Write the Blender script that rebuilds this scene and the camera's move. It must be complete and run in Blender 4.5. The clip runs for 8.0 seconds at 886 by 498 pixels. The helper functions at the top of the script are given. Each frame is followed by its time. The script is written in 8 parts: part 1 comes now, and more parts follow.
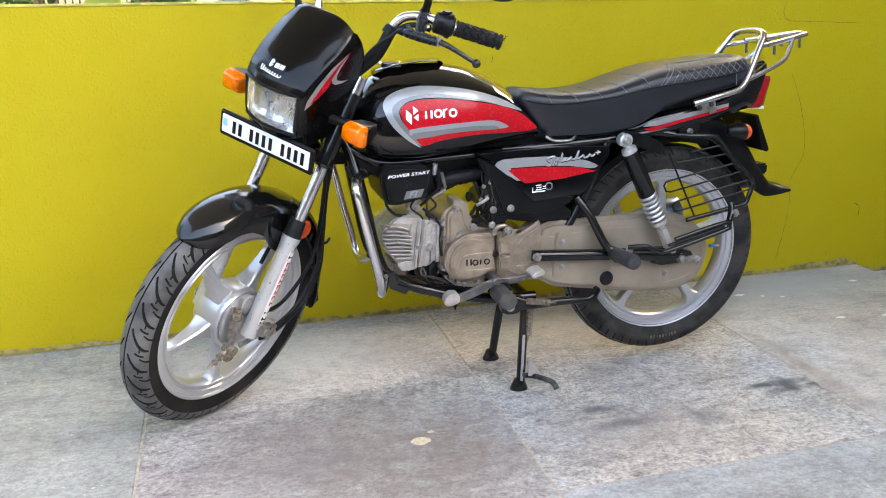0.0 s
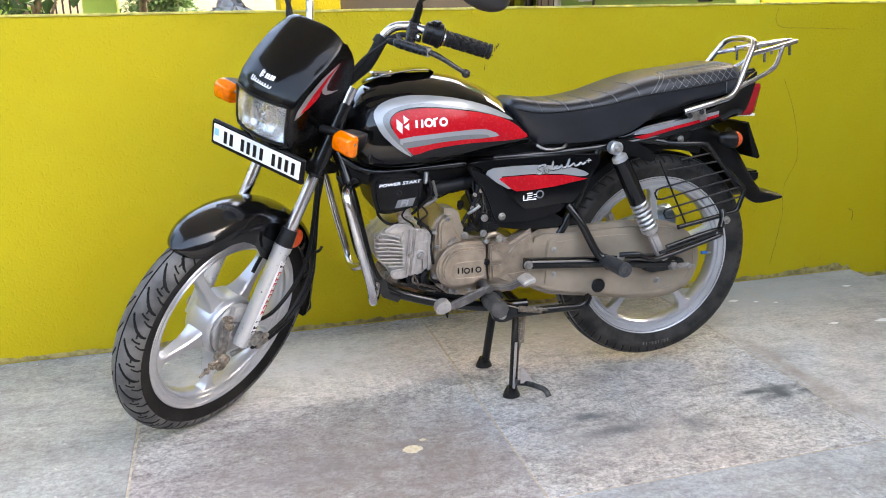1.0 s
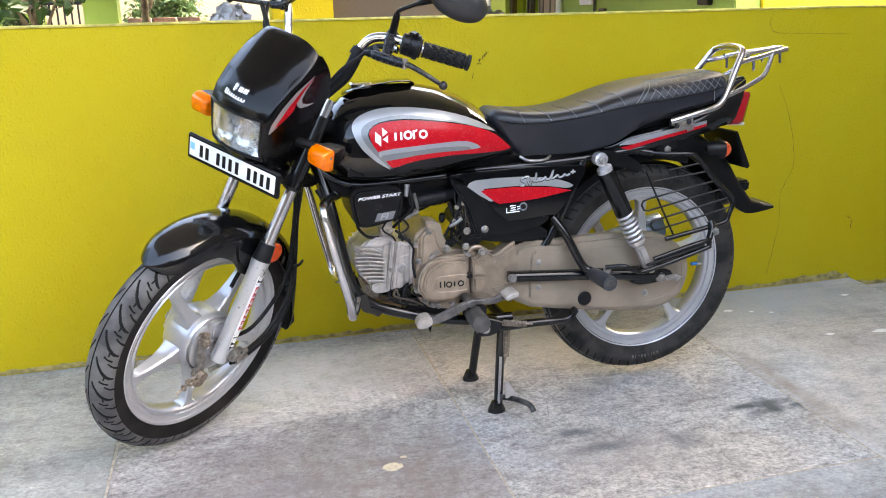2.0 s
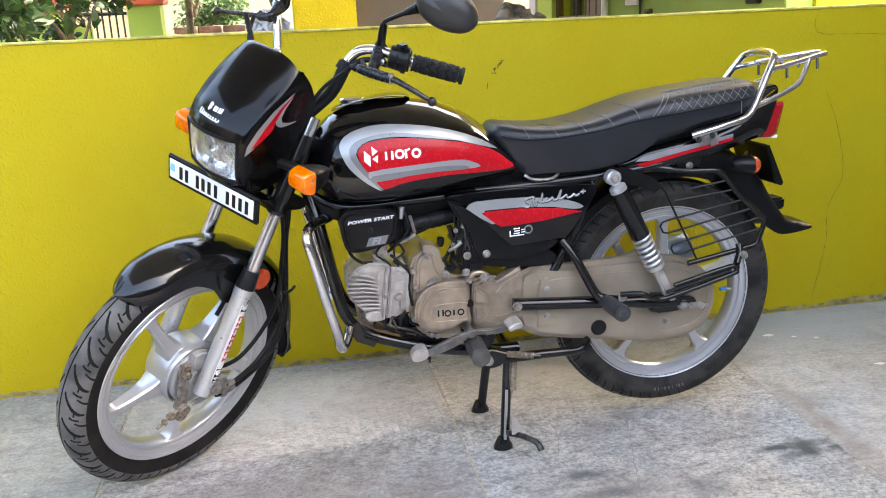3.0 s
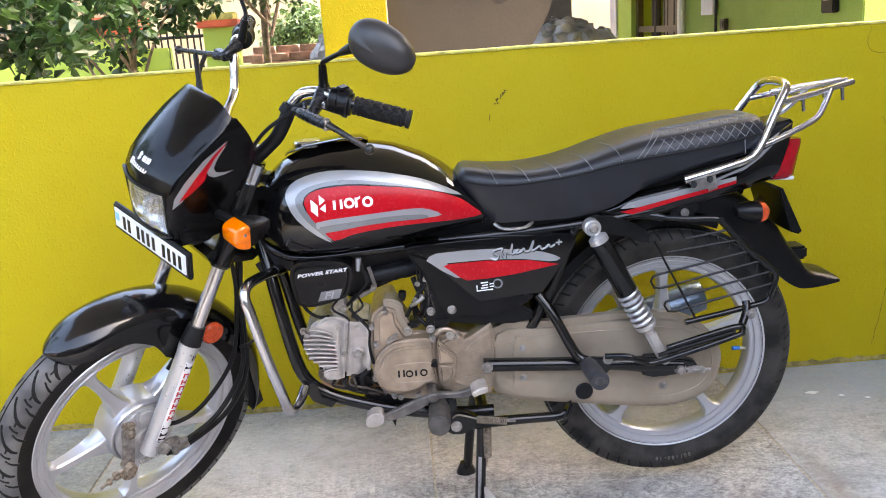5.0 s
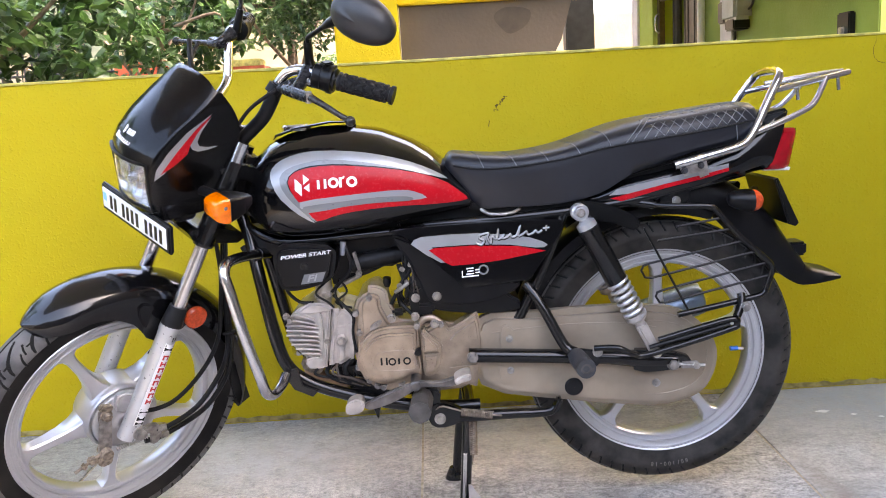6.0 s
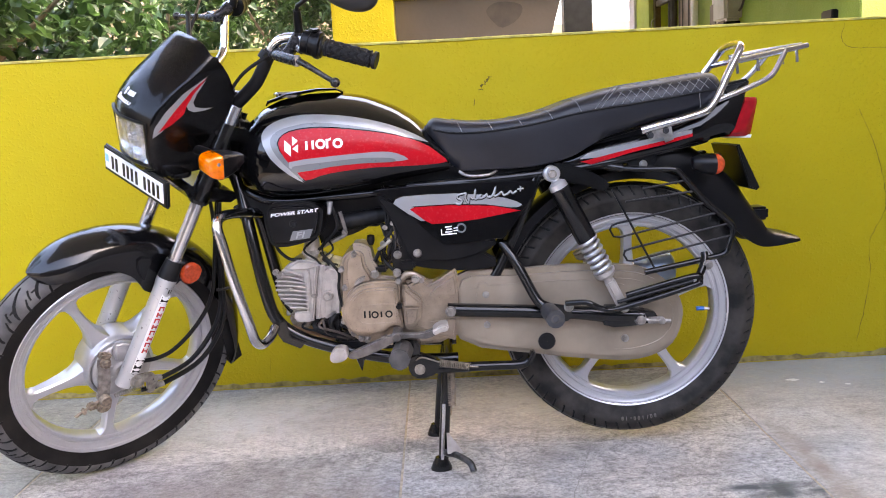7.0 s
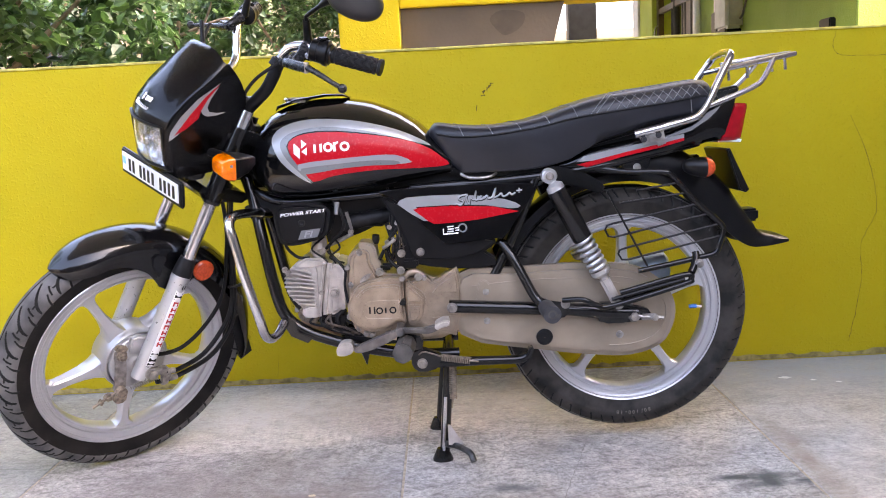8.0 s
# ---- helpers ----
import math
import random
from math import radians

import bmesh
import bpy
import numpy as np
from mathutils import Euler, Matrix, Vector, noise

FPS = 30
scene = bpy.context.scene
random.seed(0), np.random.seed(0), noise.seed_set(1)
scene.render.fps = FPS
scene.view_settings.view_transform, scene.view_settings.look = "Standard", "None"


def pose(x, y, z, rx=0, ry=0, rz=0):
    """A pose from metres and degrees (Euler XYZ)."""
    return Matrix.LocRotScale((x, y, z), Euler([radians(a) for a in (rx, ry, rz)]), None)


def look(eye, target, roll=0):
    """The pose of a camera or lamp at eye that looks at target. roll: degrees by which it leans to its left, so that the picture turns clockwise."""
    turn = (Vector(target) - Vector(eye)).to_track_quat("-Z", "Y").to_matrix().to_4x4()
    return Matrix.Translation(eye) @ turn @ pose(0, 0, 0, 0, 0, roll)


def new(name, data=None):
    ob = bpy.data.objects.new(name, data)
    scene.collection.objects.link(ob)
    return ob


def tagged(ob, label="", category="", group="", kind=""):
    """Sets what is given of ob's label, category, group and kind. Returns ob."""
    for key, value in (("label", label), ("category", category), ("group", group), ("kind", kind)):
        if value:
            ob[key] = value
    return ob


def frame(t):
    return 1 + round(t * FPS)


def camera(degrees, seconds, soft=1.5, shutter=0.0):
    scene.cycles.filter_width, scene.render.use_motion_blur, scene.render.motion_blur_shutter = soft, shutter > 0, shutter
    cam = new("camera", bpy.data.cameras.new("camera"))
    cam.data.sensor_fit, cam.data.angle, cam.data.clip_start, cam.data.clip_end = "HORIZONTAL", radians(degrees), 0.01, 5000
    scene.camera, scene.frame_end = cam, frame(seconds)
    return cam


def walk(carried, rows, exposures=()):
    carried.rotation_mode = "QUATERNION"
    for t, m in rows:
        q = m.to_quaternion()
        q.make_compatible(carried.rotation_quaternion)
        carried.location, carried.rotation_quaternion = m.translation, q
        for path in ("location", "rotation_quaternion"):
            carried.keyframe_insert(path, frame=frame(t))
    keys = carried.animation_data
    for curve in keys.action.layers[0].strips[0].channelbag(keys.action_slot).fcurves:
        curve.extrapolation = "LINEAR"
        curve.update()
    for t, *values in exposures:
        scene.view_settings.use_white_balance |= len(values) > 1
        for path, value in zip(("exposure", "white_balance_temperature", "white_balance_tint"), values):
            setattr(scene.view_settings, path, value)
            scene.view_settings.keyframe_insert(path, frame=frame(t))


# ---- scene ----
cam = camera(56.4, 8.0, 1.0)
PATH = [
    (0, (-0.624, -2.151, 1.048), (-0.122, -0.297, 0.491), -0.8),
    (0.5, (-0.619, -2.15, 1.05), (-0.118, -0.295, 0.497), -1.0),
    (1, (-0.602, -2.161, 1.062), (-0.1, -0.304, 0.513), -1.0),
    (1.5, (-0.574, -2.167, 1.073), (-0.074, -0.309, 0.526), -1.1),
    (2.8, (-0.37, -2.042, 1.092), (0.003, -0.153, 0.553), -2.2),
    (3, (-0.327, -2.018, 1.094), (0.008, -0.121, 0.557), -2.5),
    (3.5, (-0.218, -1.966, 1.103), (0.029, -0.055, 0.568), -3.3),
    (4, (-0.101, -1.932, 1.113), (0.058, -0.01, 0.584), -4.0),
    (4.5, (-0.028, -1.895, 1.132), (0.086, 0.032, 0.609), -4.1),
    (4.7, (-0.007, -1.875, 1.137), (0.1, 0.054, 0.619), -4.1),
    (5.8, (0.123, -1.866, 1.012), (0.121, 0.096, 0.621), -3.5),
    (6, (0.123, -1.883, 0.949), (0.138, 0.086, 0.602), -3.4),
    (6.5, (0.149, -1.954, 0.879), (0.16, 0.019, 0.551), -3.2),
    (7, (0.171, -2.015, 0.844), (0.177, -0.04, 0.528), -3.0),
    (7.5, (0.182, -2.057, 0.841), (0.183, -0.081, 0.531), -2.9),
    (8, (0.18, -2.101, 0.84), (0.172, -0.124, 0.539), -2.9),
]
walk(cam, [(t, look(eye, target, roll)) for t, eye, target, roll in PATH], [(0.0, 4.08, 7350, 7), (1.7, 4.09, 7300, 8), (4.5, 4.04, 7250, 10), (6.0, 4.11, 7300, 15), (8.0, 4.12, 7300, 19)])

# ---- world, sun and exposure ----
world = bpy.data.worlds.new("sky")
scene.world = world
world.use_nodes = True
wn, wl = world.node_tree.nodes, world.node_tree.links
sky = wn.new("ShaderNodeTexSky")
sky.sky_type, sky.sun_disc = "NISHITA", False
sky.sun_elevation, sky.sun_rotation = radians(45), radians(90)
sky.air_density, sky.dust_density, sky.ozone_density = 0.85, 6.0, 0.6
wl.new(sky.outputs["Color"], wn["Background"].inputs["Color"])
wn["Background"].inputs["Strength"].default_value = 0.15
sun = new("sun", bpy.data.lights.new("sun", "SUN"))
sun.data.energy, sun.data.angle, sun.data.color = 0.6, radians(12), (1.0, 0.95, 0.88)
sun.matrix_world = look((1.0, 0.0, 1.0), (0, 0, 0))
scene.view_settings.use_white_balance = True

# ---- materials ----


def mat(name, rgb, rough=0.5, metal=0.0, var=0.1, scale=12.0, bump=0.0, bump_scale=150.0, coat=0.0, rgb2=None, rough_var=0.08, detail=6.0, spec=0.4):
    """A surface with two scales of variation: broad stains and fine grain."""
    m = bpy.data.materials.new(name)
    m.use_nodes = True
    n, l = m.node_tree.nodes, m.node_tree.links
    b = n["Principled BSDF"]
    b.inputs["Metallic"].default_value = metal
    b.inputs["Coat Weight"].default_value = coat
    b.inputs["Coat Roughness"].default_value = 0.07
    b.inputs["Coat IOR"].default_value = 1.37
    b.inputs["Specular IOR Level"].default_value = spec if coat < 0.9 else 0.1
    co = n.new("ShaderNodeTexCoord")
    broad, fine = n.new("ShaderNodeTexNoise"), n.new("ShaderNodeTexNoise")
    broad.inputs["Scale"].default_value, broad.inputs["Detail"].default_value = scale, detail
    fine.inputs["Scale"].default_value, fine.inputs["Detail"].default_value = bump_scale, 3.0
    l.new(co.outputs["Object"], broad.inputs["Vector"])
    l.new(co.outputs["Object"], fine.inputs["Vector"])
    lo = [max(c * (1 - var), 0) for c in rgb]
    hi = list(rgb2) if rgb2 else [min(c * (1 + var), 1) for c in rgb]
    ramp = n.new("ShaderNodeValToRGB")
    ramp.color_ramp.elements[0].position, ramp.color_ramp.elements[1].position = 0.35, 0.65
    ramp.color_ramp.elements[0].color, ramp.color_ramp.elements[1].color = (*lo, 1), (*hi, 1)
    l.new(broad.outputs["Fac"], ramp.inputs["Fac"])
    l.new(ramp.outputs["Color"], b.inputs["Base Color"])
    rr = n.new("ShaderNodeMapRange")
    rr.inputs["To Min"].default_value, rr.inputs["To Max"].default_value = max(rough - rough_var, 0.02), min(rough + rough_var, 1)
    l.new(fine.outputs["Fac"], rr.inputs["Value"])
    l.new(rr.outputs["Result"], b.inputs["Roughness"])
    if bump:
        bp = n.new("ShaderNodeBump")
        bp.inputs["Strength"].default_value, bp.inputs["Distance"].default_value = 1.0, bump
        l.new(fine.outputs["Fac"], bp.inputs["Height"])
        l.new(bp.outputs["Normal"], b.inputs["Normal"])
    return m


BLACK = mat("gloss_black_paint", (0.003, 0.003, 0.0034), 0.08, var=0.2, coat=0.95, rough_var=0.02)
RED = mat("red_decal", (0.40, 0.006, 0.012), 0.26, var=0.08, coat=0.15, spec=0.18)
SILVER = mat("silver_decal", (0.30, 0.305, 0.31), 0.32, 0.4, var=0.05, coat=0.6)
GREY = mat("grey_decal", (0.16, 0.165, 0.17), 0.3, 0.2, var=0.06, coat=0.6)
WHITE = mat("white_print", (0.8, 0.8, 0.8), 0.4, var=0.03)
CHROME = mat("chrome", (0.58, 0.58, 0.60), 0.20, 1.0, var=0.06, rough_var=0.06)
STEEL = mat("zinc_steel", (0.36, 0.34, 0.315), 0.34, 0.9, var=0.3, scale=60)
RUST = mat("rusted_steel", (0.26, 0.21, 0.16), 0.55, 0.5, var=0.4, scale=120, bump=0.0006)
ALLOY = mat("silver_wheel_paint", (0.53, 0.53, 0.54), 0.31, 0.7, var=0.05, scale=8, rough_var=0.0)
DRUM = mat("grey_drum_casting", (0.44, 0.43, 0.42), 0.38, 0.55, var=0.14, scale=35, bump=0.0002, bump_scale=400)
FORK = mat("silver_fork_paint", (0.50, 0.505, 0.51), 0.3, 0.6, var=0.05)
TAN = mat("bronze_engine_paint", (0.325, 0.256, 0.190), 0.30, 0.55, var=0.22, scale=22, bump=0.0002, bump_scale=500)
CASE = mat("bronze_chain_case_paint", (0.285, 0.231, 0.172), 0.42, 0.3, var=0.16, scale=11, bump=0.0002, bump_scale=500)
CAST = mat("cast_aluminium", (0.43, 0.393, 0.355), 0.38, 0.5, var=0.22, scale=30, bump=0.0004, bump_scale=400, rgb2=(0.52, 0.48, 0.44))
DULL = mat("dull_plated_steel", (0.30, 0.275, 0.25), 0.42, 0.7, var=0.35, scale=70, bump=0.0003, bump_scale=300)
WORN = mat("worn_grey_lever", (0.17, 0.158, 0.15), 0.36, 0.75, var=0.3, scale=35, bump=0.0002, bump_scale=300)
TYRE = mat("tyre_sidewall_rubber", (0.009, 0.0085, 0.008), 0.6, var=0.3, scale=12, bump=0.0003, bump_scale=260, rgb2=(0.018, 0.016, 0.0145), spec=0.13)
TYRE_DUSTY = mat("dusty_sidewall_rubber", (0.016, 0.015, 0.0135), 0.62, var=0.4, scale=18, bump=0.0004, bump_scale=260, rgb2=(0.045, 0.040, 0.035), spec=0.22)
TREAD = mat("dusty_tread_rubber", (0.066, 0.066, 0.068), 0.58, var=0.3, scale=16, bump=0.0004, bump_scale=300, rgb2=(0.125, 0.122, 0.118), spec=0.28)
DUST = mat("dusty_raised_rubber", (0.10, 0.088, 0.075), 0.7, var=0.3, scale=60)
GROOVE = mat("dark_groove_rubber", (0.008, 0.008, 0.008), 0.7, var=0.2, scale=30, spec=0.2)
RUBBER = mat("black_rubber", (0.008, 0.008, 0.0085), 0.48, var=0.3, bump=0.0002, bump_scale=400, spec=0.18)
PLASTIC = mat("black_plastic", (0.0045, 0.0045, 0.005), 0.33, var=0.25, scale=20, bump=0.00010, bump_scale=900, spec=0.22)
FRAME = mat("black_frame_enamel", (0.006, 0.006, 0.006), 0.2, var=0.2, coat=0.4, spec=0.3)
VINYL = mat("black_vinyl", (0.011, 0.0118, 0.0155), 0.38, var=0.2, scale=14, bump=0.00016, bump_scale=500, spec=0.38, rough_var=0.06)
STAND_WORN = mat("scuffed_black_enamel", (0.05, 0.05, 0.05), 0.35, 0.5, var=0.8, scale=50)
PEG = mat("grey_peg_rubber", (0.035, 0.036, 0.039), 0.45, var=0.3, scale=40, bump=0.0003, bump_scale=300)
WORN_RUBBER = mat("worn_grey_rubber", (0.060, 0.055, 0.05), 0.6, var=0.35, scale=40, bump=0.0006, bump_scale=200)
THREAD = mat("grey_stitching", (0.13, 0.135, 0.14), 0.7)
AMBER = mat("amber_lens", (0.80, 0.155, 0.0), 0.12, var=0.15, scale=90, coat=0.8, bump=0.0006, bump_scale=160)
ORANGE_R = mat("orange_reflector", (0.55, 0.07, 0.02), 0.15, var=0.2, scale=140, coat=1.0)
REDLENS = mat("red_lens", (0.36, 0.004, 0.012), 0.2, var=0.1, scale=60, coat=0.25, spec=0.3)
REFLECT = mat("lamp_reflector", (0.80, 0.80, 0.80), 0.14, 0.92, var=0.1, scale=40, bump=0.002, bump_scale=45)
COPPER = mat("heat_tinted_pipe", (0.35, 0.22, 0.14), 0.4, 0.8, var=0.3, scale=30)
IRON = mat("black_iron", (0.02, 0.02, 0.022), 0.5, var=0.3)
BLUE = mat("blue_plastic", (0.02, 0.16, 0.50), 0.4)
SKYBLUE = mat("pale_blue_print", (0.25, 0.55, 0.75), 0.5)
REDPRINT = mat("red_print", (0.5, 0.04, 0.04), 0.5)
MUFFLER = mat("muffler_shield", (0.16, 0.20, 0.26), 0.35, 0.8, var=0.3)
LEVER = mat("grey_lever_casting", (0.022, 0.0225, 0.026), 0.27, 0.35, var=0.15, scale=40)
LEVER_DARK = mat("worn_black_lever", (0.035, 0.034, 0.034), 0.28, 0.5, var=0.3, scale=40)
SHELL = mat("matt_mirror_plastic", (0.020, 0.020, 0.021), 0.42, var=0.2, scale=25, bump=0.00012, bump_scale=900, spec=0.45)
HAZED = mat("hazed_black_paint", (0.003, 0.003, 0.0034), 0.20, var=0.2, coat=0.75, rough_var=0.02, spec=0.25)

glass = bpy.data.materials.new("clear_lens_glass")
glass.use_nodes = True
gb = glass.node_tree.nodes["Principled BSDF"]
gb.inputs["Base Color"].default_value = (0.95, 0.96, 0.96, 1)
gb.inputs["Transmission Weight"].default_value, gb.inputs["Roughness"].default_value, gb.inputs["IOR"].default_value = 1.0, 0.03, 1.45
MIRROR = mat("mirror_glass", (0.85, 0.86, 0.87), 0.03, 1.0, var=0.01, rough_var=0.01)

# ---- shape helpers ----


def part(name, bm, material, parent=None, label="", matrix=None, sharp=38, smooth=True):
    """Links a bmesh as one mesh object under a thing or a part."""
    me = bpy.data.meshes.new(name)
    if matrix is not None:
        bm.transform(matrix)
    bmesh.ops.recalc_face_normals(bm, faces=bm.faces)
    bm.to_mesh(me)
    bm.free()
    me.materials.append(material)
    if smooth:
        me.polygons.foreach_set("use_smooth", [True] * len(me.polygons))
        me.set_sharp_from_angle(angle=radians(sharp))
    ob = new(name, me)
    if parent is not None:
        ob.parent = parent
    if label:
        tagged(ob, label)
    return ob


def spline(pts, steps=6):
    """A smooth line through points."""
    p = [Vector(q) for q in pts]
    if len(p) < 3 or steps < 2:
        return p
    out = []
    for i in range(len(p) - 1):
        a, b, c, d = p[max(i - 1, 0)], p[i], p[i + 1], p[min(i + 2, len(p) - 1)]
        for k in range(steps):
            t = k / steps
            out.append(0.5 * (2 * b + (c - a) * t + (2 * a - 5 * b + 4 * c - d) * t * t + (3 * b - a - 3 * c + d) * t**3))
    return out + [p[-1]]


def tube(bm, pts, r, seg=10, steps=6, caps=True):
    """A round bar along a smooth line; r is a radius or one for each given point."""
    line = spline(pts, steps)
    n = len(line)
    if isinstance(r, (int, float)):
        rad = [r] * n
    else:
        rad = [float(np.interp(i / (n - 1) * (len(r) - 1), range(len(r)), r)) for i in range(n)]
    t0 = (line[1] - line[0]).normalized()
    up = Vector((0, 0, 1)) if abs(t0.z) < 0.9 else Vector((1, 0, 0))
    u = t0.cross(up).normalized()
    rings = []
    for i, p in enumerate(line):
        t = (line[min(i + 1, n - 1)] - line[max(i - 1, 0)]).normalized()
        u = (u - t * u.dot(t)).normalized()
        v = t.cross(u)
        rings.append([bm.verts.new(p + rad[i] * (math.cos(a) * u + math.sin(a) * v)) for a in (2 * math.pi * k / seg for k in range(seg))])
    for a, b in zip(rings, rings[1:]):
        for k in range(seg):
            bm.faces.new((a[k], a[(k + 1) % seg], b[(k + 1) % seg], b[k]))
    if caps:
        bm.faces.new(rings[0][::-1])
        bm.faces.new(rings[-1])
    return bm


def loft(bm, rings, ends=True, closed=True):
    """Skins rings of points, each with the same number of points."""
    rows = [[bm.verts.new(p) for p in ring] for ring in rings]
    m = len(rows[0])
    for a, b in zip(rows, rows[1:]):
        for k in range(m if closed else m - 1):
            bm.faces.new((a[k], a[(k + 1) % m], b[(k + 1) % m], b[k]))
    if ends and closed:
        bm.faces.new(rows[0][::-1])
        bm.faces.new(rows[-1])
    return bm


def prism(bm, outline, y0, y1, bevel=0.003, seg=2):
    """A plate with the outline (x, z), from y0 to y1, with rounded edges."""
    b = bmesh.new()
    f = b.faces.new([b.verts.new((x, y0, z)) for x, z in outline])
    g = bmesh.ops.extrude_face_region(b, geom=[f])
    bmesh.ops.translate(b, verts=[v for v in g["geom"] if isinstance(v, bmesh.types.BMVert)], vec=(0, y1 - y0, 0))
    bmesh.ops.recalc_face_normals(b, faces=b.faces)
    if bevel:
        rim = [e for e in b.edges if all(abs(v.co.y - y0) < 1e-6 for v in e.verts) or all(abs(v.co.y - y1) < 1e-6 for v in e.verts)]
        bmesh.ops.bevel(b, geom=rim, offset=bevel, segments=seg, affect="EDGES", clamp_overlap=True)
    return merge(bm, b)


def merge(bm, other, matrix=None):
    if matrix is not None:
        other.transform(matrix)
    me = bpy.data.meshes.new("scratch")
    other.to_mesh(me)
    other.free()
    bm.from_mesh(me)
    bpy.data.meshes.remove(me)
    return bm


def smooth2(outline, steps=4):
    """A closed rounded outline through (x, z) points."""
    n = len(outline)
    out = []
    for i in range(n):
        a, b, c, d = (Vector(outline[(i + k) % n]) for k in (-1, 0, 1, 2))
        for k in range(steps):
            t = k / steps
            q = 0.5 * (2 * b + (c - a) * t + (2 * a - 5 * b + 4 * c - d) * t * t + (3 * b - a - 3 * c + d) * t**3)
            out.append((q.x, q.y))
    return out


def block(bm, centre, size, bevel=0.004, matrix=None, seg=2):
    b = bmesh.new()
    bmesh.ops.create_cube(b, size=1.0)
    bmesh.ops.scale(b, vec=size, verts=b.verts)
    if bevel:
        bmesh.ops.bevel(b, geom=b.edges[:], offset=bevel, segments=seg, affect="EDGES", clamp_overlap=True)
    if matrix is not None:
        b.transform(matrix)
    bmesh.ops.translate(b, vec=centre, verts=b.verts)
    return merge(bm, b)


def lathe(bm, profile, cx, cz, seg=48, closed=False):
    """Turns a profile of (radius, y) round the line through (cx, cz) along y."""
    rings = []
    for k in range(seg):
        a = 2 * math.pi * k / seg
        rings.append([bm.verts.new((cx + r * math.cos(a), y, cz + r * math.sin(a))) for r, y in profile])
    m = len(profile)
    for k in range(seg):
        a, b = rings[k], rings[(k + 1) % seg]
        for i in range(m if closed else m - 1):
            bm.faces.new((a[i], b[i], b[(i + 1) % m], a[(i + 1) % m]))
    return bm


def disc(bm, cx, cz, r, y0, y1, seg=20, bevel=0.0015):
    """A short round boss along y, with a rounded rim at y0."""
    s = 1 if y1 > y0 else -1
    return lathe(bm, [(0.0005, y0), (r - bevel, y0), (r, y0 + s * bevel), (r, y1), (0.0005, y1)], cx, cz, seg)


def hexbolt(bm, x, y, z, r=0.007, h=0.006):
    disc(bm, x, z, r * 1.35, y - 0.001, y + 0.002, 14, 0.0005)
    disc(bm, x, z, r, y - h, y, 6, 0.0008)
    return bm


def spring(bm, a, b, r, wire, turns, seg=6):
    a, b = Vector(a), Vector(b)
    t = (b - a).normalized()
    u = t.cross(Vector((0, 1, 0.01))).normalized()
    v = t.cross(u)
    n = int(turns * 14)
    pts = [a + (b - a) * i / n + r * (math.cos(2 * math.pi * turns * i / n) * u + math.sin(2 * math.pi * turns * i / n) * v) for i in range(n + 1)]
    return tube(bm, pts, wire, seg, 1)


def flip(pts):
    return [(x, -y, z) for x, y, z in pts]


def sheet(outline, onto, step=0.012, edge_steps=3):
    """A thin skin with the outline (x, z), laid onto a surface: onto(x, z) gives the place."""
    from mathutils.geometry import delaunay_2d_cdt
    ring = smooth2(outline, edge_steps) if edge_steps > 1 else list(outline)
    xs, zs = [p[0] for p in ring], [p[1] for p in ring]
    pts = [Vector(p) for p in ring]
    m = len(pts)
    x = min(xs) + step / 2
    while x < max(xs):
        z = min(zs) + step / 2
        while z < max(zs):
            pts.append(Vector((x, z)))
            z += step
        x += step
    v, e, f, *_ = delaunay_2d_cdt(pts, [], [list(range(m))], 1, 1e-6)
    bm = bmesh.new()
    vs = [bm.verts.new(onto(p.x, p.y)) for p in v]
    for face in f:
        bm.faces.new([vs[i] for i in face])
    return bm

# ---- large structure ----


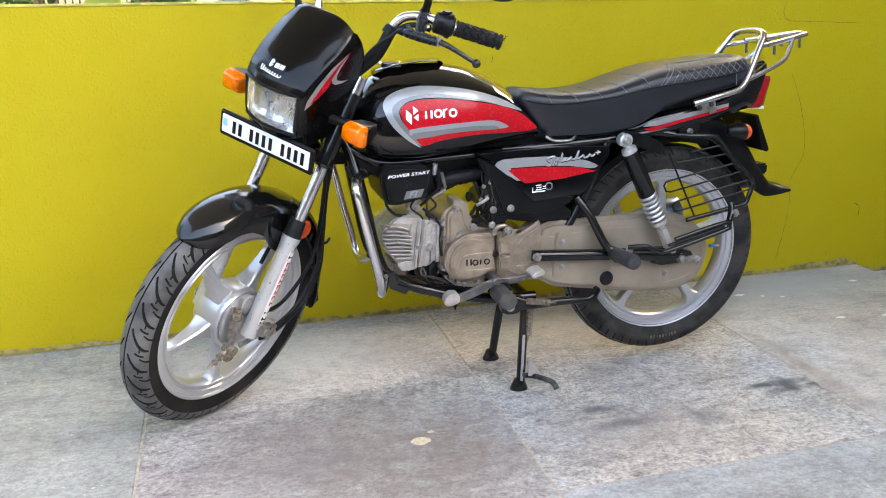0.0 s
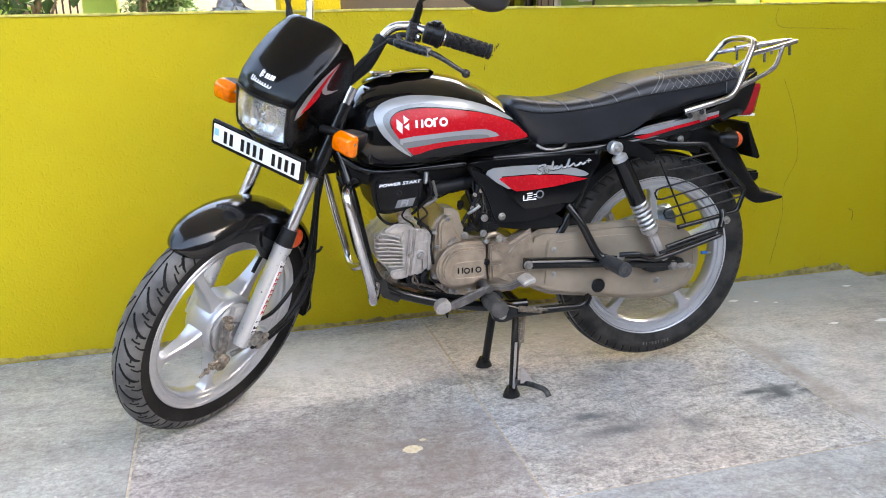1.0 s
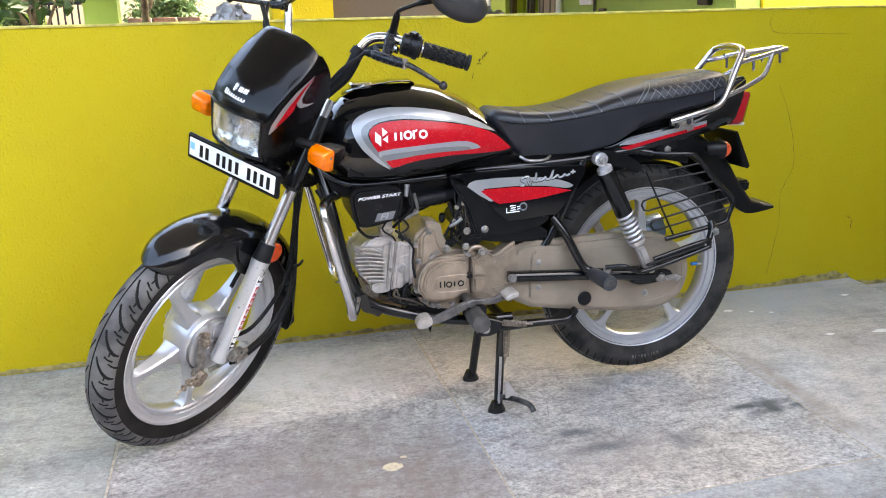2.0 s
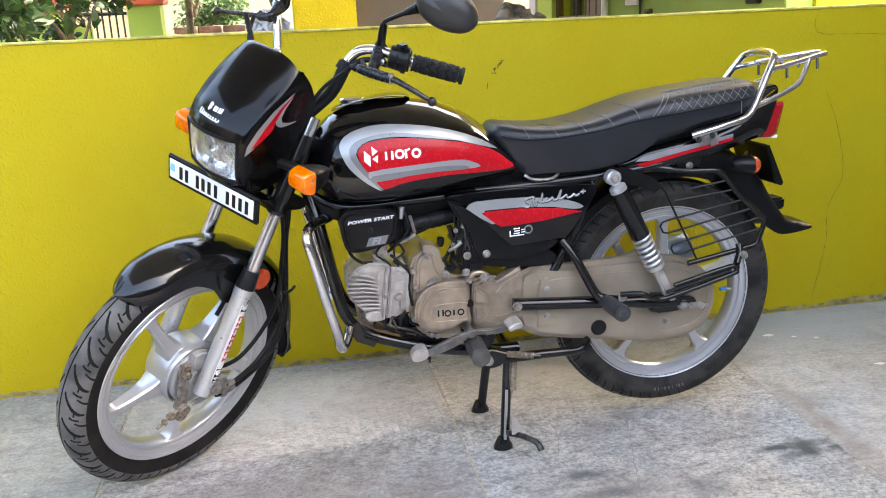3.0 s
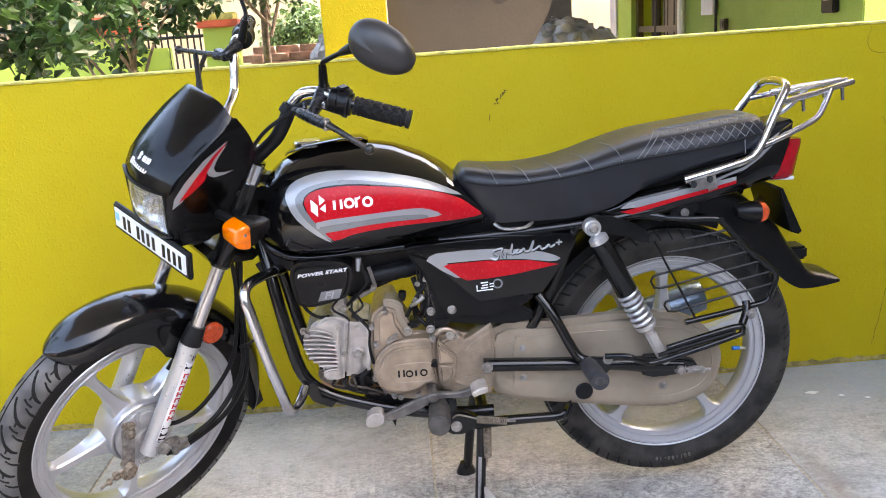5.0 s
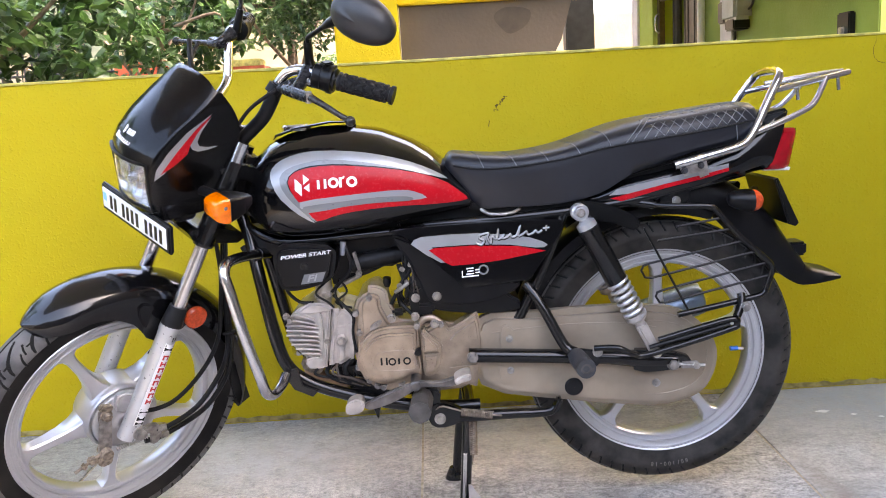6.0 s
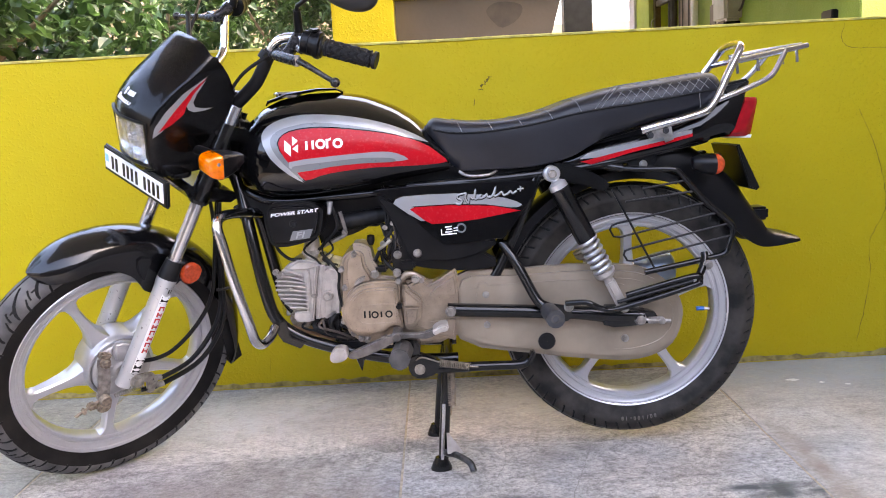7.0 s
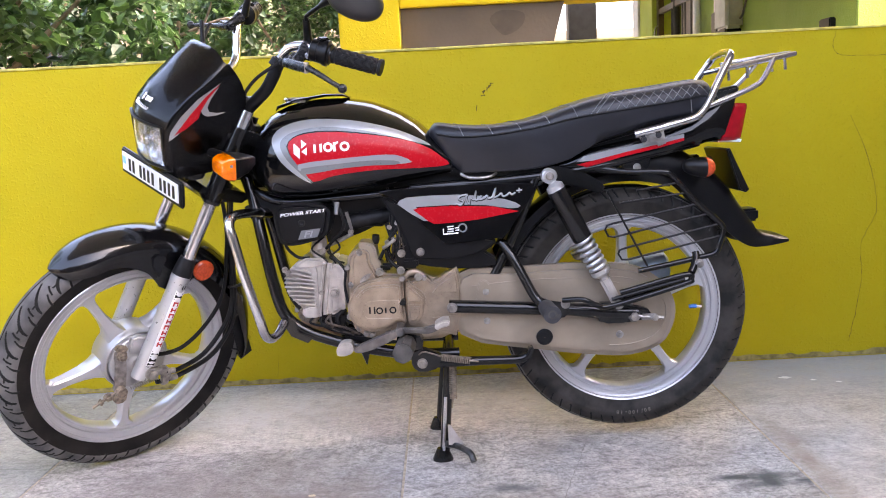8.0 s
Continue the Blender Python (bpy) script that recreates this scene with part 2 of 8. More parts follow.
def plaster(name, rgb, rgb2, lump=0.0016, stain=(0.30, 0.24, 0.02), amount=0.5):
    """Painted plaster: rolled-on lumps, faint patches and a few stains."""
    m = mat(name, rgb, 0.62, var=0.06, scale=2.2, bump=0.0, rgb2=rgb2, rough_var=0.12, bump_scale=60)
    n, l = m.node_tree.nodes, m.node_tree.links
    b = n["Principled BSDF"]
    b.inputs["Specular IOR Level"].default_value = 0.2
    co = n["Texture Coordinate"]
    a, c, d = (n.new("ShaderNodeTexNoise") for _ in range(3))
    for t, s, q in ((a, 95.0, 3.5), (c, 9.0, 4.0), (d, 5.0, 9.0)):
        t.inputs["Scale"].default_value, t.inputs["Detail"].default_value = s, q
        l.new(co.outputs["Object"], t.inputs["Vector"])
    lumps = n.new("ShaderNodeMapRange")
    lumps.inputs["From Min"].default_value, lumps.inputs["From Max"].default_value = 0.51, 0.76
    l.new(a.outputs["Fac"], lumps.inputs["Value"])
    b1, b2 = n.new("ShaderNodeBump"), n.new("ShaderNodeBump")
    b1.inputs["Distance"].default_value, b2.inputs["Distance"].default_value = 0.006, lump
    l.new(c.outputs["Fac"], b1.inputs["Height"])
    l.new(lumps.outputs["Result"], b2.inputs["Height"])
    l.new(b1.outputs["Normal"], b2.inputs["Normal"])
    l.new(b2.outputs["Normal"], b.inputs["Normal"])
    spots = n.new("ShaderNodeMapRange")
    spots.inputs["From Min"].default_value, spots.inputs["From Max"].default_value = 0.62, 0.78
    spots.inputs["To Max"].default_value = amount
    l.new(d.outputs["Fac"], spots.inputs["Value"])
    mix = n.new("ShaderNodeMix")
    mix.data_type = "RGBA"
    l.new(spots.outputs["Result"], mix.inputs["Factor"])
    l.new(n["Color Ramp"].outputs["Color"], mix.inputs["A"])
    mix.inputs["B"].default_value = (*stain, 1)
    l.new(mix.outputs["Result"], b.inputs["Base Color"])
    return m


YELLOW = plaster("yellow_wall_paint", (0.490, 0.374, 0.006), (0.462, 0.372, 0.009), 0.0018, (0.44, 0.34, 0.010), 0.35)
CREAM = mat("worn_pale_paint", (0.62, 0.56, 0.16), 0.7, var=0.25, scale=30, bump=0.002, bump_scale=120)
CEIL = plaster("grey_concrete_ceiling", (0.55, 0.55, 0.54), (0.60, 0.60, 0.59), stain=(0.4, 0.4, 0.4))
BROWN_WALL = plaster("brown_blocker_plaster", (0.22, 0.17, 0.13), (0.25, 0.20, 0.16), stain=(0.15, 0.11, 0.08))
YARD = plaster("dark_grey_added_wall", (0.085, 0.09, 0.095), (0.11, 0.115, 0.12), stain=(0.06, 0.06, 0.06))
LIME = plaster("lime_green_paint", (0.22, 0.32, 0.06), (0.25, 0.34, 0.075), stain=(0.13, 0.19, 0.05))
LIMEPALE = plaster("pale_lime_paint", (0.36, 0.48, 0.08), (0.38, 0.50, 0.09))
BEIGE = plaster("beige_wall_paint", (0.40, 0.33, 0.23), (0.44, 0.37, 0.27), stain=(0.35, 0.28, 0.2))
EARTH = mat("dry_earth", (0.17, 0.14, 0.11), 0.9, var=0.25, scale=3, bump=0.01, bump_scale=30)
MORTAR = mat("cement_joint", (0.40, 0.35, 0.28), 0.9, var=0.25, scale=60, bump=0.001)
DIRT = mat("brown_dirt_line", (0.30, 0.24, 0.09), 0.9, var=0.4, scale=40)
CRACK = mat("dark_crack", (0.13, 0.10, 0.015), 0.9, var=0.3, scale=90)


def slab_stone(name, tones, rough_face, tints=()):
    """Worn flagstone: broad casts, riven streaks, grit, pale flecks, soaked-in stains and painted sky sheen."""
    m = bpy.data.materials.new(name)
    m.use_nodes = True
    n, l = m.node_tree.nodes, m.node_tree.links
    b = n["Principled BSDF"]
    co, info = n.new("ShaderNodeTexCoord"), n.new("ShaderNodeObjectInfo")

    def tex(scale, detail, stretch=(1, 1, 1), rough=0.55):
        mp, t = n.new("ShaderNodeMapping"), n.new("ShaderNodeTexNoise")
        mp.inputs["Scale"].default_value = stretch
        t.inputs["Scale"].default_value, t.inputs["Detail"].default_value, t.inputs["Roughness"].default_value = scale, detail, rough
        l.new(co.outputs["Object"], mp.inputs["Vector"])
        l.new(mp.outputs["Vector"], t.inputs["Vector"])
        return t.outputs["Fac"]

    def ramp(src, *stops):
        r = n.new("ShaderNodeValToRGB")
        e = r.color_ramp.elements
        while len(e) < len(stops):
            e.new(0.5)
        for k, (p, c) in zip(e, stops):
            k.position, k.color = p, (*c, 1)
        l.new(src, r.inputs["Fac"])
        return r.outputs["Color"]

    def mixed(a, c, fac, how="MIX", amount=None):
        x = n.new("ShaderNodeMix")
        x.data_type, x.blend_type = "RGBA", how
        l.new(a, x.inputs["A"])
        l.new(c, x.inputs["B"])
        if amount is None:
            l.new(fac, x.inputs["Factor"])
        else:
            x.inputs["Factor"].default_value = amount
        return x.outputs["Result"]

    k = rough_face
    low, high = [[1 + (v - 1) * k for v in c] for c in ((0.48, 0.47, 0.47), (1.42, 1.41, 1.40))]
    cast = ramp(tex(1.5, 5), (0.34, tones[0]), (0.46, tones[1]), (0.56, tones[2]), (0.68, tones[3]))
    clouds = ramp(tex(4.5, 9, (1, 1.3, 1), 0.68), (0.34, (0.70, 0.685, 0.685)), (0.5, (0.98, 0.98, 0.98)), (0.68, (1.14, 1.14, 1.13)))
    streak = ramp(tex(19, 11, (1, 1.5, 1), 0.86), (0.40, low), (0.5, (0.98, 0.98, 0.98)), (0.62, [1 + (v - 1) * 0.7 for v in high]))
    grit = ramp(tex(75, 10, (1, 1.1, 1), 0.9), (0.42, low), (0.50, (1, 1, 1)), (0.59, high))
    flecks = ramp(tex(46, 3), (0.685, (0, 0, 0)), (0.70, (1, 1, 1)))
    blots = ramp(tex(3.3, 6), (0.60, (0, 0, 0)), (0.74, (1, 1, 1)))
    shade = n.new("ShaderNodeMapRange")
    shade.inputs["To Min"].default_value, shade.inputs["To Max"].default_value = 0.80, 0.90
    l.new(info.outputs["Random"], shade.inputs["Value"])
    c = mixed(cast, clouds, None, "MULTIPLY", 1.0)
    c = mixed(c, streak, None, "MULTIPLY", 1.0)
    c = mixed(c, grit, None, "MULTIPLY", 1.0)
    c = mixed(c, shade.outputs["Result"], None, "MULTIPLY", 1.0)
    pale, dark = n.new("ShaderNodeRGB"), n.new("ShaderNodeRGB")
    pale.outputs[0].default_value, dark.outputs[0].default_value = (0.66, 0.63, 0.59, 1), (0.19, 0.165, 0.16, 1)
    half = n.new("ShaderNodeMath")
    half.operation = "MULTIPLY"
    half.inputs[1].default_value = 0.55
    l.new(flecks, half.inputs[0])
    c = mixed(c, pale.outputs[0], half.outputs[0])
    half2 = n.new("ShaderNodeMath")
    half2.operation = "MULTIPLY"
    half2.inputs[1].default_value = 0.4
    l.new(blots, half2.inputs[0])
    c = mixed(c, dark.outputs[0], half2.outputs[0])
    for cx, cy, sx, sy, amount, tint in tints:
        near, wob, ln, fall = (n.new(t) for t in ("ShaderNodeMapping", "ShaderNodeTexNoise", "ShaderNodeVectorMath", "ShaderNodeMapRange"))
        near.inputs["Location"].default_value = (-cx / sx, -cy / sy, 0)
        near.inputs["Scale"].default_value = (1 / sx, 1 / sy, 0)
        wob.inputs["Scale"].default_value, wob.inputs["Detail"].default_value = 22.0, 5.0
        l.new(co.outputs["Object"], near.inputs["Vector"])
        l.new(co.outputs["Object"], wob.inputs["Vector"])
        ln.operation = "LENGTH"
        l.new(near.outputs["Vector"], ln.inputs[0])
        fall.inputs["From Min"].default_value, fall.inputs["From Max"].default_value = 0.25, 1.0
        fall.inputs["To Min"].default_value, fall.inputs["To Max"].default_value = amount * 1.7, 0.0
        l.new(ln.outputs["Value"], fall.inputs["Value"])
        spot = n.new("ShaderNodeMath")
        spot.operation, spot.use_clamp = "MULTIPLY", True
        l.new(fall.outputs["Result"], spot.inputs[0])
        l.new(wob.outputs["Fac"], spot.inputs[1])
        spot_rgb = n.new("ShaderNodeRGB")
        spot_rgb.outputs[0].default_value = (*tint, 1)
        c = mixed(c, spot_rgb.outputs[0], spot.outputs["Value"])
    l.new(c, b.inputs["Base Color"])
    rr = n.new("ShaderNodeMapRange")
    rr.inputs["To Min"].default_value, rr.inputs["To Max"].default_value = 0.36, 0.66
    l.new(tex(11, 5), rr.inputs["Value"])
    l.new(rr.outputs["Result"], b.inputs["Roughness"])
    bp, bq = n.new("ShaderNodeBump"), n.new("ShaderNodeBump")
    bp.inputs["Distance"].default_value, bq.inputs["Distance"].default_value = 0.004, 0.0012
    l.new(tex(6, 5), bp.inputs["Height"])
    l.new(tex(90, 4, (1, 1.5, 1)), bq.inputs["Height"])
    l.new(bp.outputs["Normal"], bq.inputs["Normal"])
    l.new(bq.outputs["Normal"], b.inputs["Normal"])
    return m


INK = (0.045, 0.06, 0.07)
# The large pale spots by the wall are painted sky sheen; the rest is staining.
SLABS = (
    slab_stone("smooth_blue_grey_flagstone", ((0.355, 0.36, 0.36), (0.38, 0.395, 0.40), (0.395, 0.415, 0.43), (0.44, 0.43, 0.41)), 0.6),
    slab_stone("dark_riven_flagstone", ((0.36, 0.325, 0.33), (0.40, 0.385, 0.378), (0.45, 0.44, 0.43), (0.43, 0.465, 0.50)), 1.0, ((-0.46, 0.32, 0.85, 0.36, 0.75, (0.46, 0.485, 0.52)), (-0.55, -0.18, 0.22, 0.10, 0.35, (0.21, 0.185, 0.18)), (-0.26, -0.40, 0.60, 0.40, 0.80, (0.20, 0.165, 0.15)), (-0.52, -0.36, 0.30, 0.10, 0.5, (0.19, 0.17, 0.18)))),
    slab_stone("beige_riven_flagstone", ((0.43, 0.385, 0.352), (0.49, 0.452, 0.415), (0.49, 0.472, 0.44), (0.44, 0.46, 0.48)), 1.0, ((0.50, 0.34, 0.62, 0.32, 0.75, (0.48, 0.48, 0.475)), (0.86, -0.30, 0.15, 0.024, 1.2, INK), (0.89, -0.31, 0.04, 0.070, 1.2, INK), (0.97, -0.335, 0.11, 0.026, 0.9, INK), (0.84, -0.345, 0.05, 0.03, 0.8, INK), (0.36, -0.42, 0.34, 0.16, 0.55, (0.27, 0.23, 0.205)), (0.30, -0.30, 0.10, 0.03, 0.7, INK), (0.34, -0.39, 0.12, 0.03, 0.7, INK), (0.56, -0.42, 0.07, 0.06, 0.6, INK))),
    slab_stone("pale_smooth_flagstone", ((0.50, 0.46, 0.42), (0.53, 0.50, 0.46), (0.52, 0.51, 0.49), (0.49, 0.51, 0.52)), 0.55, ((1.35, 0.46, 0.75, 0.30, 0.95, (0.40, 0.425, 0.46)), (1.52, -0.05, 0.30, 0.09, 0.35, (0.33, 0.29, 0.27)), (1.02, -0.25, 0.05, 0.40, 0.7, (0.24, 0.19, 0.15)))),
)


def structure(name, bm, material, label, smooth=False, location=None):
    ob = part(name, bm, material, None, "", None, 30, smooth)
    return tagged(ob, label, name.split("_")[0], "", "structure")


def box(x0, x1, y0, y1, z0, z1, bevel=0.0):
    return block(bmesh.new(), ((x0 + x1) / 2, (y0 + y1) / 2, (z0 + z1) / 2), (x1 - x0, y1 - y0, z1 - z0), bevel)


WALL_Y, WALL_TOP = 0.59, 1.075
bm = bmesh.new()
bmesh.ops.create_grid(bm, x_segments=4, y_segments=4, size=400)
bmesh.ops.translate(bm, vec=(0, 0, -0.20), verts=bm.verts)
structure("ground", bm, EARTH, "dry brown bare earth of the yard")
structure("floor", box(-1.9, 1.906, -2.6, 0.60, -0.20, -0.0025), MORTAR, "porch floor bed with cement joints between flagstones")
structure("pavement", box(1.906, 2.36, -3.4, 0.60, -0.20, -0.042), SLABS[3], "lower grey cement passage beside the porch floor")


def rough_wall(x0, x1, y0, y1, z0, z1, cell=0.03, amp=0.0022):
    """A plastered wall whose face is slightly uneven."""
    bm = box(x0, x1, y0, y1, z0, z1, 0.006)
    span = max(x1 - x0, y1 - y0)
    for axis, n in ((Vector((1, 0, 0)) if x1 - x0 > y1 - y0 else Vector((0, 1, 0)), int(span / cell)), (Vector((0, 0, 1)), int((z1 - z0) / cell))):
        base = min(v.co.dot(axis) for v in bm.verts)
        top = max(v.co.dot(axis) for v in bm.verts)
        for k in range(1, n):
            bmesh.ops.bisect_plane(bm, geom=bm.verts[:] + bm.edges[:] + bm.faces[:], plane_co=axis * (base + (top - base) * k / n), plane_no=axis)
    for v in bm.verts:
        p = v.co * 4
        v.co += Vector((noise.noise(p), noise.noise(p + Vector((9, 0, 0))), noise.noise(p + Vector((0, 7, 0))))) * amp
    return bm


structure("wall_north", rough_wall(-3.2, 2.36, WALL_Y, WALL_Y + 0.115, -0.2, WALL_TOP, 0.06), YELLOW, "low bright yellow plastered porch wall with rolled paint", True)
# Added out of view to stop sun and sky light from the east.
structure("wall_east", rough_wall(2.36, 2.48, -3.4, WALL_Y + 0.115, -0.2, 3.2, 0.3), BROWN_WALL, "added unseen brown wall that blocks light from the east", True)
# Invented wall behind the camera; keeps reflections in the black paint dark.
structure("wall_south", rough_wall(-3.6, 2.48, -3.6, -3.4, -0.2, 1.7, 0.4), YARD, "added unseen dark grey south wall that darkens reflections", True)
# Invented wall, its height set to limit sky light from the west.
structure("wall_west", rough_wall(-3.6, -3.4, -3.4, 0.40, -0.2, 1.8, 0.4), YARD, "added unseen dark grey west wall that limits sky light", True)
# Out of view; edges are placed to shape the skylight on bike and floor.
structure("ceiling", box(-2.3, 2.36, -1.6, 1.72, 3.0, 3.15), CEIL, "unseen pale grey porch ceiling slab, sized to shape skylight")
bm = rough_wall(-3.2, 2.36, WALL_Y - 0.003, WALL_Y + 0.118, WALL_TOP - 0.002, WALL_TOP + 0.005, 0.05, 0.002)
structure("trim", bm, CREAM, "pale worn paint edge along the top of the wall", True)


def strip(pts, width, place):
    """A thin uneven ribbon along (u, v) points."""
    line = spline([(u, v, 0) for u, v in pts], 7)
    bm = bmesh.new()
    prev = None
    for i, p in enumerate(line):
        d = (line[min(i + 1, len(line) - 1)] - line[max(i - 1, 0)]).normalized()
        w = width * (0.35 + 0.9 * random.random()) * (0.3 if i in (0, len(line) - 1) else 1) / 2
        j = (random.random() - 0.5) * width * 2.2
        a, b = p + Vector((-d.y, d.x, 0)) * (j + w), p + Vector((-d.y, d.x, 0)) * (j - w)
        row = bm.verts.new(place(a.x, a.y)), bm.verts.new(place(b.x, b.y))
        if prev:
            bm.faces.new((*prev, *row[::-1]))
        prev = row
    return bm


def on_wall(x, z):
    return (x, WALL_Y - 0.0045, z)


bm = bmesh.new()
prev = None
for k in range(221):
    x = -3.2 + 5.55 * k / 220
    foot = 0.002 if x < 1.91 else -0.042
    rise = 0.010 + 0.010 * random.random() + 0.022 * random.random() * max(0.0, 1 - abs(x - 1.85) / 0.35)
    row = bm.verts.new((x, WALL_Y - 0.0045, foot)), bm.verts.new((x, WALL_Y - 0.0045, foot + rise))
    if prev:
        bm.faces.new((*prev, *row[::-1]))
    prev = row
structure("trim", bm, DIRT, "brown dirt line along the foot of the wall")
for pts, w in (
    ([(1.50, 0.80), (1.56, 0.66), (1.585, 0.56), (1.59, 0.48), (1.545, 0.38), (1.55, 0.27), (1.53, 0.14), (1.51, 0.05)], 0.0016),
    ([(1.45, 1.07), (1.44, 1.02), (1.47, 0.99), (1.60, 0.985), (1.80, 0.975)], 0.0016),
    ([(-0.405, 0.02), (-0.40, 0.10)], 0.003),
    ([(1.862, 0.266), (1.884, 0.254), (1.89, 0.232), (1.889, 0.21)], 0.003),
    ([(1.761, 0.073), (1.756, 0.055)], 0.006),
    ([(1.685, 0.042), (1.683, 0.014)], 0.004),
    ([(0.318, 0.915), (0.330, 0.935), (0.340, 0.948), (0.352, 0.962)], 0.006),
    ([(0.293, 0.876), (0.303, 0.890)], 0.009),
):
    structure("wall_crack", strip(pts, w, on_wall), CRACK, "thin dark crack and scuffs in yellow plaster")

# ---- the motorcycle ----
AXIS = Vector((math.sin(radians(26)), 0, math.cos(radians(26))))
PIVOT = Vector((-0.400, 0, 0.672))
STEER = Matrix.Translation(PIVOT) @ Matrix.Rotation(radians(46), 4, AXIS) @ Matrix.Translation(-PIVOT)
bike = new("motorcycle")
tagged(bike, "black motorcycle with red and silver stripes on its centre stand", "motorcycle")
FX, FZ, RX, RZ, TYRE_R = -0.662, 0.316, 0.630, 0.348, 0.317


def wheel(name, cx, cz, phase, m, label, grooves, wide, front):
    """Cast wheel with five tapered spokes; tyre, hub and valve hang under it."""
    bm = bmesh.new()
    half = [(0.2075, 0.004), (0.2085, 0.0155), (0.2115, 0.0200), (0.2155, 0.0210), (0.2175, 0.0180), (0.2225, 0.0180), (0.2245, 0.0230), (0.2305, 0.0245), (0.2325, 0.0215), (0.2365, 0.0225), (0.2385, 0.0290), (0.2440, 0.0315), (0.2460, 0.0295), (0.2400, 0.026), (0.226, 0.022)]
    prof = [(r, -y) for r, y in half] + [(0.222, 0.0)] + half[::-1]
    lathe(bm, prof, cx, cz, 96, True)
    rim = part(name, bm, ALLOY, bike, label, m)
    for k in range(5):
        bm = bmesh.new()
        a = radians(phase + 72 * k)
        rings = []
        for r, w, h in ((0.060, 0.036, 0.031), (0.080, 0.0255, 0.028), (0.098, 0.0175, 0.0235), (0.125, 0.0128, 0.0190), (0.160, 0.0112, 0.016), (0.185, 0.0118, 0.0145), (0.198, 0.0150, 0.0145), (0.206, 0.0235, 0.017), (0.2115, 0.034, 0.0175)):
            sec = [(-w, -h + 0.004), (-w + 0.0035, -h), (w - 0.0035, -h), (w, -h + 0.004), (w, h - 0.004), (w - 0.0035, h), (-w + 0.0035, h), (-w, h - 0.004)]
            rings.append([(cx + r * math.cos(a) - s * math.sin(a), y, cz + r * math.sin(a) + s * math.cos(a)) for s, y in sec])
        loft(bm, rings)
        part("spoke", bm, ALLOY, rim, "", m)
    bm = bmesh.new()
    if front:
        lathe(bm, [(0.0005, -0.064), (0.020, -0.064), (0.024, -0.060), (0.030, -0.058), (0.050, -0.056), (0.058, -0.0575), (0.067, -0.056), (0.071, -0.052), (0.0715, -0.044)], cx, cz, 64)
        prism(bm, smooth2([(-0.676, 0.398), (-0.640, 0.390), (-0.650, 0.352), (-0.682, 0.356)], 2), -0.074, -0.055, 0.004, 3)
        plate_ = part("brake_plate", bm, DRUM, rim, "silver grey cast front drum brake plate", m)
        for ang in (100, 145, 200, 300):
            q = radians(ang)
            part("plate_rib", block(bmesh.new(), (cx + 0.041 * math.cos(q), -0.0575, cz + 0.041 * math.sin(q)), (0.030, 0.004, 0.005), 0.0015, Matrix.Rotation(-q, 4, "Y")), DRUM, plate_, "", m)
        bm = lathe(bmesh.new(), [(0.0715, -0.040), (0.0740, -0.046), (0.0785, -0.0465), (0.0815, -0.042), (0.0830, -0.030), (0.083, 0.03), (0.068, 0.05), (0.0005, 0.052)], cx, cz, 64)
        part("hub", bm, ALLOY, rim, "", m)
    else:
        lathe(bm, [(0.0005, -0.07), (0.055, -0.068), (0.075, -0.045), (0.078, 0.03), (0.066, 0.06), (0.0005, 0.065)], cx, cz, 48)
        part("hub", bm, CAST, rim, "", m)
    # tyre with cut grooves
    nseg, prof = 1680, []
    hw, depth = wide, TYRE_R - 0.239
    for i in range(91):
        u = -1 + 2 * i / 90
        ang = u * radians(128)
        y = hw * math.sin(ang) / math.sin(radians(90)) if abs(ang) < math.pi / 2 else hw * (1 - 0.30 * (abs(ang) - math.pi / 2) / 0.66) * (1 if u > 0 else -1)
        r = TYRE_R - hw * 0.95 + hw * 0.95 * math.cos(ang) if abs(ang) < math.pi / 2 else TYRE_R - hw * 0.95 - (depth - hw * 0.95) * (abs(ang) - math.pi / 2) / 0.66
        prof.append((r, y, u * 128))
    R, Y, A = (np.array(c) for c in zip(*prof))
    th = np.arange(nseg) * 2 * np.pi / nseg
    TT, RR = np.meshgrid(th, R, indexing="ij")
    _, AA = np.meshgrid(th, A, indexing="ij")
    cut = np.zeros_like(TT)
    side = np.sign(AA)
    v = np.abs(AA) / (94.0 if front else 78.0)
    step = 2 * np.pi / grooves
    vc = np.clip(v, 0, 1)
    bend = (1 - (1 - vc) ** 2.2) * 0.24 if front else vc ** 1.5 * -0.06
    ph = (TT - bend + np.where(side > 0, step / 2, 0)) % step
    width = 0.0115 + 0.075 * vc * np.clip(0.90 - vc, 0, 1) if front else 0.0150 + 0.004 * v
    cut += (ph < width) * (v > (0.15 if front else 0.52)) * (v < (0.88 if front else 0.96))
    if front:
        ph2 = (TT - bend - 0.075 + 0.10 * (v - 0.6) + np.where(side > 0, step / 2, 0)) % step
        cut += (ph2 < 0.0120) * (v > 0.40) * (v < 0.70)
        ph3 = (TT - bend - step * 0.5 + np.where(side > 0, step / 2, 0)) % step
        cut += (ph3 < 0.0080 + 0.030 * np.clip(v - 0.62, 0, 1)) * (v > 0.60) * (v < 0.98)
        cut += (np.abs(v - 0.54) < 0.020) * (((TT - bend + np.where(side > 0, step / 2, 0)) % step) < 0.060)
        cut += np.abs(AA) < 2.2
    else:
        ph2 = (TT + v * 0.10) % (2 * step)
        cut += (ph2 < 0.020) * (v < 0.36)
        cut += (np.abs(np.abs(AA) - 30) < 3.0)
    RR = RR - np.clip(cut, 0, 1) * 0.0055
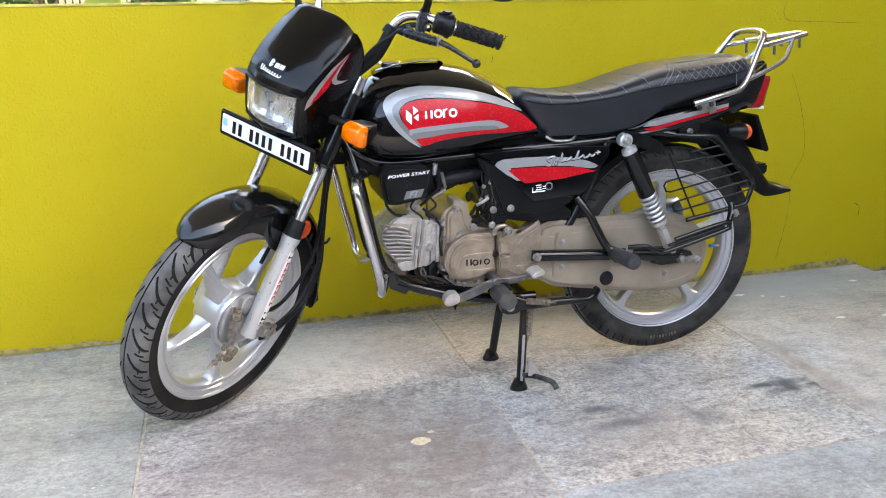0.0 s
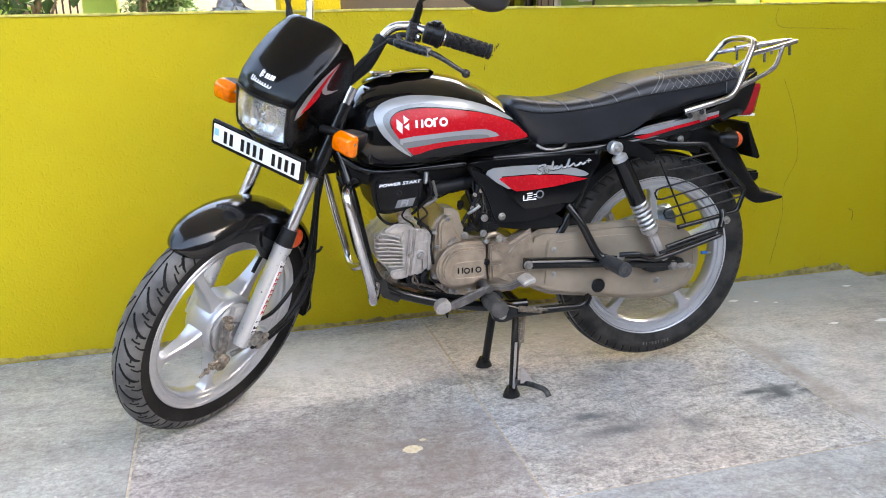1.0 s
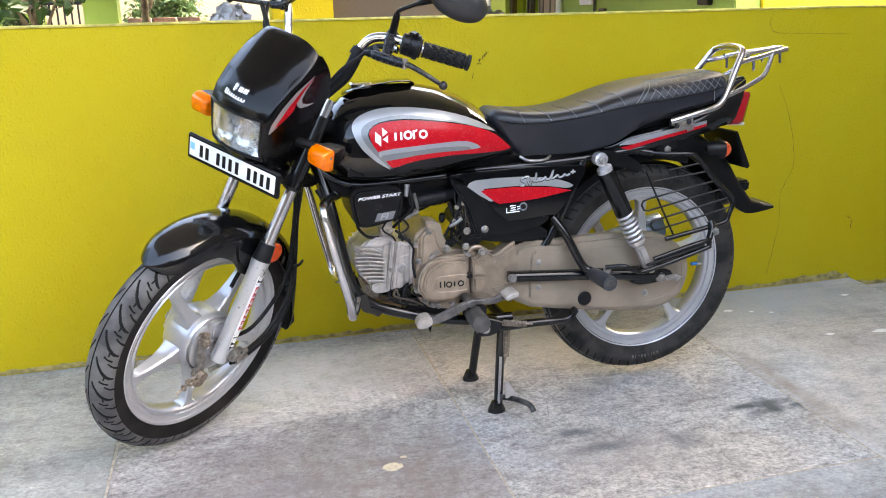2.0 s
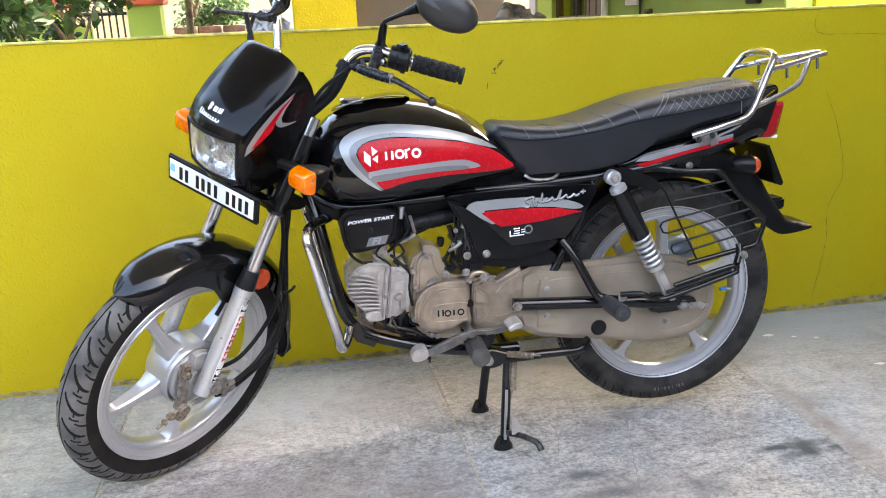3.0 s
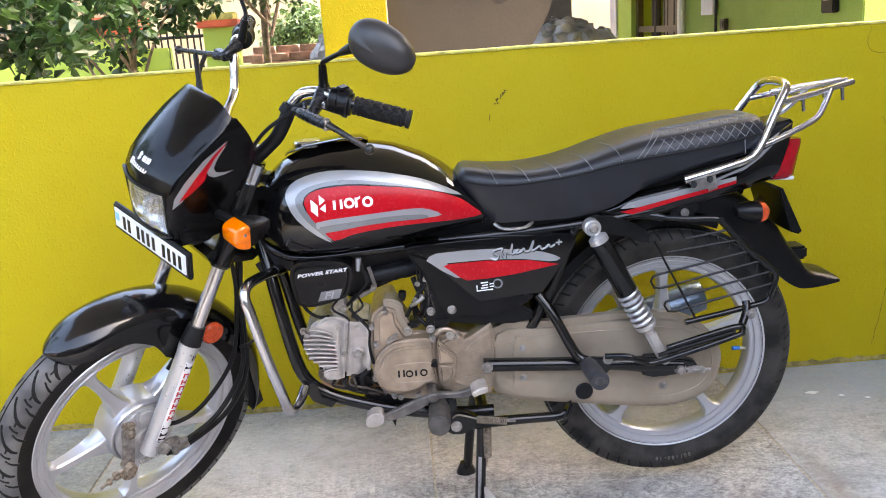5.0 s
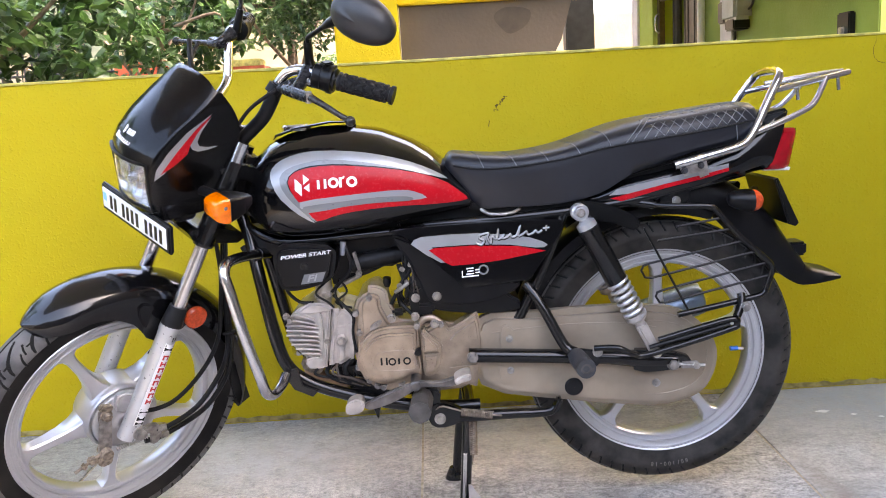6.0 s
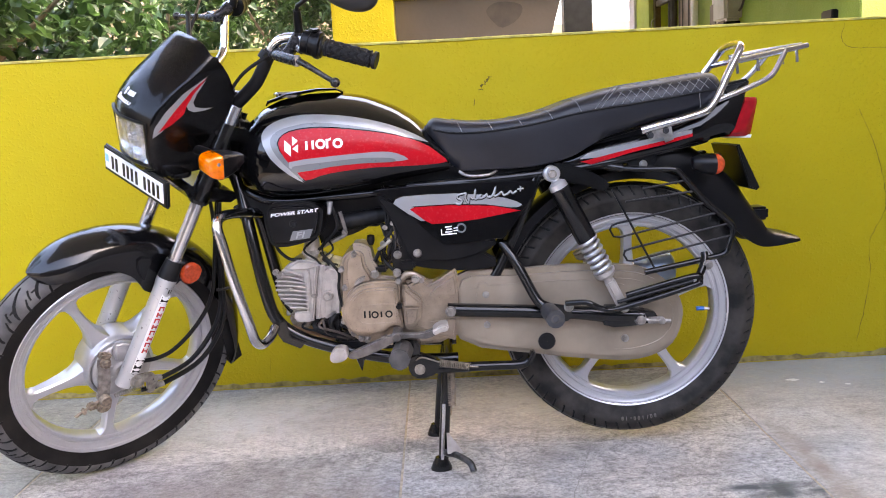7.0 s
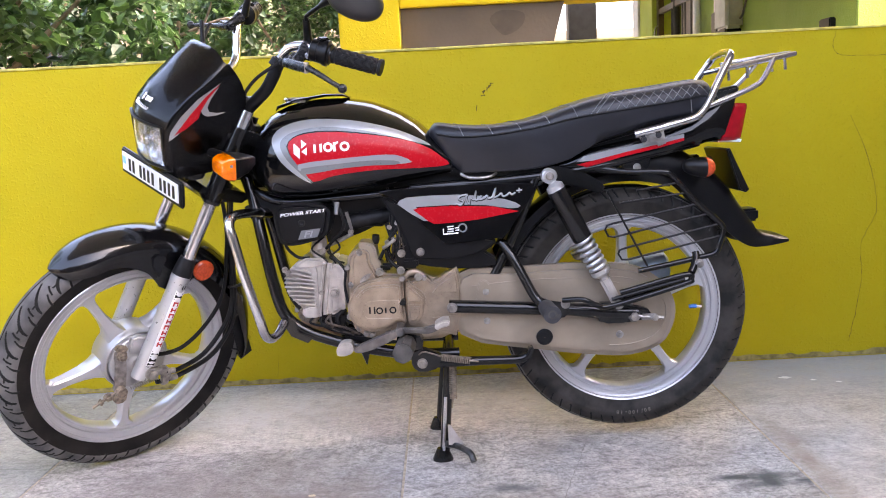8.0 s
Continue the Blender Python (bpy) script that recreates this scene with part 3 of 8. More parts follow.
    X, Z = cx + RR * np.cos(TT), cz + RR * np.sin(TT)
    YY = np.broadcast_to(Y, X.shape)
    verts = np.stack([X, YY, Z], -1).reshape(-1, 3)
    k = np.arange(nseg)[:, None] * len(prof) + np.arange(len(prof) - 1)[None]
    k2 = ((np.arange(nseg) + 1) % nseg)[:, None] * len(prof) + np.arange(len(prof) - 1)[None]
    faces = np.stack([k, k2, k2 + 1, k + 1], -1).reshape(-1, 4)
    me = bpy.data.meshes.new("tyre")
    me.from_pydata(verts.tolist(), [], faces.tolist())
    me.transform(m)
    # Groove faces get a near-black colour, shade painted into the cuts.
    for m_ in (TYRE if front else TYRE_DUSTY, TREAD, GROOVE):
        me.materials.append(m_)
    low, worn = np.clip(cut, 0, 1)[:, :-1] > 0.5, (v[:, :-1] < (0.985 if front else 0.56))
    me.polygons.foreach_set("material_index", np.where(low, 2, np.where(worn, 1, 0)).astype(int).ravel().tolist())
    me.polygons.foreach_set("use_smooth", [True] * len(me.polygons))
    me.set_sharp_from_angle(angle=radians(50))
    ty = new("tyre", me)
    ty.parent = rim
    tagged(ty, "black grooved rubber tyre, dusty at the tread")
    return rim


ID = Matrix.Identity(4)
front_wheel = wheel("front_wheel", FX, FZ, 43, STEER, "silver five-spoke cast front wheel", 30, 0.0395, True)
rear_wheel = wheel("rear_wheel", RX, RZ, 18, ID, "silver five-spoke cast rear wheel", 64, 0.042, False)
bm = tube(bmesh.new(), [(RX + 0.20, -0.02, RZ - 0.008), (RX + 0.183, -0.02, RZ - 0.006)], 0.004, 8)
part("valve", bm, STEEL, rear_wheel)
part("valve_cap", tube(bmesh.new(), [(RX + 0.186, -0.02, RZ - 0.006), (RX + 0.168, -0.02, RZ - 0.006)], 0.0055, 8), BLUE, rear_wheel, "blue valve cap")
bm = tube(bmesh.new(), [(FX + 0.125, -0.015, FZ + 0.155), (FX + 0.10, -0.02, FZ + 0.135), (FX + 0.085, -0.025, FZ + 0.125)], 0.0055, 8)
part("valve", bm, RUBBER, front_wheel, "black rubber tyre valve", STEER)

# front fork
for s in (-1, 1):
    y = -0.094 if s < 0 else 0.080
    bm = tube(bmesh.new(), [(-0.678, y, 0.300), (-0.677, y, 0.302), (-0.655, y, 0.342), (-0.564, y, 0.520), (-0.556, y, 0.535), (-0.549, y, 0.548)], [0.0195, 0.0215, 0.0215, 0.0215, 0.0235, 0.0235], 20, 3)
    leg = part("fork_leg", bm, FORK, bike, "silver painted fork slider", STEER)
    bm = tube(bmesh.new(), [(-0.552, y, 0.542), (-0.548, y, 0.550), (-0.543, y, 0.560), (-0.528, y, 0.588)], [0.0225, 0.0238, 0.0225, 0.0195], 18, 2)
    part("dust_boot", bm, RUBBER, leg, "", STEER)
    bm = tube(bmesh.new(), [(-0.535, y, 0.575), (-0.354, y, 0.931)], 0.0155, 18, 1)
    part("stanchion", bm, CHROME, leg, "chromed fork tube", STEER)
    part("fork_shroud", tube(bmesh.new(), [(-0.462, y, 0.718), (-0.458, y, 0.726), (-0.452, y, 0.738), (-0.373, y, 0.892)], [0.021, 0.0245, 0.0225, 0.0215], 18, 2), FRAME, leg, "black upper fork shroud", STEER)
    bm = hexbolt(bmesh.new(), -0.655, y + (-0.022 if s < 0 else 0.03), 0.313, 0.0125, 0.012)
    part("axle_nut", bm, STEEL, leg, "", STEER)
bm = bmesh.new()
for x, z in ((-0.452, 0.742), (-0.385, 0.875)):
    prism(bm, smooth2([(x - 0.03, z - 0.008), (x + 0.075, z - 0.045), (x + 0.085, z - 0.02), (x - 0.02, z + 0.02)], 2), -0.10, 0.10, 0.008)
part("fork_clamp", bm, FRAME, bike, "black fork clamps at the steering head", STEER)
# print on the near slider
def on_fork(u, w, out=0.0):
    t = (w - 0.302) / 0.246
    c = Vector((-0.676, -0.094, 0.302)).lerp(Vector((-0.549, -0.094, 0.548)), t)
    a = u / 0.0222
    side = Vector((math.cos(radians(27.3)), 0, -math.sin(radians(27.3))))
    return c + side * (0.0222 * math.sin(a)) + Vector((0, -0.0222 * math.cos(a) - out, 0))


def fork_print(material, cells, label, out=0.0008):
    bm = bmesh.new()
    for u0, u1, w0, w1 in cells:
        merge(bm, sheet([(u0, w0), (u1, w0), (u1, w1), (u0, w1)], lambda u, w: on_fork(u, w, out), 0.006, 1))
    return tagged(part("fork_print", bm, material, bike, label, STEER), kind="stuff")


fork_print(WHITE, [(-0.010, 0.015, 0.335, 0.517)], "white sticker on the fork slider", 0.0)


for k in range(8):
    w = 0.384 + 0.0138 * k
    fork_print(REDPRINT, [(-0.0045, -0.0005, w, w + 0.0105), (0.0065, 0.0105, w, w + 0.0105), (-0.0005, 0.0065, w + (0.0070 if k % 2 else 0.0035), w + (0.0105 if k % 2 else 0.0070))], "red printed bars down the fork")
fork_print(PLASTIC, [(-0.008, 0.013, w, w + h) for w, h in ((0.337, 0.006), (0.346, 0.009), (0.358, 0.002), (0.363, 0.004), (0.370, 0.002), (0.496, 0.0025), (0.500, 0.007), (0.509, 0.003))], "small black printed bars")
fork_print(PLASTIC, [(0.001, 0.004, 0.520, 0.530), (0.008, 0.0115, 0.522, 0.530)], "small black marks")

# front mudguard
def guard_edge(a):
    return float(np.interp(a, (-20, 0, 30, 50, 55, 62, 72, 80, 90, 100, 112, 118), (0.315, 0.285, 0.272, 0.272, 0.215, 0.200, 0.212, 0.248, 0.274, 0.287, 0.312, 0.332)))


rings = []
A_END = 119.0
for i in range(97):
    a = -20 + (A_END + 20) * (1 - (1 - i / 96) ** 1.35)
    c, s_ = math.cos(radians(a)), math.sin(radians(a))
    tip = math.sqrt(max(1 - (max(a - 99, 0) / (A_END - 98.9)) ** 2.8, 0.0))
    crown = float(np.interp(a, (-20, 20, 40, 60, 85, 95, 105, 112, A_END), (0.326, 0.332, 0.338, 0.344, 0.346, 0.346, 0.344, 0.340, 0.330)))
    hw = float(np.interp(a, (-20, 40, 95), (0.050, 0.066, 0.066))) * tip + 0.002
    depth = max(crown - guard_edge(min(a, 99)), 0.02)
    if a > 99:
        depth = 0.012 + (depth - 0.012) * tip
    bow = min(0.046, depth)
    outer = [(crown - depth + (depth - bow) * k / 3, -hw) for k in range(3)]
    outer += [(crown - bow + bow * math.sin(t) ** 0.9, -hw * math.cos(t) ** 0.9) for t in [math.pi / 2 * k / 14 for k in range(14)]] + [(crown, 0.0)]
    outer += [(r, -y) for r, y in outer[-2::-1]]
    inner = [(r - 0.003 * (1 - abs(y) / (hw + 1e-6)) - 0.0005, y * 0.95) for r, y in outer[::-1]]
    rings.append([(FX + r * c, y, FZ + r * s_) for r, y in outer + inner])
fender = part("front_mudguard", loft(bmesh.new(), rings), HAZED, bike, "gloss black front mudguard", STEER, 50)
bm = prism(bmesh.new(), [(-0.40, 0.335), (-0.365, 0.345), (-0.338, 0.215), (-0.372, 0.200), (-0.384, 0.25)], -0.045, 0.045, 0.002)
part("mud_flap", bm, RUBBER, fender, "black rubber mud flap", STEER)
for y in (-0.066, 0.066):
    part("side_reflector", disc(bmesh.new(), -0.480, 0.528, 0.027, y * 1.18, y, 28, 0.004), ORANGE_R, fender, "round orange side reflector", STEER)
for y in (-0.069, 0.069):
    bm = prism(bmesh.new(), smooth2([(-0.607, 0.60), (-0.58, 0.60), (-0.545, 0.545), (-0.565, 0.52), (-0.60, 0.55)], 2), y - 0.004, y + 0.004, 0.002)
    part("stay", bm, BLACK, fender, "", STEER)

# front brake arm, rod spring and cable ends
arm = part("brake_arm", prism(bmesh.new(), smooth2([(-0.724, 0.378), (-0.700, 0.374), (-0.698, 0.340), (-0.704, 0.285), (-0.712, 0.262), (-0.735, 0.262), (-0.734, 0.290), (-0.726, 0.345)], 2), -0.077, -0.071, 0.002), DULL, bike, "dull steel front brake arm", STEER)
part("arm_bolt", hexbolt(bmesh.new(), -0.709, -0.080, 0.366, 0.010, 0.012), RUST, arm, "", STEER)
part("arm_clamp", block(bmesh.new(), (-0.707, -0.075, 0.383), (0.030, 0.016, 0.016), 0.004, Matrix.Rotation(radians(25), 3, "Y").to_4x4()), RUST, arm, "", STEER)
part("arm_rod", tube(bmesh.new(), [(-0.792, -0.075, 0.244), (-0.728, -0.076, 0.268)], 0.0036, 8, 1), RUST, arm, "", STEER)
part("arm_pin", disc(bmesh.new(), -0.722, 0.268, 0.013, -0.094, -0.060, 14), RUST, arm, "", STEER)
part("arm_nut", block(bmesh.new(), (-0.752, -0.076, 0.259), (0.020, 0.020, 0.016), 0.004), RUST, arm, "", STEER)
part("arm_nut", block(bmesh.new(), (-0.771, -0.076, 0.252), (0.010, 0.016, 0.014), 0.003), RUST, arm, "", STEER)
part("arm_tongue", prism(bmesh.new(), smooth2([(-0.730, 0.262), (-0.708, 0.262), (-0.712, 0.236), (-0.730, 0.232), (-0.742, 0.244)], 2), -0.084, -0.066, 0.003), RUST, arm, "", STEER)
bm = spring(bmesh.new(), (-0.700, -0.085, 0.271), (-0.630, -0.095, 0.278), 0.0052, 0.0014, 15)
part("brake_spring", bm, STEEL, bike, "", STEER)
def cable(name, pts, r, label="", steered=True, material=None, seg=8):
    return part(name, tube(bmesh.new(), pts, r, seg, 8), material or RUBBER, bike, label, STEER if steered else None)


cable("brake_cable", [(-0.640, -0.098, 0.270), (-0.592, -0.10, 0.266), (-0.495, -0.09, 0.278), (-0.440, -0.088, 0.322), (-0.408, -0.085, 0.385), (-0.400, -0.075, 0.48), (-0.400, -0.068, 0.60), (-0.395, -0.065, 0.72), (-0.395, -0.01, 0.86), (-0.375, 0.06, 0.96), (-0.345, 0.13, 1.04), (-0.32, 0.18, 1.08)], 0.0062, "black front brake cable")
cable("speedometer_cable", [(-0.625, -0.075, 0.334), (-0.595, -0.088, 0.336), (-0.554, -0.09, 0.342), (-0.504, -0.09, 0.373), (-0.457, -0.088, 0.422), (-0.430, -0.082, 0.475), (-0.418, -0.075, 0.55), (-0.412, -0.07, 0.64), (-0.42, -0.05, 0.76), (-0.44, 0.0, 0.90)], 0.0052, "black speedometer cable")
cable("brake_hose", [(-0.612, -0.105, 0.296), (-0.586, -0.105, 0.289), (-0.510, -0.095, 0.299), (-0.453, -0.09, 0.346), (-0.418, -0.085, 0.402), (-0.406, -0.075, 0.48), (-0.405, -0.065, 0.60), (-0.392, -0.06, 0.72)], 0.006)
part("cable_tie", tube(bmesh.new(), [(-0.428, -0.095, 0.475), (-0.405, -0.095, 0.470), (-0.375, -0.080, 0.462)], 0.004, 8, 3), RUBBER, bike, "", STEER)
part("cable_end", tube(bmesh.new(), [(-0.612, -0.105, 0.296), (-0.592, -0.105, 0.290)], 0.0078, 10, 1), DULL, bike, "", STEER)
part("cable_end", tube(bmesh.new(), [(-0.606, -0.099, 0.267), (-0.585, -0.099, 0.266)], 0.0078, 10, 1), DULL, bike, "", STEER)
part("cable_bracket", prism(bmesh.new(), smooth2([(-0.640, 0.318), (-0.612, 0.312), (-0.600, 0.285), (-0.612, 0.258), (-0.630, 0.262), (-0.628, 0.290), (-0.645, 0.300)], 2), -0.108, -0.098, 0.003), DULL, bike, "dull steel cable bracket", STEER)

# headlamp cowl
COWL_Z = (0.80, 0.83, 0.87, 0.92, 0.95, 0.98, 1.01, 1.038, 1.060, 1.078)
COWL_F = (-0.560, -0.577, -0.579, -0.580, -0.569, -0.544, -0.508, -0.472, -0.440, -0.414)
COWL_B = (-0.440, -0.408, -0.380, -0.364, -0.360, -0.364, -0.374, -0.384, -0.392, -0.397)
COWL_W = (0.090, 0.095, 0.0965, 0.097, 0.099, 0.102, 0.105, 0.105, 0.102, 0.096)
COWL_BOW = (0.018, 0.020, 0.020, 0.022, 0.028, 0.034, 0.034, 0.026, 0.016, 0.006)


def cowl(z, q, out=0.0):
    """A point on the cowl: q runs from -1 (near rear edge) over the front to 1."""
    f, b, w, bow = (float(np.interp(z, COWL_Z, c)) for c in (COWL_F, COWL_B, COWL_W, COWL_BOW))
    f, w = f - out, w + out
    a = abs(q)
    x1, y1 = f + bow, 0.88 * w
    x2, y2 = f + bow + 0.10 * max(b - f - bow, 0.02) + 0.006, 0.985 * w
    if a <= 0.45:
        k = a / 0.45
        x, y = f + bow * k * k, y1 * k
    elif a <= 0.60:
        k = (a - 0.45) / 0.15
        x, y = x1 + (x2 - x1) * k * k, y1 + (y2 - y1) * (1 - (1 - k) ** 2)
    else:
        k = (a - 0.60) / 0.40
        x, y = x2 + (max(b, x2 + 0.004) - x2) * k, y2 + (w - y2) * k
    drop = 0.031 * max(0.0, (z - 0.985) / 0.093) ** 1.4 * (y / w) ** 3.5
    return Vector((x, math.copysign(y, q), z - drop))


zs = [0.795, 0.815, 0.826, 0.84, 0.87, 0.895, 0.916, 0.93, 0.95, 0.965, 0.98, 0.995, 1.01, 1.022, 1.034, 1.046, 1.058, 1.069, 1.078]
qs = [-1 + 2 * i / 56 for i in range(57)]
rings = [[cowl(z, q) for q in qs] for z in zs]
bm = bmesh.new()
rows = [[bm.verts.new(p) for p in r] for r in rings]
for i, (a, b) in enumerate(zip(rows, rows[1:])):
    for k in range(56):
        zc, qc = (zs[i] + zs[i + 1]) / 2, (qs[k] + qs[k + 1]) / 2
        if 0.826 < zc < 0.916 and -0.40 < qc < 0.43:
            continue
        bm.faces.new((a[k], a[k + 1], b[k + 1], b[k]))
bmesh.ops.solidify(bm, geom=bm.faces[:], thickness=0.004)
visor = part("headlamp_cowl", bm, HAZED, bike, "gloss black headlamp cowl with red and silver flash", STEER, 50)
# headlamp
bm = bmesh.new()
rows = []
for z in (0.822, 0.835, 0.85, 0.87, 0.885, 0.90, 0.918):
    rows.append([bm.verts.new(cowl(z, -0.410 + 0.847 * i / 20, -0.001)) for i in range(21)])
for a, b in zip(rows, rows[1:]):
    for k in range(20):
        bm.faces.new((a[k], a[k + 1], b[k + 1], b[k]))
lens_bm = bm.copy()
bmesh.ops.solidify(lens_bm, geom=lens_bm.faces[:], thickness=0.003)
for v in bm.verts:
    ky, kz = v.co.y / 0.085, (v.co.z - 0.871) / 0.05
    v.co.x += 0.006 + 0.034 * max(0.0, 1 - abs(ky) ** 2.2) * max(0.0, 1 - abs(kz) ** 4) + 0.0035 * math.sin(ky * 11 + 1.2 * math.sin(kz * 2))
lamp = part("headlamp", bm, REFLECT, bike, "clear rectangular headlamp with faceted reflector", STEER, 20)
lens = part("lens", lens_bm, glass, lamp, "clear glass lens", STEER)
lens.visible_shadow = False
part("lamp_housing", block(bmesh.new(), (-0.420, 0, 0.872), (0.11, 0.165, 0.13), 0.022, None, 3), PLASTIC, lamp, "black headlamp housing", STEER)
part("bulb", tube(bmesh.new(), [(-0.538, 0, 0.871), (-0.552, 0, 0.871), (-0.560, 0, 0.871)], [0.012, 0.012, 0.004], 12, 2), MIRROR, lamp, "", STEER)
bm = bmesh.new()
edge = [cowl(0.820, q, 0.001) for q in np.linspace(-0.412, 0.439, 12)] + [cowl(0.920, q, 0.001) for q in np.linspace(0.439, -0.412, 12)]
tube(bm, edge + [edge[0]], 0.0035, 8, 1, False)
part("lamp_rim", bm, PLASTIC, lamp, "", STEER)


def on_cowl(s, out=0.0012):
    """Lays (x, z) on the near flank of the cowl."""
    def place(x, z):
        lo, hi = -1.0, 0.0
        for _ in range(24):
            mid = (lo + hi) / 2
            if cowl(z, mid).x > x:
                lo = mid
            else:
                hi = mid
        p = cowl(z, lo, out)
        return Vector((p.x, p.y if s < 0 else -p.y, p.z))
    return place


for s in (-1, 1):
    part("flash", sheet([(-0.553, 0.890), (-0.548, 0.912), (-0.522, 0.944), (-0.480, 0.980), (-0.424, 1.018), (-0.462, 0.978), (-0.500, 0.934), (-0.532, 0.902)], on_cowl(s), 0.01, 1), SILVER, visor, "silver flash decal", STEER)
    part("flash", sheet([(-0.540, 0.902), (-0.500, 0.945), (-0.462, 0.982), (-0.426, 1.014), (-0.458, 0.974), (-0.474, 0.950), (-0.480, 0.934), (-0.510, 0.914)], on_cowl(s, 0.0018), 0.01, 1), RED, visor, "red flash decal", STEER)
    part("flash", sheet([(-0.427, 1.008), (-0.449, 0.976), (-0.458, 0.957), (-0.454, 0.946), (-0.436, 0.9405), (-0.412, 0.9385), (-0.436, 0.9345), (-0.458, 0.935), (-0.470, 0.942), (-0.474, 0.952), (-0.464, 0.974)], on_cowl(s, 0.0016), 0.01, 1), SILVER, visor, "silver flash decal", STEER)


def front_place(q0, z0, out=0.0015):
    """Lays small prints on the front of the cowl: u to the reader's right, v up."""
    def place(u, v):
        z = z0 + v
        return cowl(z, q0 - u / 0.2, out)
    return place


bm = bmesh.new()
fp = front_place(0.03, 0.962)
for o in ([(-0.012, 0.0), (-0.007, -0.002), (-0.007, 0.014), (-0.012, 0.012)], [(-0.005, 0.006), (-0.001, 0.009), (-0.005, 0.014)], [(-0.005, 0.0), (-0.001, 0.004), (-0.005, 0.006)]):
    merge(bm, sheet(o, fp, 0.004, 1))
for u0 in (0.004, 0.0105, 0.018, 0.0245):
    merge(bm, sheet([(u0, 0.001), (u0 + 0.005, 0.001), (u0 + 0.005, 0.010), (u0, 0.010)], fp, 0.004, 1))
line = [fp(-0.034 + 0.066 * t / 40 + 0.0022 * math.cos(t * 1.3), -0.0085 - 0.0035 * t / 40 + (0.0050 if t < 8 else 0.0028) * math.sin(t * 1.3)) for t in range(41)]
tube(bm, line, 0.0012, 6, 2)
tagged(part("badge", bm, WHITE, visor, "small white badge shapes", STEER), kind="stuff")

# registration plate, with bars for its characters
bm = block(bmesh.new(), (0, 0, 0), (0.012, 0.292, 0.066), 0.004, None, 3)
PL = STEER @ pose(-0.555, 0.011, 0.770, -0.7, 2.6, 2.8)
plate = part("number_plate", bm, PLASTIC, bike, "white plate in a black frame, plain dark bars", PL)
bm = block(bmesh.new(), (-0.0075, -0.001, 0.002), (0.003, 0.272, 0.046), 0.0008)
part("plate_face", bm, WHITE, plate, "", PL)
for y in (0.095, 0.076, 0.040, 0.021, 0.001, -0.020, -0.058, -0.078, -0.098, -0.118):
    part("plate_bar", block(bmesh.new(), (-0.0095, y, 0.001), (0.001, 0.0100, 0.031), 0), PLASTIC, plate, "", PL)
part("plate_mark", block(bmesh.new(), (-0.0095, 0.124, 0.006), (0.001, 0.014, 0.018), 0), SKYBLUE, plate, "", PL)
bm = bmesh.new()
for y in (-0.05, 0.05):
    tube(bm, [(-0.549, y, 0.772), (-0.53, y, 0.782), (-0.47, y, 0.79)], 0.006, 8, 3)
block(bm, (-0.485, 0, 0.785), (0.05, 0.15, 0.022), 0.005)
part("plate_bracket", bm, FRAME, bike, "", STEER)

# front indicators
def indicator(s):
    """Boxy lens on a black tapering body, on a short ribbed stalk."""
    y, z = (-0.176, 0.840) if s < 0 else (0.219, 0.826)

    def ring(x, w, lo, hi):
        pts = [(-w, lo * 0.55), (-w * 0.80, lo * 0.92), (w * 0.82, lo), (w, lo * 0.82), (w, hi * 0.80), (w * 0.84, hi), (-w * 0.80, hi * 0.92), (-w, hi * 0.70)]
        return [(x, y + s * a, z + b) for a, b in pts]

    bm = loft(bmesh.new(), [ring(-0.450, 0.0295, -0.028, 0.026), ring(-0.438, 0.0270, -0.026, 0.025), ring(-0.414, 0.024, -0.018, 0.020), ring(-0.390, 0.011, -0.006, 0.012)])
    tube(bm, [(-0.435, y, z + 0.004), (-0.445, y * 0.75, z + 0.008), (-0.455, y * 0.5, z + 0.006)], 0.011, 10, 2)
    bmesh.ops.bevel(bm, geom=[e for e in bm.edges if e.calc_length() > 0.012], offset=0.0015, segments=2, affect="EDGES", clamp_overlap=True)
    ind = part("indicator", bm, PLASTIC, bike, "front indicator with amber lens", STEER)
    bm = loft(bmesh.new(), [ring(-0.4495, 0.0305, -0.0290, 0.0270), ring(-0.460, 0.0302, -0.0275, 0.0265), ring(-0.472, 0.0285, -0.0235, 0.0245), ring(-0.480, 0.0250, -0.0175, 0.0205), ring(-0.483, 0.0220, -0.0120, 0.0150)])
    bmesh.ops.bevel(bm, geom=bm.edges[:], offset=0.002, segments=2, affect="EDGES", clamp_overlap=True)
    lens_ = part("lens", bm, AMBER, ind, "amber lens", STEER)
    part("lens_screw", disc(bmesh.new(), -0.462, z + 0.010, 0.004, y - 0.0315, y - 0.029, 10, 0.001), RUST, lens_, "", STEER)


indicator(-1)
indicator(1)

# handlebar, grips, levers, switches and mirrors
bar = [(-0.332, 0.0, 0.936), (-0.325, -0.035, 0.936), (-0.313, -0.066, 0.945), (-0.297, -0.086, 0.977), (-0.282, -0.094, 1.011), (-0.268, -0.101, 1.045), (-0.255, -0.118, 1.073), (-0.240, -0.146, 1.085), (-0.230, -0.190, 1.088), (-0.217, -0.250, 1.085), (-0.152, -0.338, 1.0705)]
right_bar = [(-0.332, 0.045, 0.936), (-0.305, 0.095, 0.962), (-0.250, 0.145, 0.985), (-0.228, 0.172, 1.045), (-0.212, 0.195, 1.075), (-0.190, 0.215, 1.082), (-0.145, 0.250, 1.072), (-0.055, 0.372, 1.057)]
RIGHT = Vector((0.095, 0.025, -0.020))
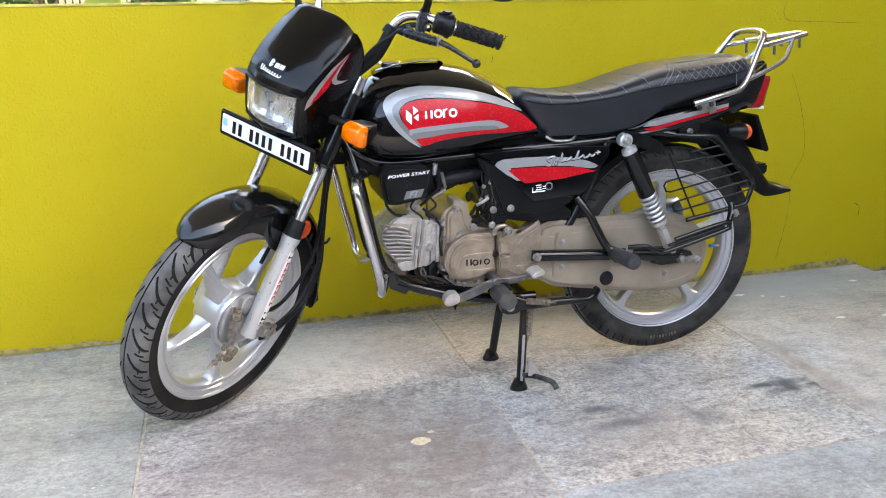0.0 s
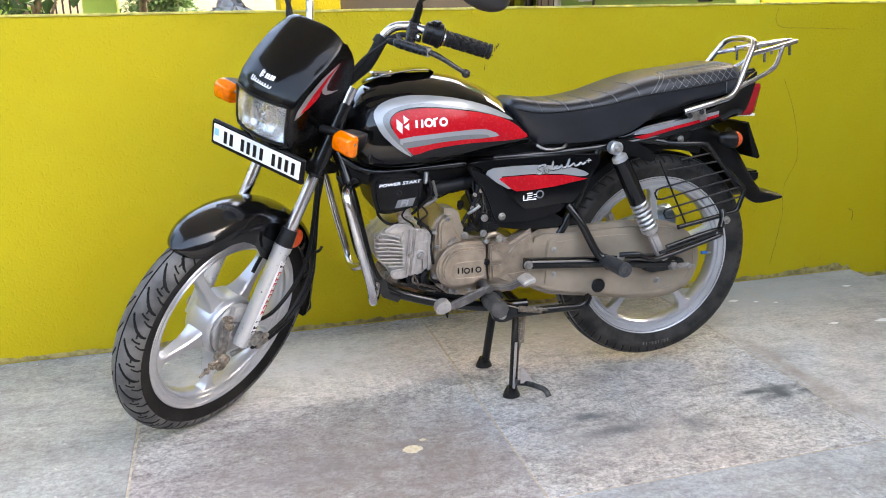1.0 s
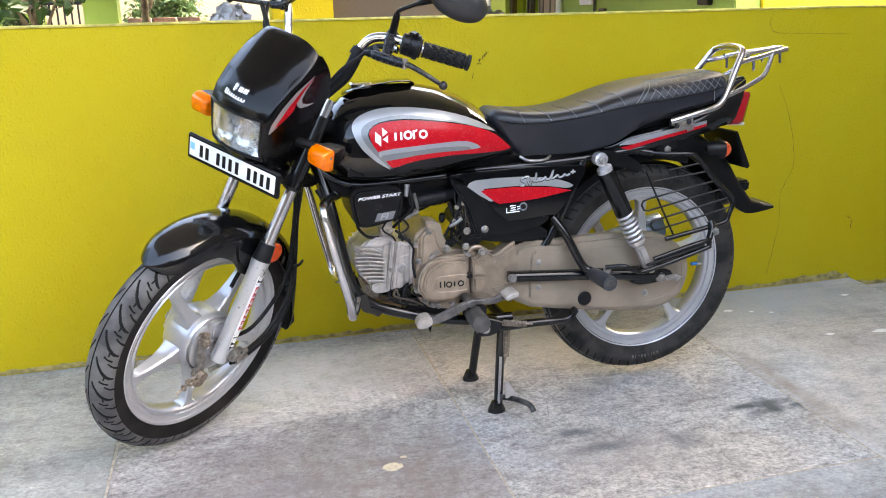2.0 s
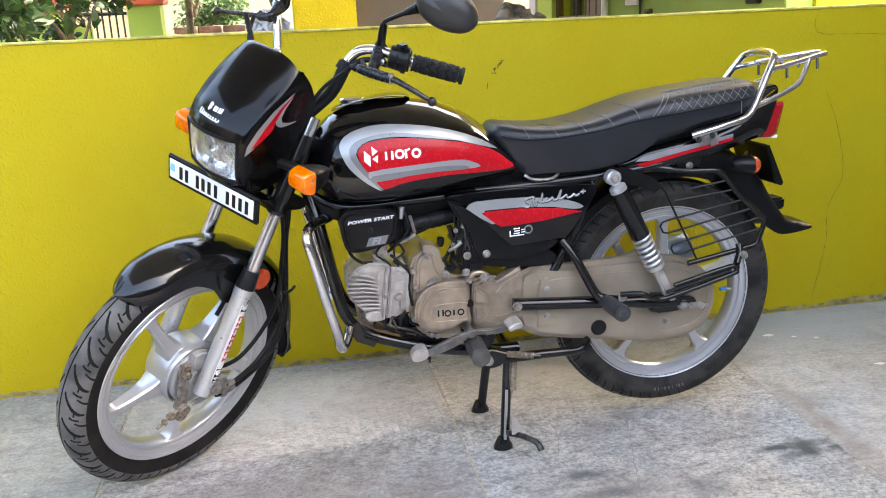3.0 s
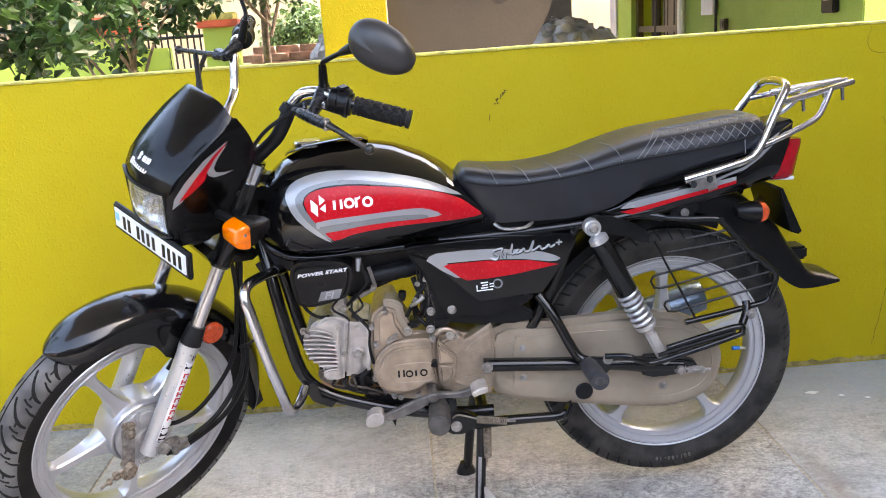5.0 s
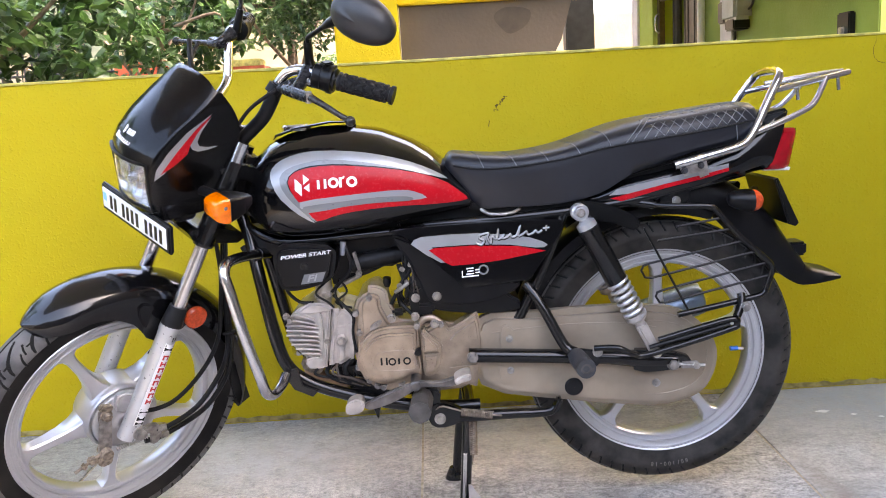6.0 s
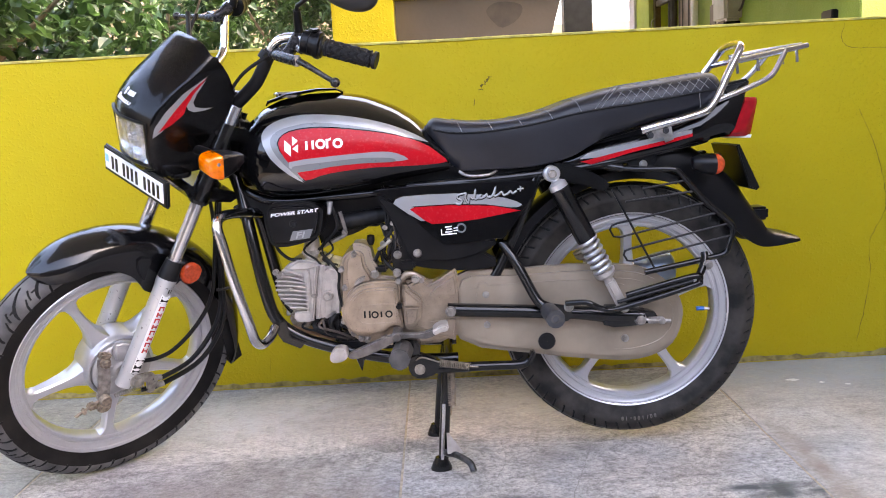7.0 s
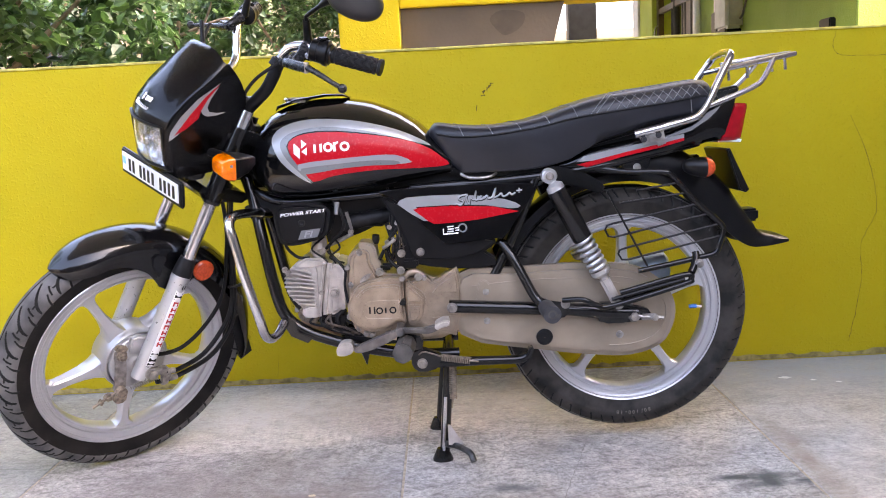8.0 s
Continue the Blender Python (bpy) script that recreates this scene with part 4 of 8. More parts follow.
bm = tube(bmesh.new(), right_bar[::-1] + bar, 0.0112, 14, 6)
handlebar = part("handlebar", bm, CHROME, bike, "chromed handlebar", STEER)
for s in (-1, 1):
    dx, dz = (0.075, -0.015) if s > 0 else (0.0, 0.0)
    f = (lambda p: [(x + dx, y * -s, z + dz) for x, y, z in p])
    a, b = Vector((-0.235, 0.238 * s, 1.0905)), Vector((-0.148, 0.350 * s, 1.0765))
    if s > 0:
        a, b = a + RIGHT, b + RIGHT
    else:
        a, b = Vector((-0.219, -0.248, 1.0852)), Vector((-0.1505, -0.3405, 1.0700))
    t = (b - a).normalized()
    u = t.cross(Vector((0, 0, 1))).normalized()
    v = t.cross(u)
    rings = []
    nl, na = 84, 42
    for i in range(nl + 1):
        p = a.lerp(b, i / nl)
        i = i * 64 // nl
        ring = []
        for k in range(na):
            ang = 2 * math.pi * k / na
            r = 0.0176
            if 4 < i < 57:
                vv = abs(((k * 2 + 3) % 14) - 7) / 7
                c = (i - 4 + vv * 5.5) % 10.5
                r += 0.0016 if c < 6.5 and 0.12 < vv < 0.95 else (0.0003 if c < 8 else -0.0012)
            elif 57 <= i < 60:
                r -= 0.0022
            elif i >= 60 or i <= 2:
                r += 0.0016
            ring.append(p + r * (math.cos(ang) * u + math.sin(ang) * v))
        rings.append(ring)
    part("grip", loft(bmesh.new(), rings), RUBBER, handlebar, "black rubber grip with raised chevrons", STEER, 30)
    c = a.lerp(b, -0.16 if s > 0 else -0.25)
    rings = []
    for d, r in ((-0.024, 0.018), (-0.021, 0.0235), (-0.006, 0.0245), (-0.0055, 0.0235), (-0.0045, 0.0245), (0.006, 0.025), (0.010, 0.0275), (0.018, 0.0275), (0.020, 0.022), (0.024, 0.0215), (0.0245, 0.018)):
        rings.append([c + t * d + r * ((math.cos(w) * u + 1.08 * math.sin(w) * v)) for w in np.linspace(0, 2 * math.pi, 25)[:-1]])
    bm = loft(bmesh.new(), rings)
    block(bm, c + Vector((0.005, 0, 0.026)), (0.024, 0.02, 0.012), 0.003)
    block(bm, c + Vector((0.012, 0.006 * s, -0.022)), (0.012, 0.016, 0.016), 0.003)
    part("switch_box", bm, PLASTIC, handlebar, "black switch box", STEER)
    if s > 0:
        part("switch", block(bmesh.new(), c + Vector((0.024, 0, 0.004)), (0.008, 0.016, 0.010), 0.002), REDLENS, handlebar, "red switch", STEER)
    # lever with its bracket
    if s > 0:
        bm = tube(bmesh.new(), f([(-0.283, -0.188, 1.094), (-0.305, -0.180, 1.088), (-0.325, -0.178, 1.080), (-0.332, -0.205, 1.072)]), [0.017, 0.012, 0.010, 0.009], 10, 3)
        block(bm, (-0.322 + dx, 0.19 * s, 1.078 + dz), (0.026, 0.05, 0.018), 0.005)
        lever_line = [(-0.251, 0.205, 1.058), (-0.256, 0.245, 1.051), (-0.263, 0.295, 1.042), (-0.272, 0.335, 1.036)]
        ball = (-0.273, 0.340, 1.035)
    else:
        bm = tube(bmesh.new(), [(-0.224, -0.160, 1.090), (-0.240, -0.168, 1.082), (-0.262, -0.180, 1.070), (-0.286, -0.190, 1.059)], [0.0175, 0.0165, 0.0135, 0.011], 14, 3)
        tube(bm, [(-0.286, -0.152, 1.053), (-0.287, -0.165, 1.0545), (-0.292, -0.215, 1.0605), (-0.296, -0.258, 1.066)], [0.0085, 0.0115, 0.0120, 0.0105], 14, 3)
        tube(bm, [(-0.262, -0.140, 1.062), (-0.282, -0.168, 1.062)], 0.0055, 8, 1)
        lever_line = [(-0.295, -0.248, 1.066), (-0.2945, -0.272, 1.0665), (-0.288, -0.302, 1.060), (-0.276, -0.330, 1.049), (-0.266, -0.346, 1.042)]
        ball = (-0.265, -0.349, 1.0405)
    br = part("lever_bracket", bm, LEVER, handlebar, "grey cast lever bracket", STEER)
    if s < 0:
        part("cable_adjuster", tube(bmesh.new(), [(-0.2865, -0.156, 1.0535), (-0.286, -0.146, 1.052), (-0.285, -0.138, 1.0505), (-0.283, -0.128, 1.048)], [0.0075, 0.0095, 0.0080, 0.0055], 10, 2), RUBBER, br, "", STEER)
        part("bracket_bolt", hexbolt(bmesh.new(), -0.250, -0.192, 1.074, 0.006, 0.006), CHROME, br, "", STEER)
        part("lever_pin", tube(bmesh.new(), [(-0.297, -0.256, 1.056), (-0.297, -0.256, 1.078)], 0.0065, 10, 1), DULL, br, "", STEER)
    bm = tube(bmesh.new(), lever_line, [0.0075, 0.0068, 0.0060, 0.0055, 0.0052][:len(lever_line)], 12, 5)
    bmesh.ops.create_uvsphere(bm, u_segments=16, v_segments=12, radius=0.0105, matrix=Matrix.Translation(ball))
    part("lever", bm, LEVER_DARK, br, "hand lever with ball end", STEER)
    # mirror
    if s > 0:
        bm = tube(bmesh.new(), f([(-0.268, -0.193, 1.098), (-0.264, -0.190, 1.118), (-0.258, -0.186, 1.150)]), [0.0105, 0.0095, 0.008], 12, 3)
        tube(bm, f([(-0.259, -0.186, 1.145), (-0.256, -0.187, 1.158), (-0.250, -0.198, 1.168), (-0.236, -0.242, 1.196)]), 0.0052, 10, 4)
        tube(bm, f([(-0.242, -0.225, 1.186), (-0.232, -0.256, 1.204)]), [0.0075, 0.011], 10, 1)
        centre, e1, droop = Vector((-0.216 + dx, 0.330, 1.226 + dz)), Vector((0, 1, 0)), 8
    else:
        bm = tube(bmesh.new(), [(-0.227, -0.160, 1.086), (-0.229, -0.162, 1.100), (-0.232, -0.165, 1.106), (-0.240, -0.173, 1.130), (-0.246, -0.179, 1.152)], [0.0130, 0.0125, 0.0098, 0.0094, 0.0078], 14, 3)
        tube(bm, [(-0.245, -0.179, 1.148), (-0.247, -0.181, 1.158), (-0.247, -0.188, 1.165), (-0.243, -0.226, 1.190), (-0.241, -0.250, 1.205)], 0.0050, 10, 4)
        tube(bm, [(-0.2425, -0.230, 1.1925), (-0.241, -0.248, 1.204), (-0.238, -0.262, 1.212)], [0.0060, 0.0095, 0.0120], 12, 2)
        centre, e1, droop = Vector((-0.212, -0.318, 1.2245)), Vector((0.44, -0.89, 0)).normalized(), -18
    stem = part("mirror_stem", bm, PLASTIC, handlebar, "black mirror stem", STEER)
    e3 = Vector((0, 0, 1))
    out_ = e1.cross(e3) * (1 if s < 0 else -1)
    wide = e1 * math.cos(radians(droop)) + e3 * math.sin(radians(droop))
    tall = e3 * math.cos(radians(droop)) - e1 * math.sin(radians(droop))
    rings = []
    for d, k in ((-0.002, 0.985), (0.003, 1.0), (0.010, 0.985), (0.018, 0.93), (0.026, 0.82), (0.033, 0.64), (0.0375, 0.40), (0.0395, 0.18), (0.040, 0.03)):
        ring = []
        for w in np.linspace(0, 2 * math.pi, 49)[:-1]:
            cy, cz = math.cos(w), math.sin(w)
            lift = 0.0045 * max(0.0, 0.35 - abs(cz)) / 0.35 * k * (1 - k) * 3 * max(-cy, 0.0)
            ring.append(centre + out_ * (d + lift) + wide * ((0.075 if s > 0 else 0.0685) * k * math.copysign(abs(cy) ** 0.92, cy)) + tall * ((0.050 if s > 0 else 0.0455) * k * math.copysign(abs(cz) ** 0.92, cz) * (1 - 0.10 * cy)))
        rings.append(ring)
    head = part("mirror_shell", loft(bmesh.new(), rings), SHELL, stem, "matt black oval mirror shell", STEER, 60)
    bm = bmesh.new()
    bm.faces.new([bm.verts.new(centre - out_ * 0.0045 + wide * 0.065 * math.cos(w) + tall * 0.042 * math.sin(w) * (1 - 0.10 * math.cos(w))) for w in np.linspace(0, 2 * math.pi, 41)[:-1]])
    part("mirror_glass", bm, MIRROR, stem, "mirror glass", STEER)
cable("clutch_cable", [(-0.283, -0.130, 1.048), (-0.309, -0.126, 1.036), (-0.339, -0.109, 1.009), (-0.361, -0.094, 0.973), (-0.378, -0.075, 0.920), (-0.385, -0.05, 0.86)], 0.0042, "thin black clutch cable")
cable("wiring_loom", [(-0.243, -0.195, 1.066), (-0.254, -0.150, 1.066), (-0.270, -0.112, 1.042)], 0.0065, "black loom from the switch box")
cable("bar_wrap", [(-0.266, -0.104, 1.048), (-0.275, -0.099, 1.028), (-0.283, -0.096, 1.008), (-0.298, -0.088, 0.975), (-0.314, -0.068, 0.944), (-0.334, -0.052, 0.915), (-0.368, -0.034, 0.86)], 0.0150, "black tape wrapped round the handlebar and loom", seg=14)
part("sleeve_band", tube(bmesh.new(), [(-0.272, -0.103, 1.046), (-0.282, -0.099, 1.030)], 0.0165, 14, 1), RUBBER, handlebar, "", STEER)
cable("throttle_cable", [(-0.30, 0.175, 1.075), (-0.335, 0.15, 1.04), (-0.36, 0.11, 0.98), (-0.375, 0.06, 0.92)], 0.005)
bm = bmesh.new()
block(bm, (-0.345, 0, 0.945), (0.036, 0.10, 0.03), 0.006)
tube(bm, [(-0.37, 0, 0.73), (-0.295, 0, 0.885)], 0.024, 16, 1)
tube(bm, [(-0.345, -0.03, 0.90), (-0.348, -0.03, 0.94)], 0.012, 10, 1)
tube(bm, [(-0.345, 0.03, 0.90), (-0.348, 0.03, 0.94)], 0.012, 10, 1)
part("steering_head", bm, FRAME, bike, "", STEER)
bm = bmesh.new()
loft(bm, [[(-0.455 + d + 0.02 * math.sin(a) * 0, 0.085 * math.cos(a), 0.965 + 0.045 * math.sin(a)) for a in np.linspace(0, 2 * math.pi, 25)[:-1]] for d in (0.0, 0.035, 0.05)])
block(bm, (-0.455, 0, 0.88), (0.09, 0.14, 0.13), 0.02)
block(bm, (-0.395, 0, 0.860), (0.12, 0.150, 0.15), 0.025, None, 3)
part("instrument_case", bm, PLASTIC, bike, "black instrument case behind the cowl", STEER)

# fuel tank
TANK_X = (-0.298, -0.285, -0.262, -0.235, -0.192, -0.122, -0.052, 0.016, 0.084, 0.124, 0.153, 0.205)
TANK_TOP = (0.795, 0.835, 0.862, 0.885, 0.904, 0.916, 0.916, 0.904, 0.876, 0.851, 0.825, 0.775)
TANK_LOW = (0.750, 0.728, 0.704, 0.684, 0.676, 0.676, 0.682, 0.690, 0.700, 0.705, 0.710, 0.718)
TANK_W = (0.050, 0.078, 0.104, 0.122, 0.133, 0.138, 0.137, 0.131, 0.120, 0.112, 0.105, 0.088)


def tank_prof(u):
    u = min(max(u, 0), 1)
    if u < 0.35:
        return 0.90 + 0.10 * math.sin(u / 0.35 * math.pi / 2)
    k = (u - 0.35) / 0.65
    return max(1 - k**2.7, 0) ** 0.60


def tank_place(x, z, out=0.0):
    lo, hi, w = (float(np.interp(x, TANK_X, c)) for c in (TANK_LOW, TANK_TOP, TANK_W))
    return Vector((x, -w * tank_prof((z - lo) / (hi - lo)) - out, z))


us = [0, 0.08, 0.18, 0.28, 0.38, 0.48, 0.57, 0.65, 0.72, 0.78, 0.83, 0.87, 0.905, 0.935, 0.96, 0.98, 0.993]
rings = []
for x in [p.x for p in spline([(x, 0, 0) for x in TANK_X], 4)]:
    lo, hi = (float(np.interp(x, TANK_X, c)) for c in (TANK_LOW, TANK_TOP))
    near = [tank_place(x, lo + (hi - lo) * u) for u in us]
    top = [Vector((x, 0, hi))]
    rings.append([Vector((x, 0, lo + 0.01))] + near + top + [Vector((x, -p.y, p.z)) for p in near[::-1]])
bm = loft(bmesh.new(), rings)
for _ in range(2):
    bmesh.ops.smooth_vert(bm, verts=bm.verts, factor=0.5, use_axis_x=True, use_axis_y=True, use_axis_z=True)
tank = part("fuel_tank", bm, BLACK, bike, "gloss black fuel tank with red and silver side decals", None, 55)


def on_tank(out):
    return lambda x, z: tank_place(x, z, out)


def tank_decal(outline, material, out, label, step=0.009, edge=3):
    part("tank_decal", sheet(outline, on_tank(out), step, edge), material, tank, label)
    bm = sheet(outline, on_tank(out), step, edge)
    bmesh.ops.scale(bm, vec=(1, -1, 1), verts=bm.verts)
    part("tank_decal", bm, material, tank, label)


band = [(-0.132, 0.713), (-0.164, 0.732), (-0.202, 0.768), (-0.219, 0.801), (-0.222, 0.823), (-0.209, 0.842), (-0.177, 0.857), (-0.125, 0.865), (-0.048, 0.860), (0.013, 0.849), (0.075, 0.831), (0.126, 0.808), (0.156, 0.788)]
back = [(0.104, 0.803), (0.032, 0.825), (-0.039, 0.839), (-0.101, 0.846), (-0.153, 0.840), (-0.185, 0.830), (-0.201, 0.813), (-0.197, 0.789), (-0.177, 0.760), (-0.149, 0.731)]
tank_decal(band + back, SILVER, 0.0012, "silver sweep round the red panel", 0.008, 2)
tank_decal([(0.150, 0.785)] + back + [(-0.128, 0.714), (-0.148, 0.742), (-0.171, 0.771), (-0.186, 0.803), (-0.170, 0.824), (-0.138, 0.834), (-0.087, 0.836), (-0.025, 0.830), (0.052, 0.817), (0.112, 0.800)], GREY, 0.0010, "grey inner sweep", 0.008, 2)
tank_decal([(-0.183, 0.803), (-0.170, 0.822), (-0.138, 0.831), (-0.087, 0.833), (-0.025, 0.827), (0.052, 0.815), (0.114, 0.799), (0.155, 0.780), (0.181, 0.759), (0.198, 0.741), (0.153, 0.737), (0.100, 0.737), (0.026, 0.738), (-0.049, 0.733), (-0.092, 0.726), (-0.127, 0.717), (-0.148, 0.742), (-0.171, 0.771)], RED, 0.0016, "red panel", 0.009, 2)
tank_decal([(-0.161, 0.760), (-0.082, 0.768), (-0.003, 0.772), (0.049, 0.773), (0.081, 0.768), (0.109, 0.752), (0.069, 0.749), (0.006, 0.751), (-0.068, 0.748), (-0.143, 0.738)], SILVER, 0.0022, "silver spear", 0.009, 2)
tank_decal([(-0.153, 0.750), (-0.068, 0.757), (0.006, 0.761), (0.065, 0.758), (0.080, 0.752), (0.069, 0.748), (0.006, 0.749), (-0.068, 0.745), (-0.142, 0.736)], GREY, 0.0027, "grey underline", 0.009, 2)
bm = bmesh.new()
for o in ([(-0.168, 0.810), (-0.154, 0.797), (-0.155, 0.773), (-0.169, 0.786)], [(-0.150, 0.818), (-0.137, 0.807), (-0.150, 0.797)], [(-0.137, 0.799), (-0.138, 0.781), (-0.150, 0.790)]):
    merge(bm, sheet(o, on_tank(0.0030), 0.008, 1))
for x0, x1, z0, z1 in ((-0.121, -0.1155, 0.786, 0.805), (-0.1065, -0.101, 0.7865, 0.806), (-0.0745, -0.0690, 0.787, 0.808)):
    merge(bm, sheet([(x0, z0), (x1, z0), (x1, z1), (x0, z1)], on_tank(0.0030), 0.008, 1))
for cx in (-0.0865, -0.0475):
    w = np.linspace(0, 2 * math.pi, 25)[:-1]
    inner, outer = ([bm.verts.new(tank_place(cx + r * math.cos(q), 0.7975 + r * 0.98 * math.sin(q), 0.0030)) for q in w] for r in (0.0060, 0.0115))
    for i in range(24):
        bm.faces.new((inner[i], inner[(i + 1) % 24], outer[(i + 1) % 24], outer[i]))
merge(bm, sheet([(-0.0690, 0.803), (-0.0625, 0.806), (-0.0625, 0.8105), (-0.0690, 0.808)], on_tank(0.0030), 0.008, 1))
tagged(part("tank_badge", bm, WHITE, tank, "white badge shapes on the red panel"), kind="stuff")
# filler panel on top
rings = []
for x, z, w in ((-0.228, 0.893, 0.010), (-0.218, 0.900, 0.040), (-0.17, 0.914, 0.052), (-0.10, 0.9225, 0.052), (-0.055, 0.9215, 0.044), (-0.040, 0.914, 0.02)):
    rings.append([(x, w * math.cos(a), z + 0.004 * math.sin(a)) for a in np.linspace(0, 2 * math.pi, 25)[:-1]])
part("filler_panel", loft(bmesh.new(), rings), BLACK, tank, "raised gloss black filler panel", None, 50)
bm = bmesh.new()
lathe(bm, [(0.0005, 0.0), (0.030, 0.0), (0.034, -0.004), (0.034, -0.014)], 0, 0, 32)
part("filler_cap", bm, CHROME, tank, "chromed filler cap", Matrix.Translation((-0.175, 0, 0.921)) @ Matrix.Rotation(radians(-90), 4, "X") @ Matrix.Scale(-1, 4, (0, 1, 0)))

# seat
SX = (0.152, 0.170, 0.219, 0.285, 0.352, 0.418, 0.485, 0.552, 0.618, 0.684, 0.750, 0.800, 0.826, 0.842)
S_TOP = (0.826, 0.842, 0.836, 0.831, 0.835, 0.847, 0.868, 0.886, 0.896, 0.903, 0.911, 0.915, 0.910, 0.888)
S_PIPE = (0.815, 0.814, 0.805, 0.805, 0.811, 0.820, 0.834, 0.843, 0.850, 0.857, 0.865, 0.872, 0.871, 0.868)
S_LOW = (0.800, 0.788, 0.722, 0.717, 0.717, 0.722, 0.738, 0.774, 0.794, 0.812, 0.822, 0.832, 0.836, 0.842)
S_W = (0.060, 0.082, 0.098, 0.110, 0.118, 0.124, 0.128, 0.130, 0.130, 0.128, 0.122, 0.112, 0.100, 0.070)
SEAT_FINE = [tuple(c) for c in zip(*(spline([(x, v, 0) for x, v in zip(SX, col)], 5) for col in (S_TOP, S_PIPE, S_LOW, S_W)))]


def seat_at(x):
    return tuple(float(np.interp(x, [p.x for p in col], [p.y for p in col])) for col in zip(*SEAT_FINE))


def seat_ring(x):
    t, p, l, w = seat_at(x)
    half = [(0.0, l + 0.004), (w * 0.80, l), (w * 0.90, l + 0.002), (w * 0.965, l + (p - l) * 0.35), (w * 0.995, l + (p - l) * 0.75), (w, p), (w * 0.985, p + (t - p) * 0.30), (w * 0.93, p + (t - p) * 0.58), (w * 0.83, p + (t - p) * 0.80), (w * 0.62, p + (t - p) * 0.95), (w * 0.3, t - 0.001), (0.0, t)]
    return [(x, -y, z) for y, z in half] + [(x, y, z) for y, z in half[-2:0:-1]]


xs = [row[0].x for row in SEAT_FINE]
seat = part("seat", loft(bmesh.new(), [seat_ring(x) for x in xs]), VINYL, bike, "long black vinyl dual seat with stitched top", None, 60)
part("piping", tube(bmesh.new(), [(x, -seat_at(x)[3] - 0.001, seat_at(x)[1]) for x in SX[1:-1]], 0.0026, 6, 4), RUBBER, seat)


def seat_skin(x, k, out=0.0012):
    """k from 0 at the piping to 1 on the crest, near side."""
    r = seat_ring(x)[5:12]
    j = min(k, 0.999) * (len(r) - 1)
    i = int(j)
    p = Vector(r[i]).lerp(Vector(r[i + 1]), j - i)
    return p + Vector((0, -out * 0.7, out * 0.7))


bm = bmesh.new()
for x in (0.235, 0.305, 0.372, 0.440, 0.505):
    tube(bm, [seat_skin(x - 0.022 * k, k) for k in np.linspace(0.02, 1, 10)], 0.0011, 5, 1)
tube(bm, [seat_skin(0.535 + 0.075 * k, k) for k in np.linspace(0.02, 0.80, 8)] + [seat_skin(x, 0.80) for x in np.linspace(0.62, 0.80, 8)], 0.0012, 5, 1)
tube(bm, [seat_skin(0.548 + 0.075 * k, k) for k in np.linspace(0.02, 0.74, 8)] + [seat_skin(x, 0.74) for x in np.linspace(0.63, 0.80, 8)], 0.0012, 5, 1)
for k in range(10):
    x = 0.575 + 0.0225 * k
    tube(bm, [seat_skin(x, 0.04), seat_skin(x + 0.022, 0.35), seat_skin(x + 0.044, 0.66)], 0.0009, 4, 2)
    tube(bm, [seat_skin(x + 0.044, 0.04), seat_skin(x + 0.022, 0.35), seat_skin(x, 0.66)], 0.0009, 4, 2)
tube(bm, [(0.775, -seat_at(0.775)[3] - 0.0005, 0.872), (0.778, -seat_at(0.778)[3] - 0.0005, 0.835)], 0.001, 5, 1)
tagged(part("stitching", bm, THREAD, seat, "pale grey stitch lines"), kind="stuff")
part("seat_catch", tube(bmesh.new(), [(0.225, -0.09, 0.716), (0.245, -0.105, 0.706), (0.29, -0.105, 0.706), (0.31, -0.09, 0.714)], 0.004, 8, 3), DULL, seat)
bm = prism(bmesh.new(), smooth2([(0.20, 0.735), (0.40, 0.735), (0.55, 0.775), (0.75, 0.82), (0.82, 0.83), (0.80, 0.79), (0.60, 0.745), (0.45, 0.69), (0.25, 0.70)], 2), -0.085, 0.085, 0.006)
part("seat_pan", bm, PLASTIC, bike)

# tail cowl, lamp and rear mudguard
rings = []
for x, zl, zu, w in ((0.462, 0.716, 0.728, 0.098), (0.480, 0.706, 0.742, 0.104), (0.54, 0.708, 0.762, 0.112), (0.62, 0.722, 0.776, 0.116), (0.70, 0.738, 0.790, 0.116), (0.78, 0.752, 0.822, 0.112), (0.83, 0.762, 0.866, 0.105), (0.858, 0.766, 0.880, 0.098), (0.876, 0.770, 0.888, 0.090)):
    h = zu - zl
    rings.append([(x + (0.036 if x > 0.8 else 0.0) * (k - 0.35), y * w, zl + k * h) for y, k in ((-0.86, 0), (-0.97, 0.12), (-1, 0.45), (-0.97, 0.82), (-0.86, 1), (0.86, 1), (0.97, 0.82), (1, 0.45), (0.97, 0.12), (0.86, 0))])
tail = part("tail_cowl", loft(bmesh.new(), rings), BLACK, bike, "gloss black tail cowl with silver and red stripe", None, 45)


def on_tail(x, z, out=0.0):
    w = float(np.interp(x, (0.462, 0.54, 0.62, 0.70, 0.78, 0.84, 0.905), (0.098, 0.112, 0.116, 0.116, 0.112, 0.105, 0.084)))
    return Vector((x, -w - 0.0022 - out, z))


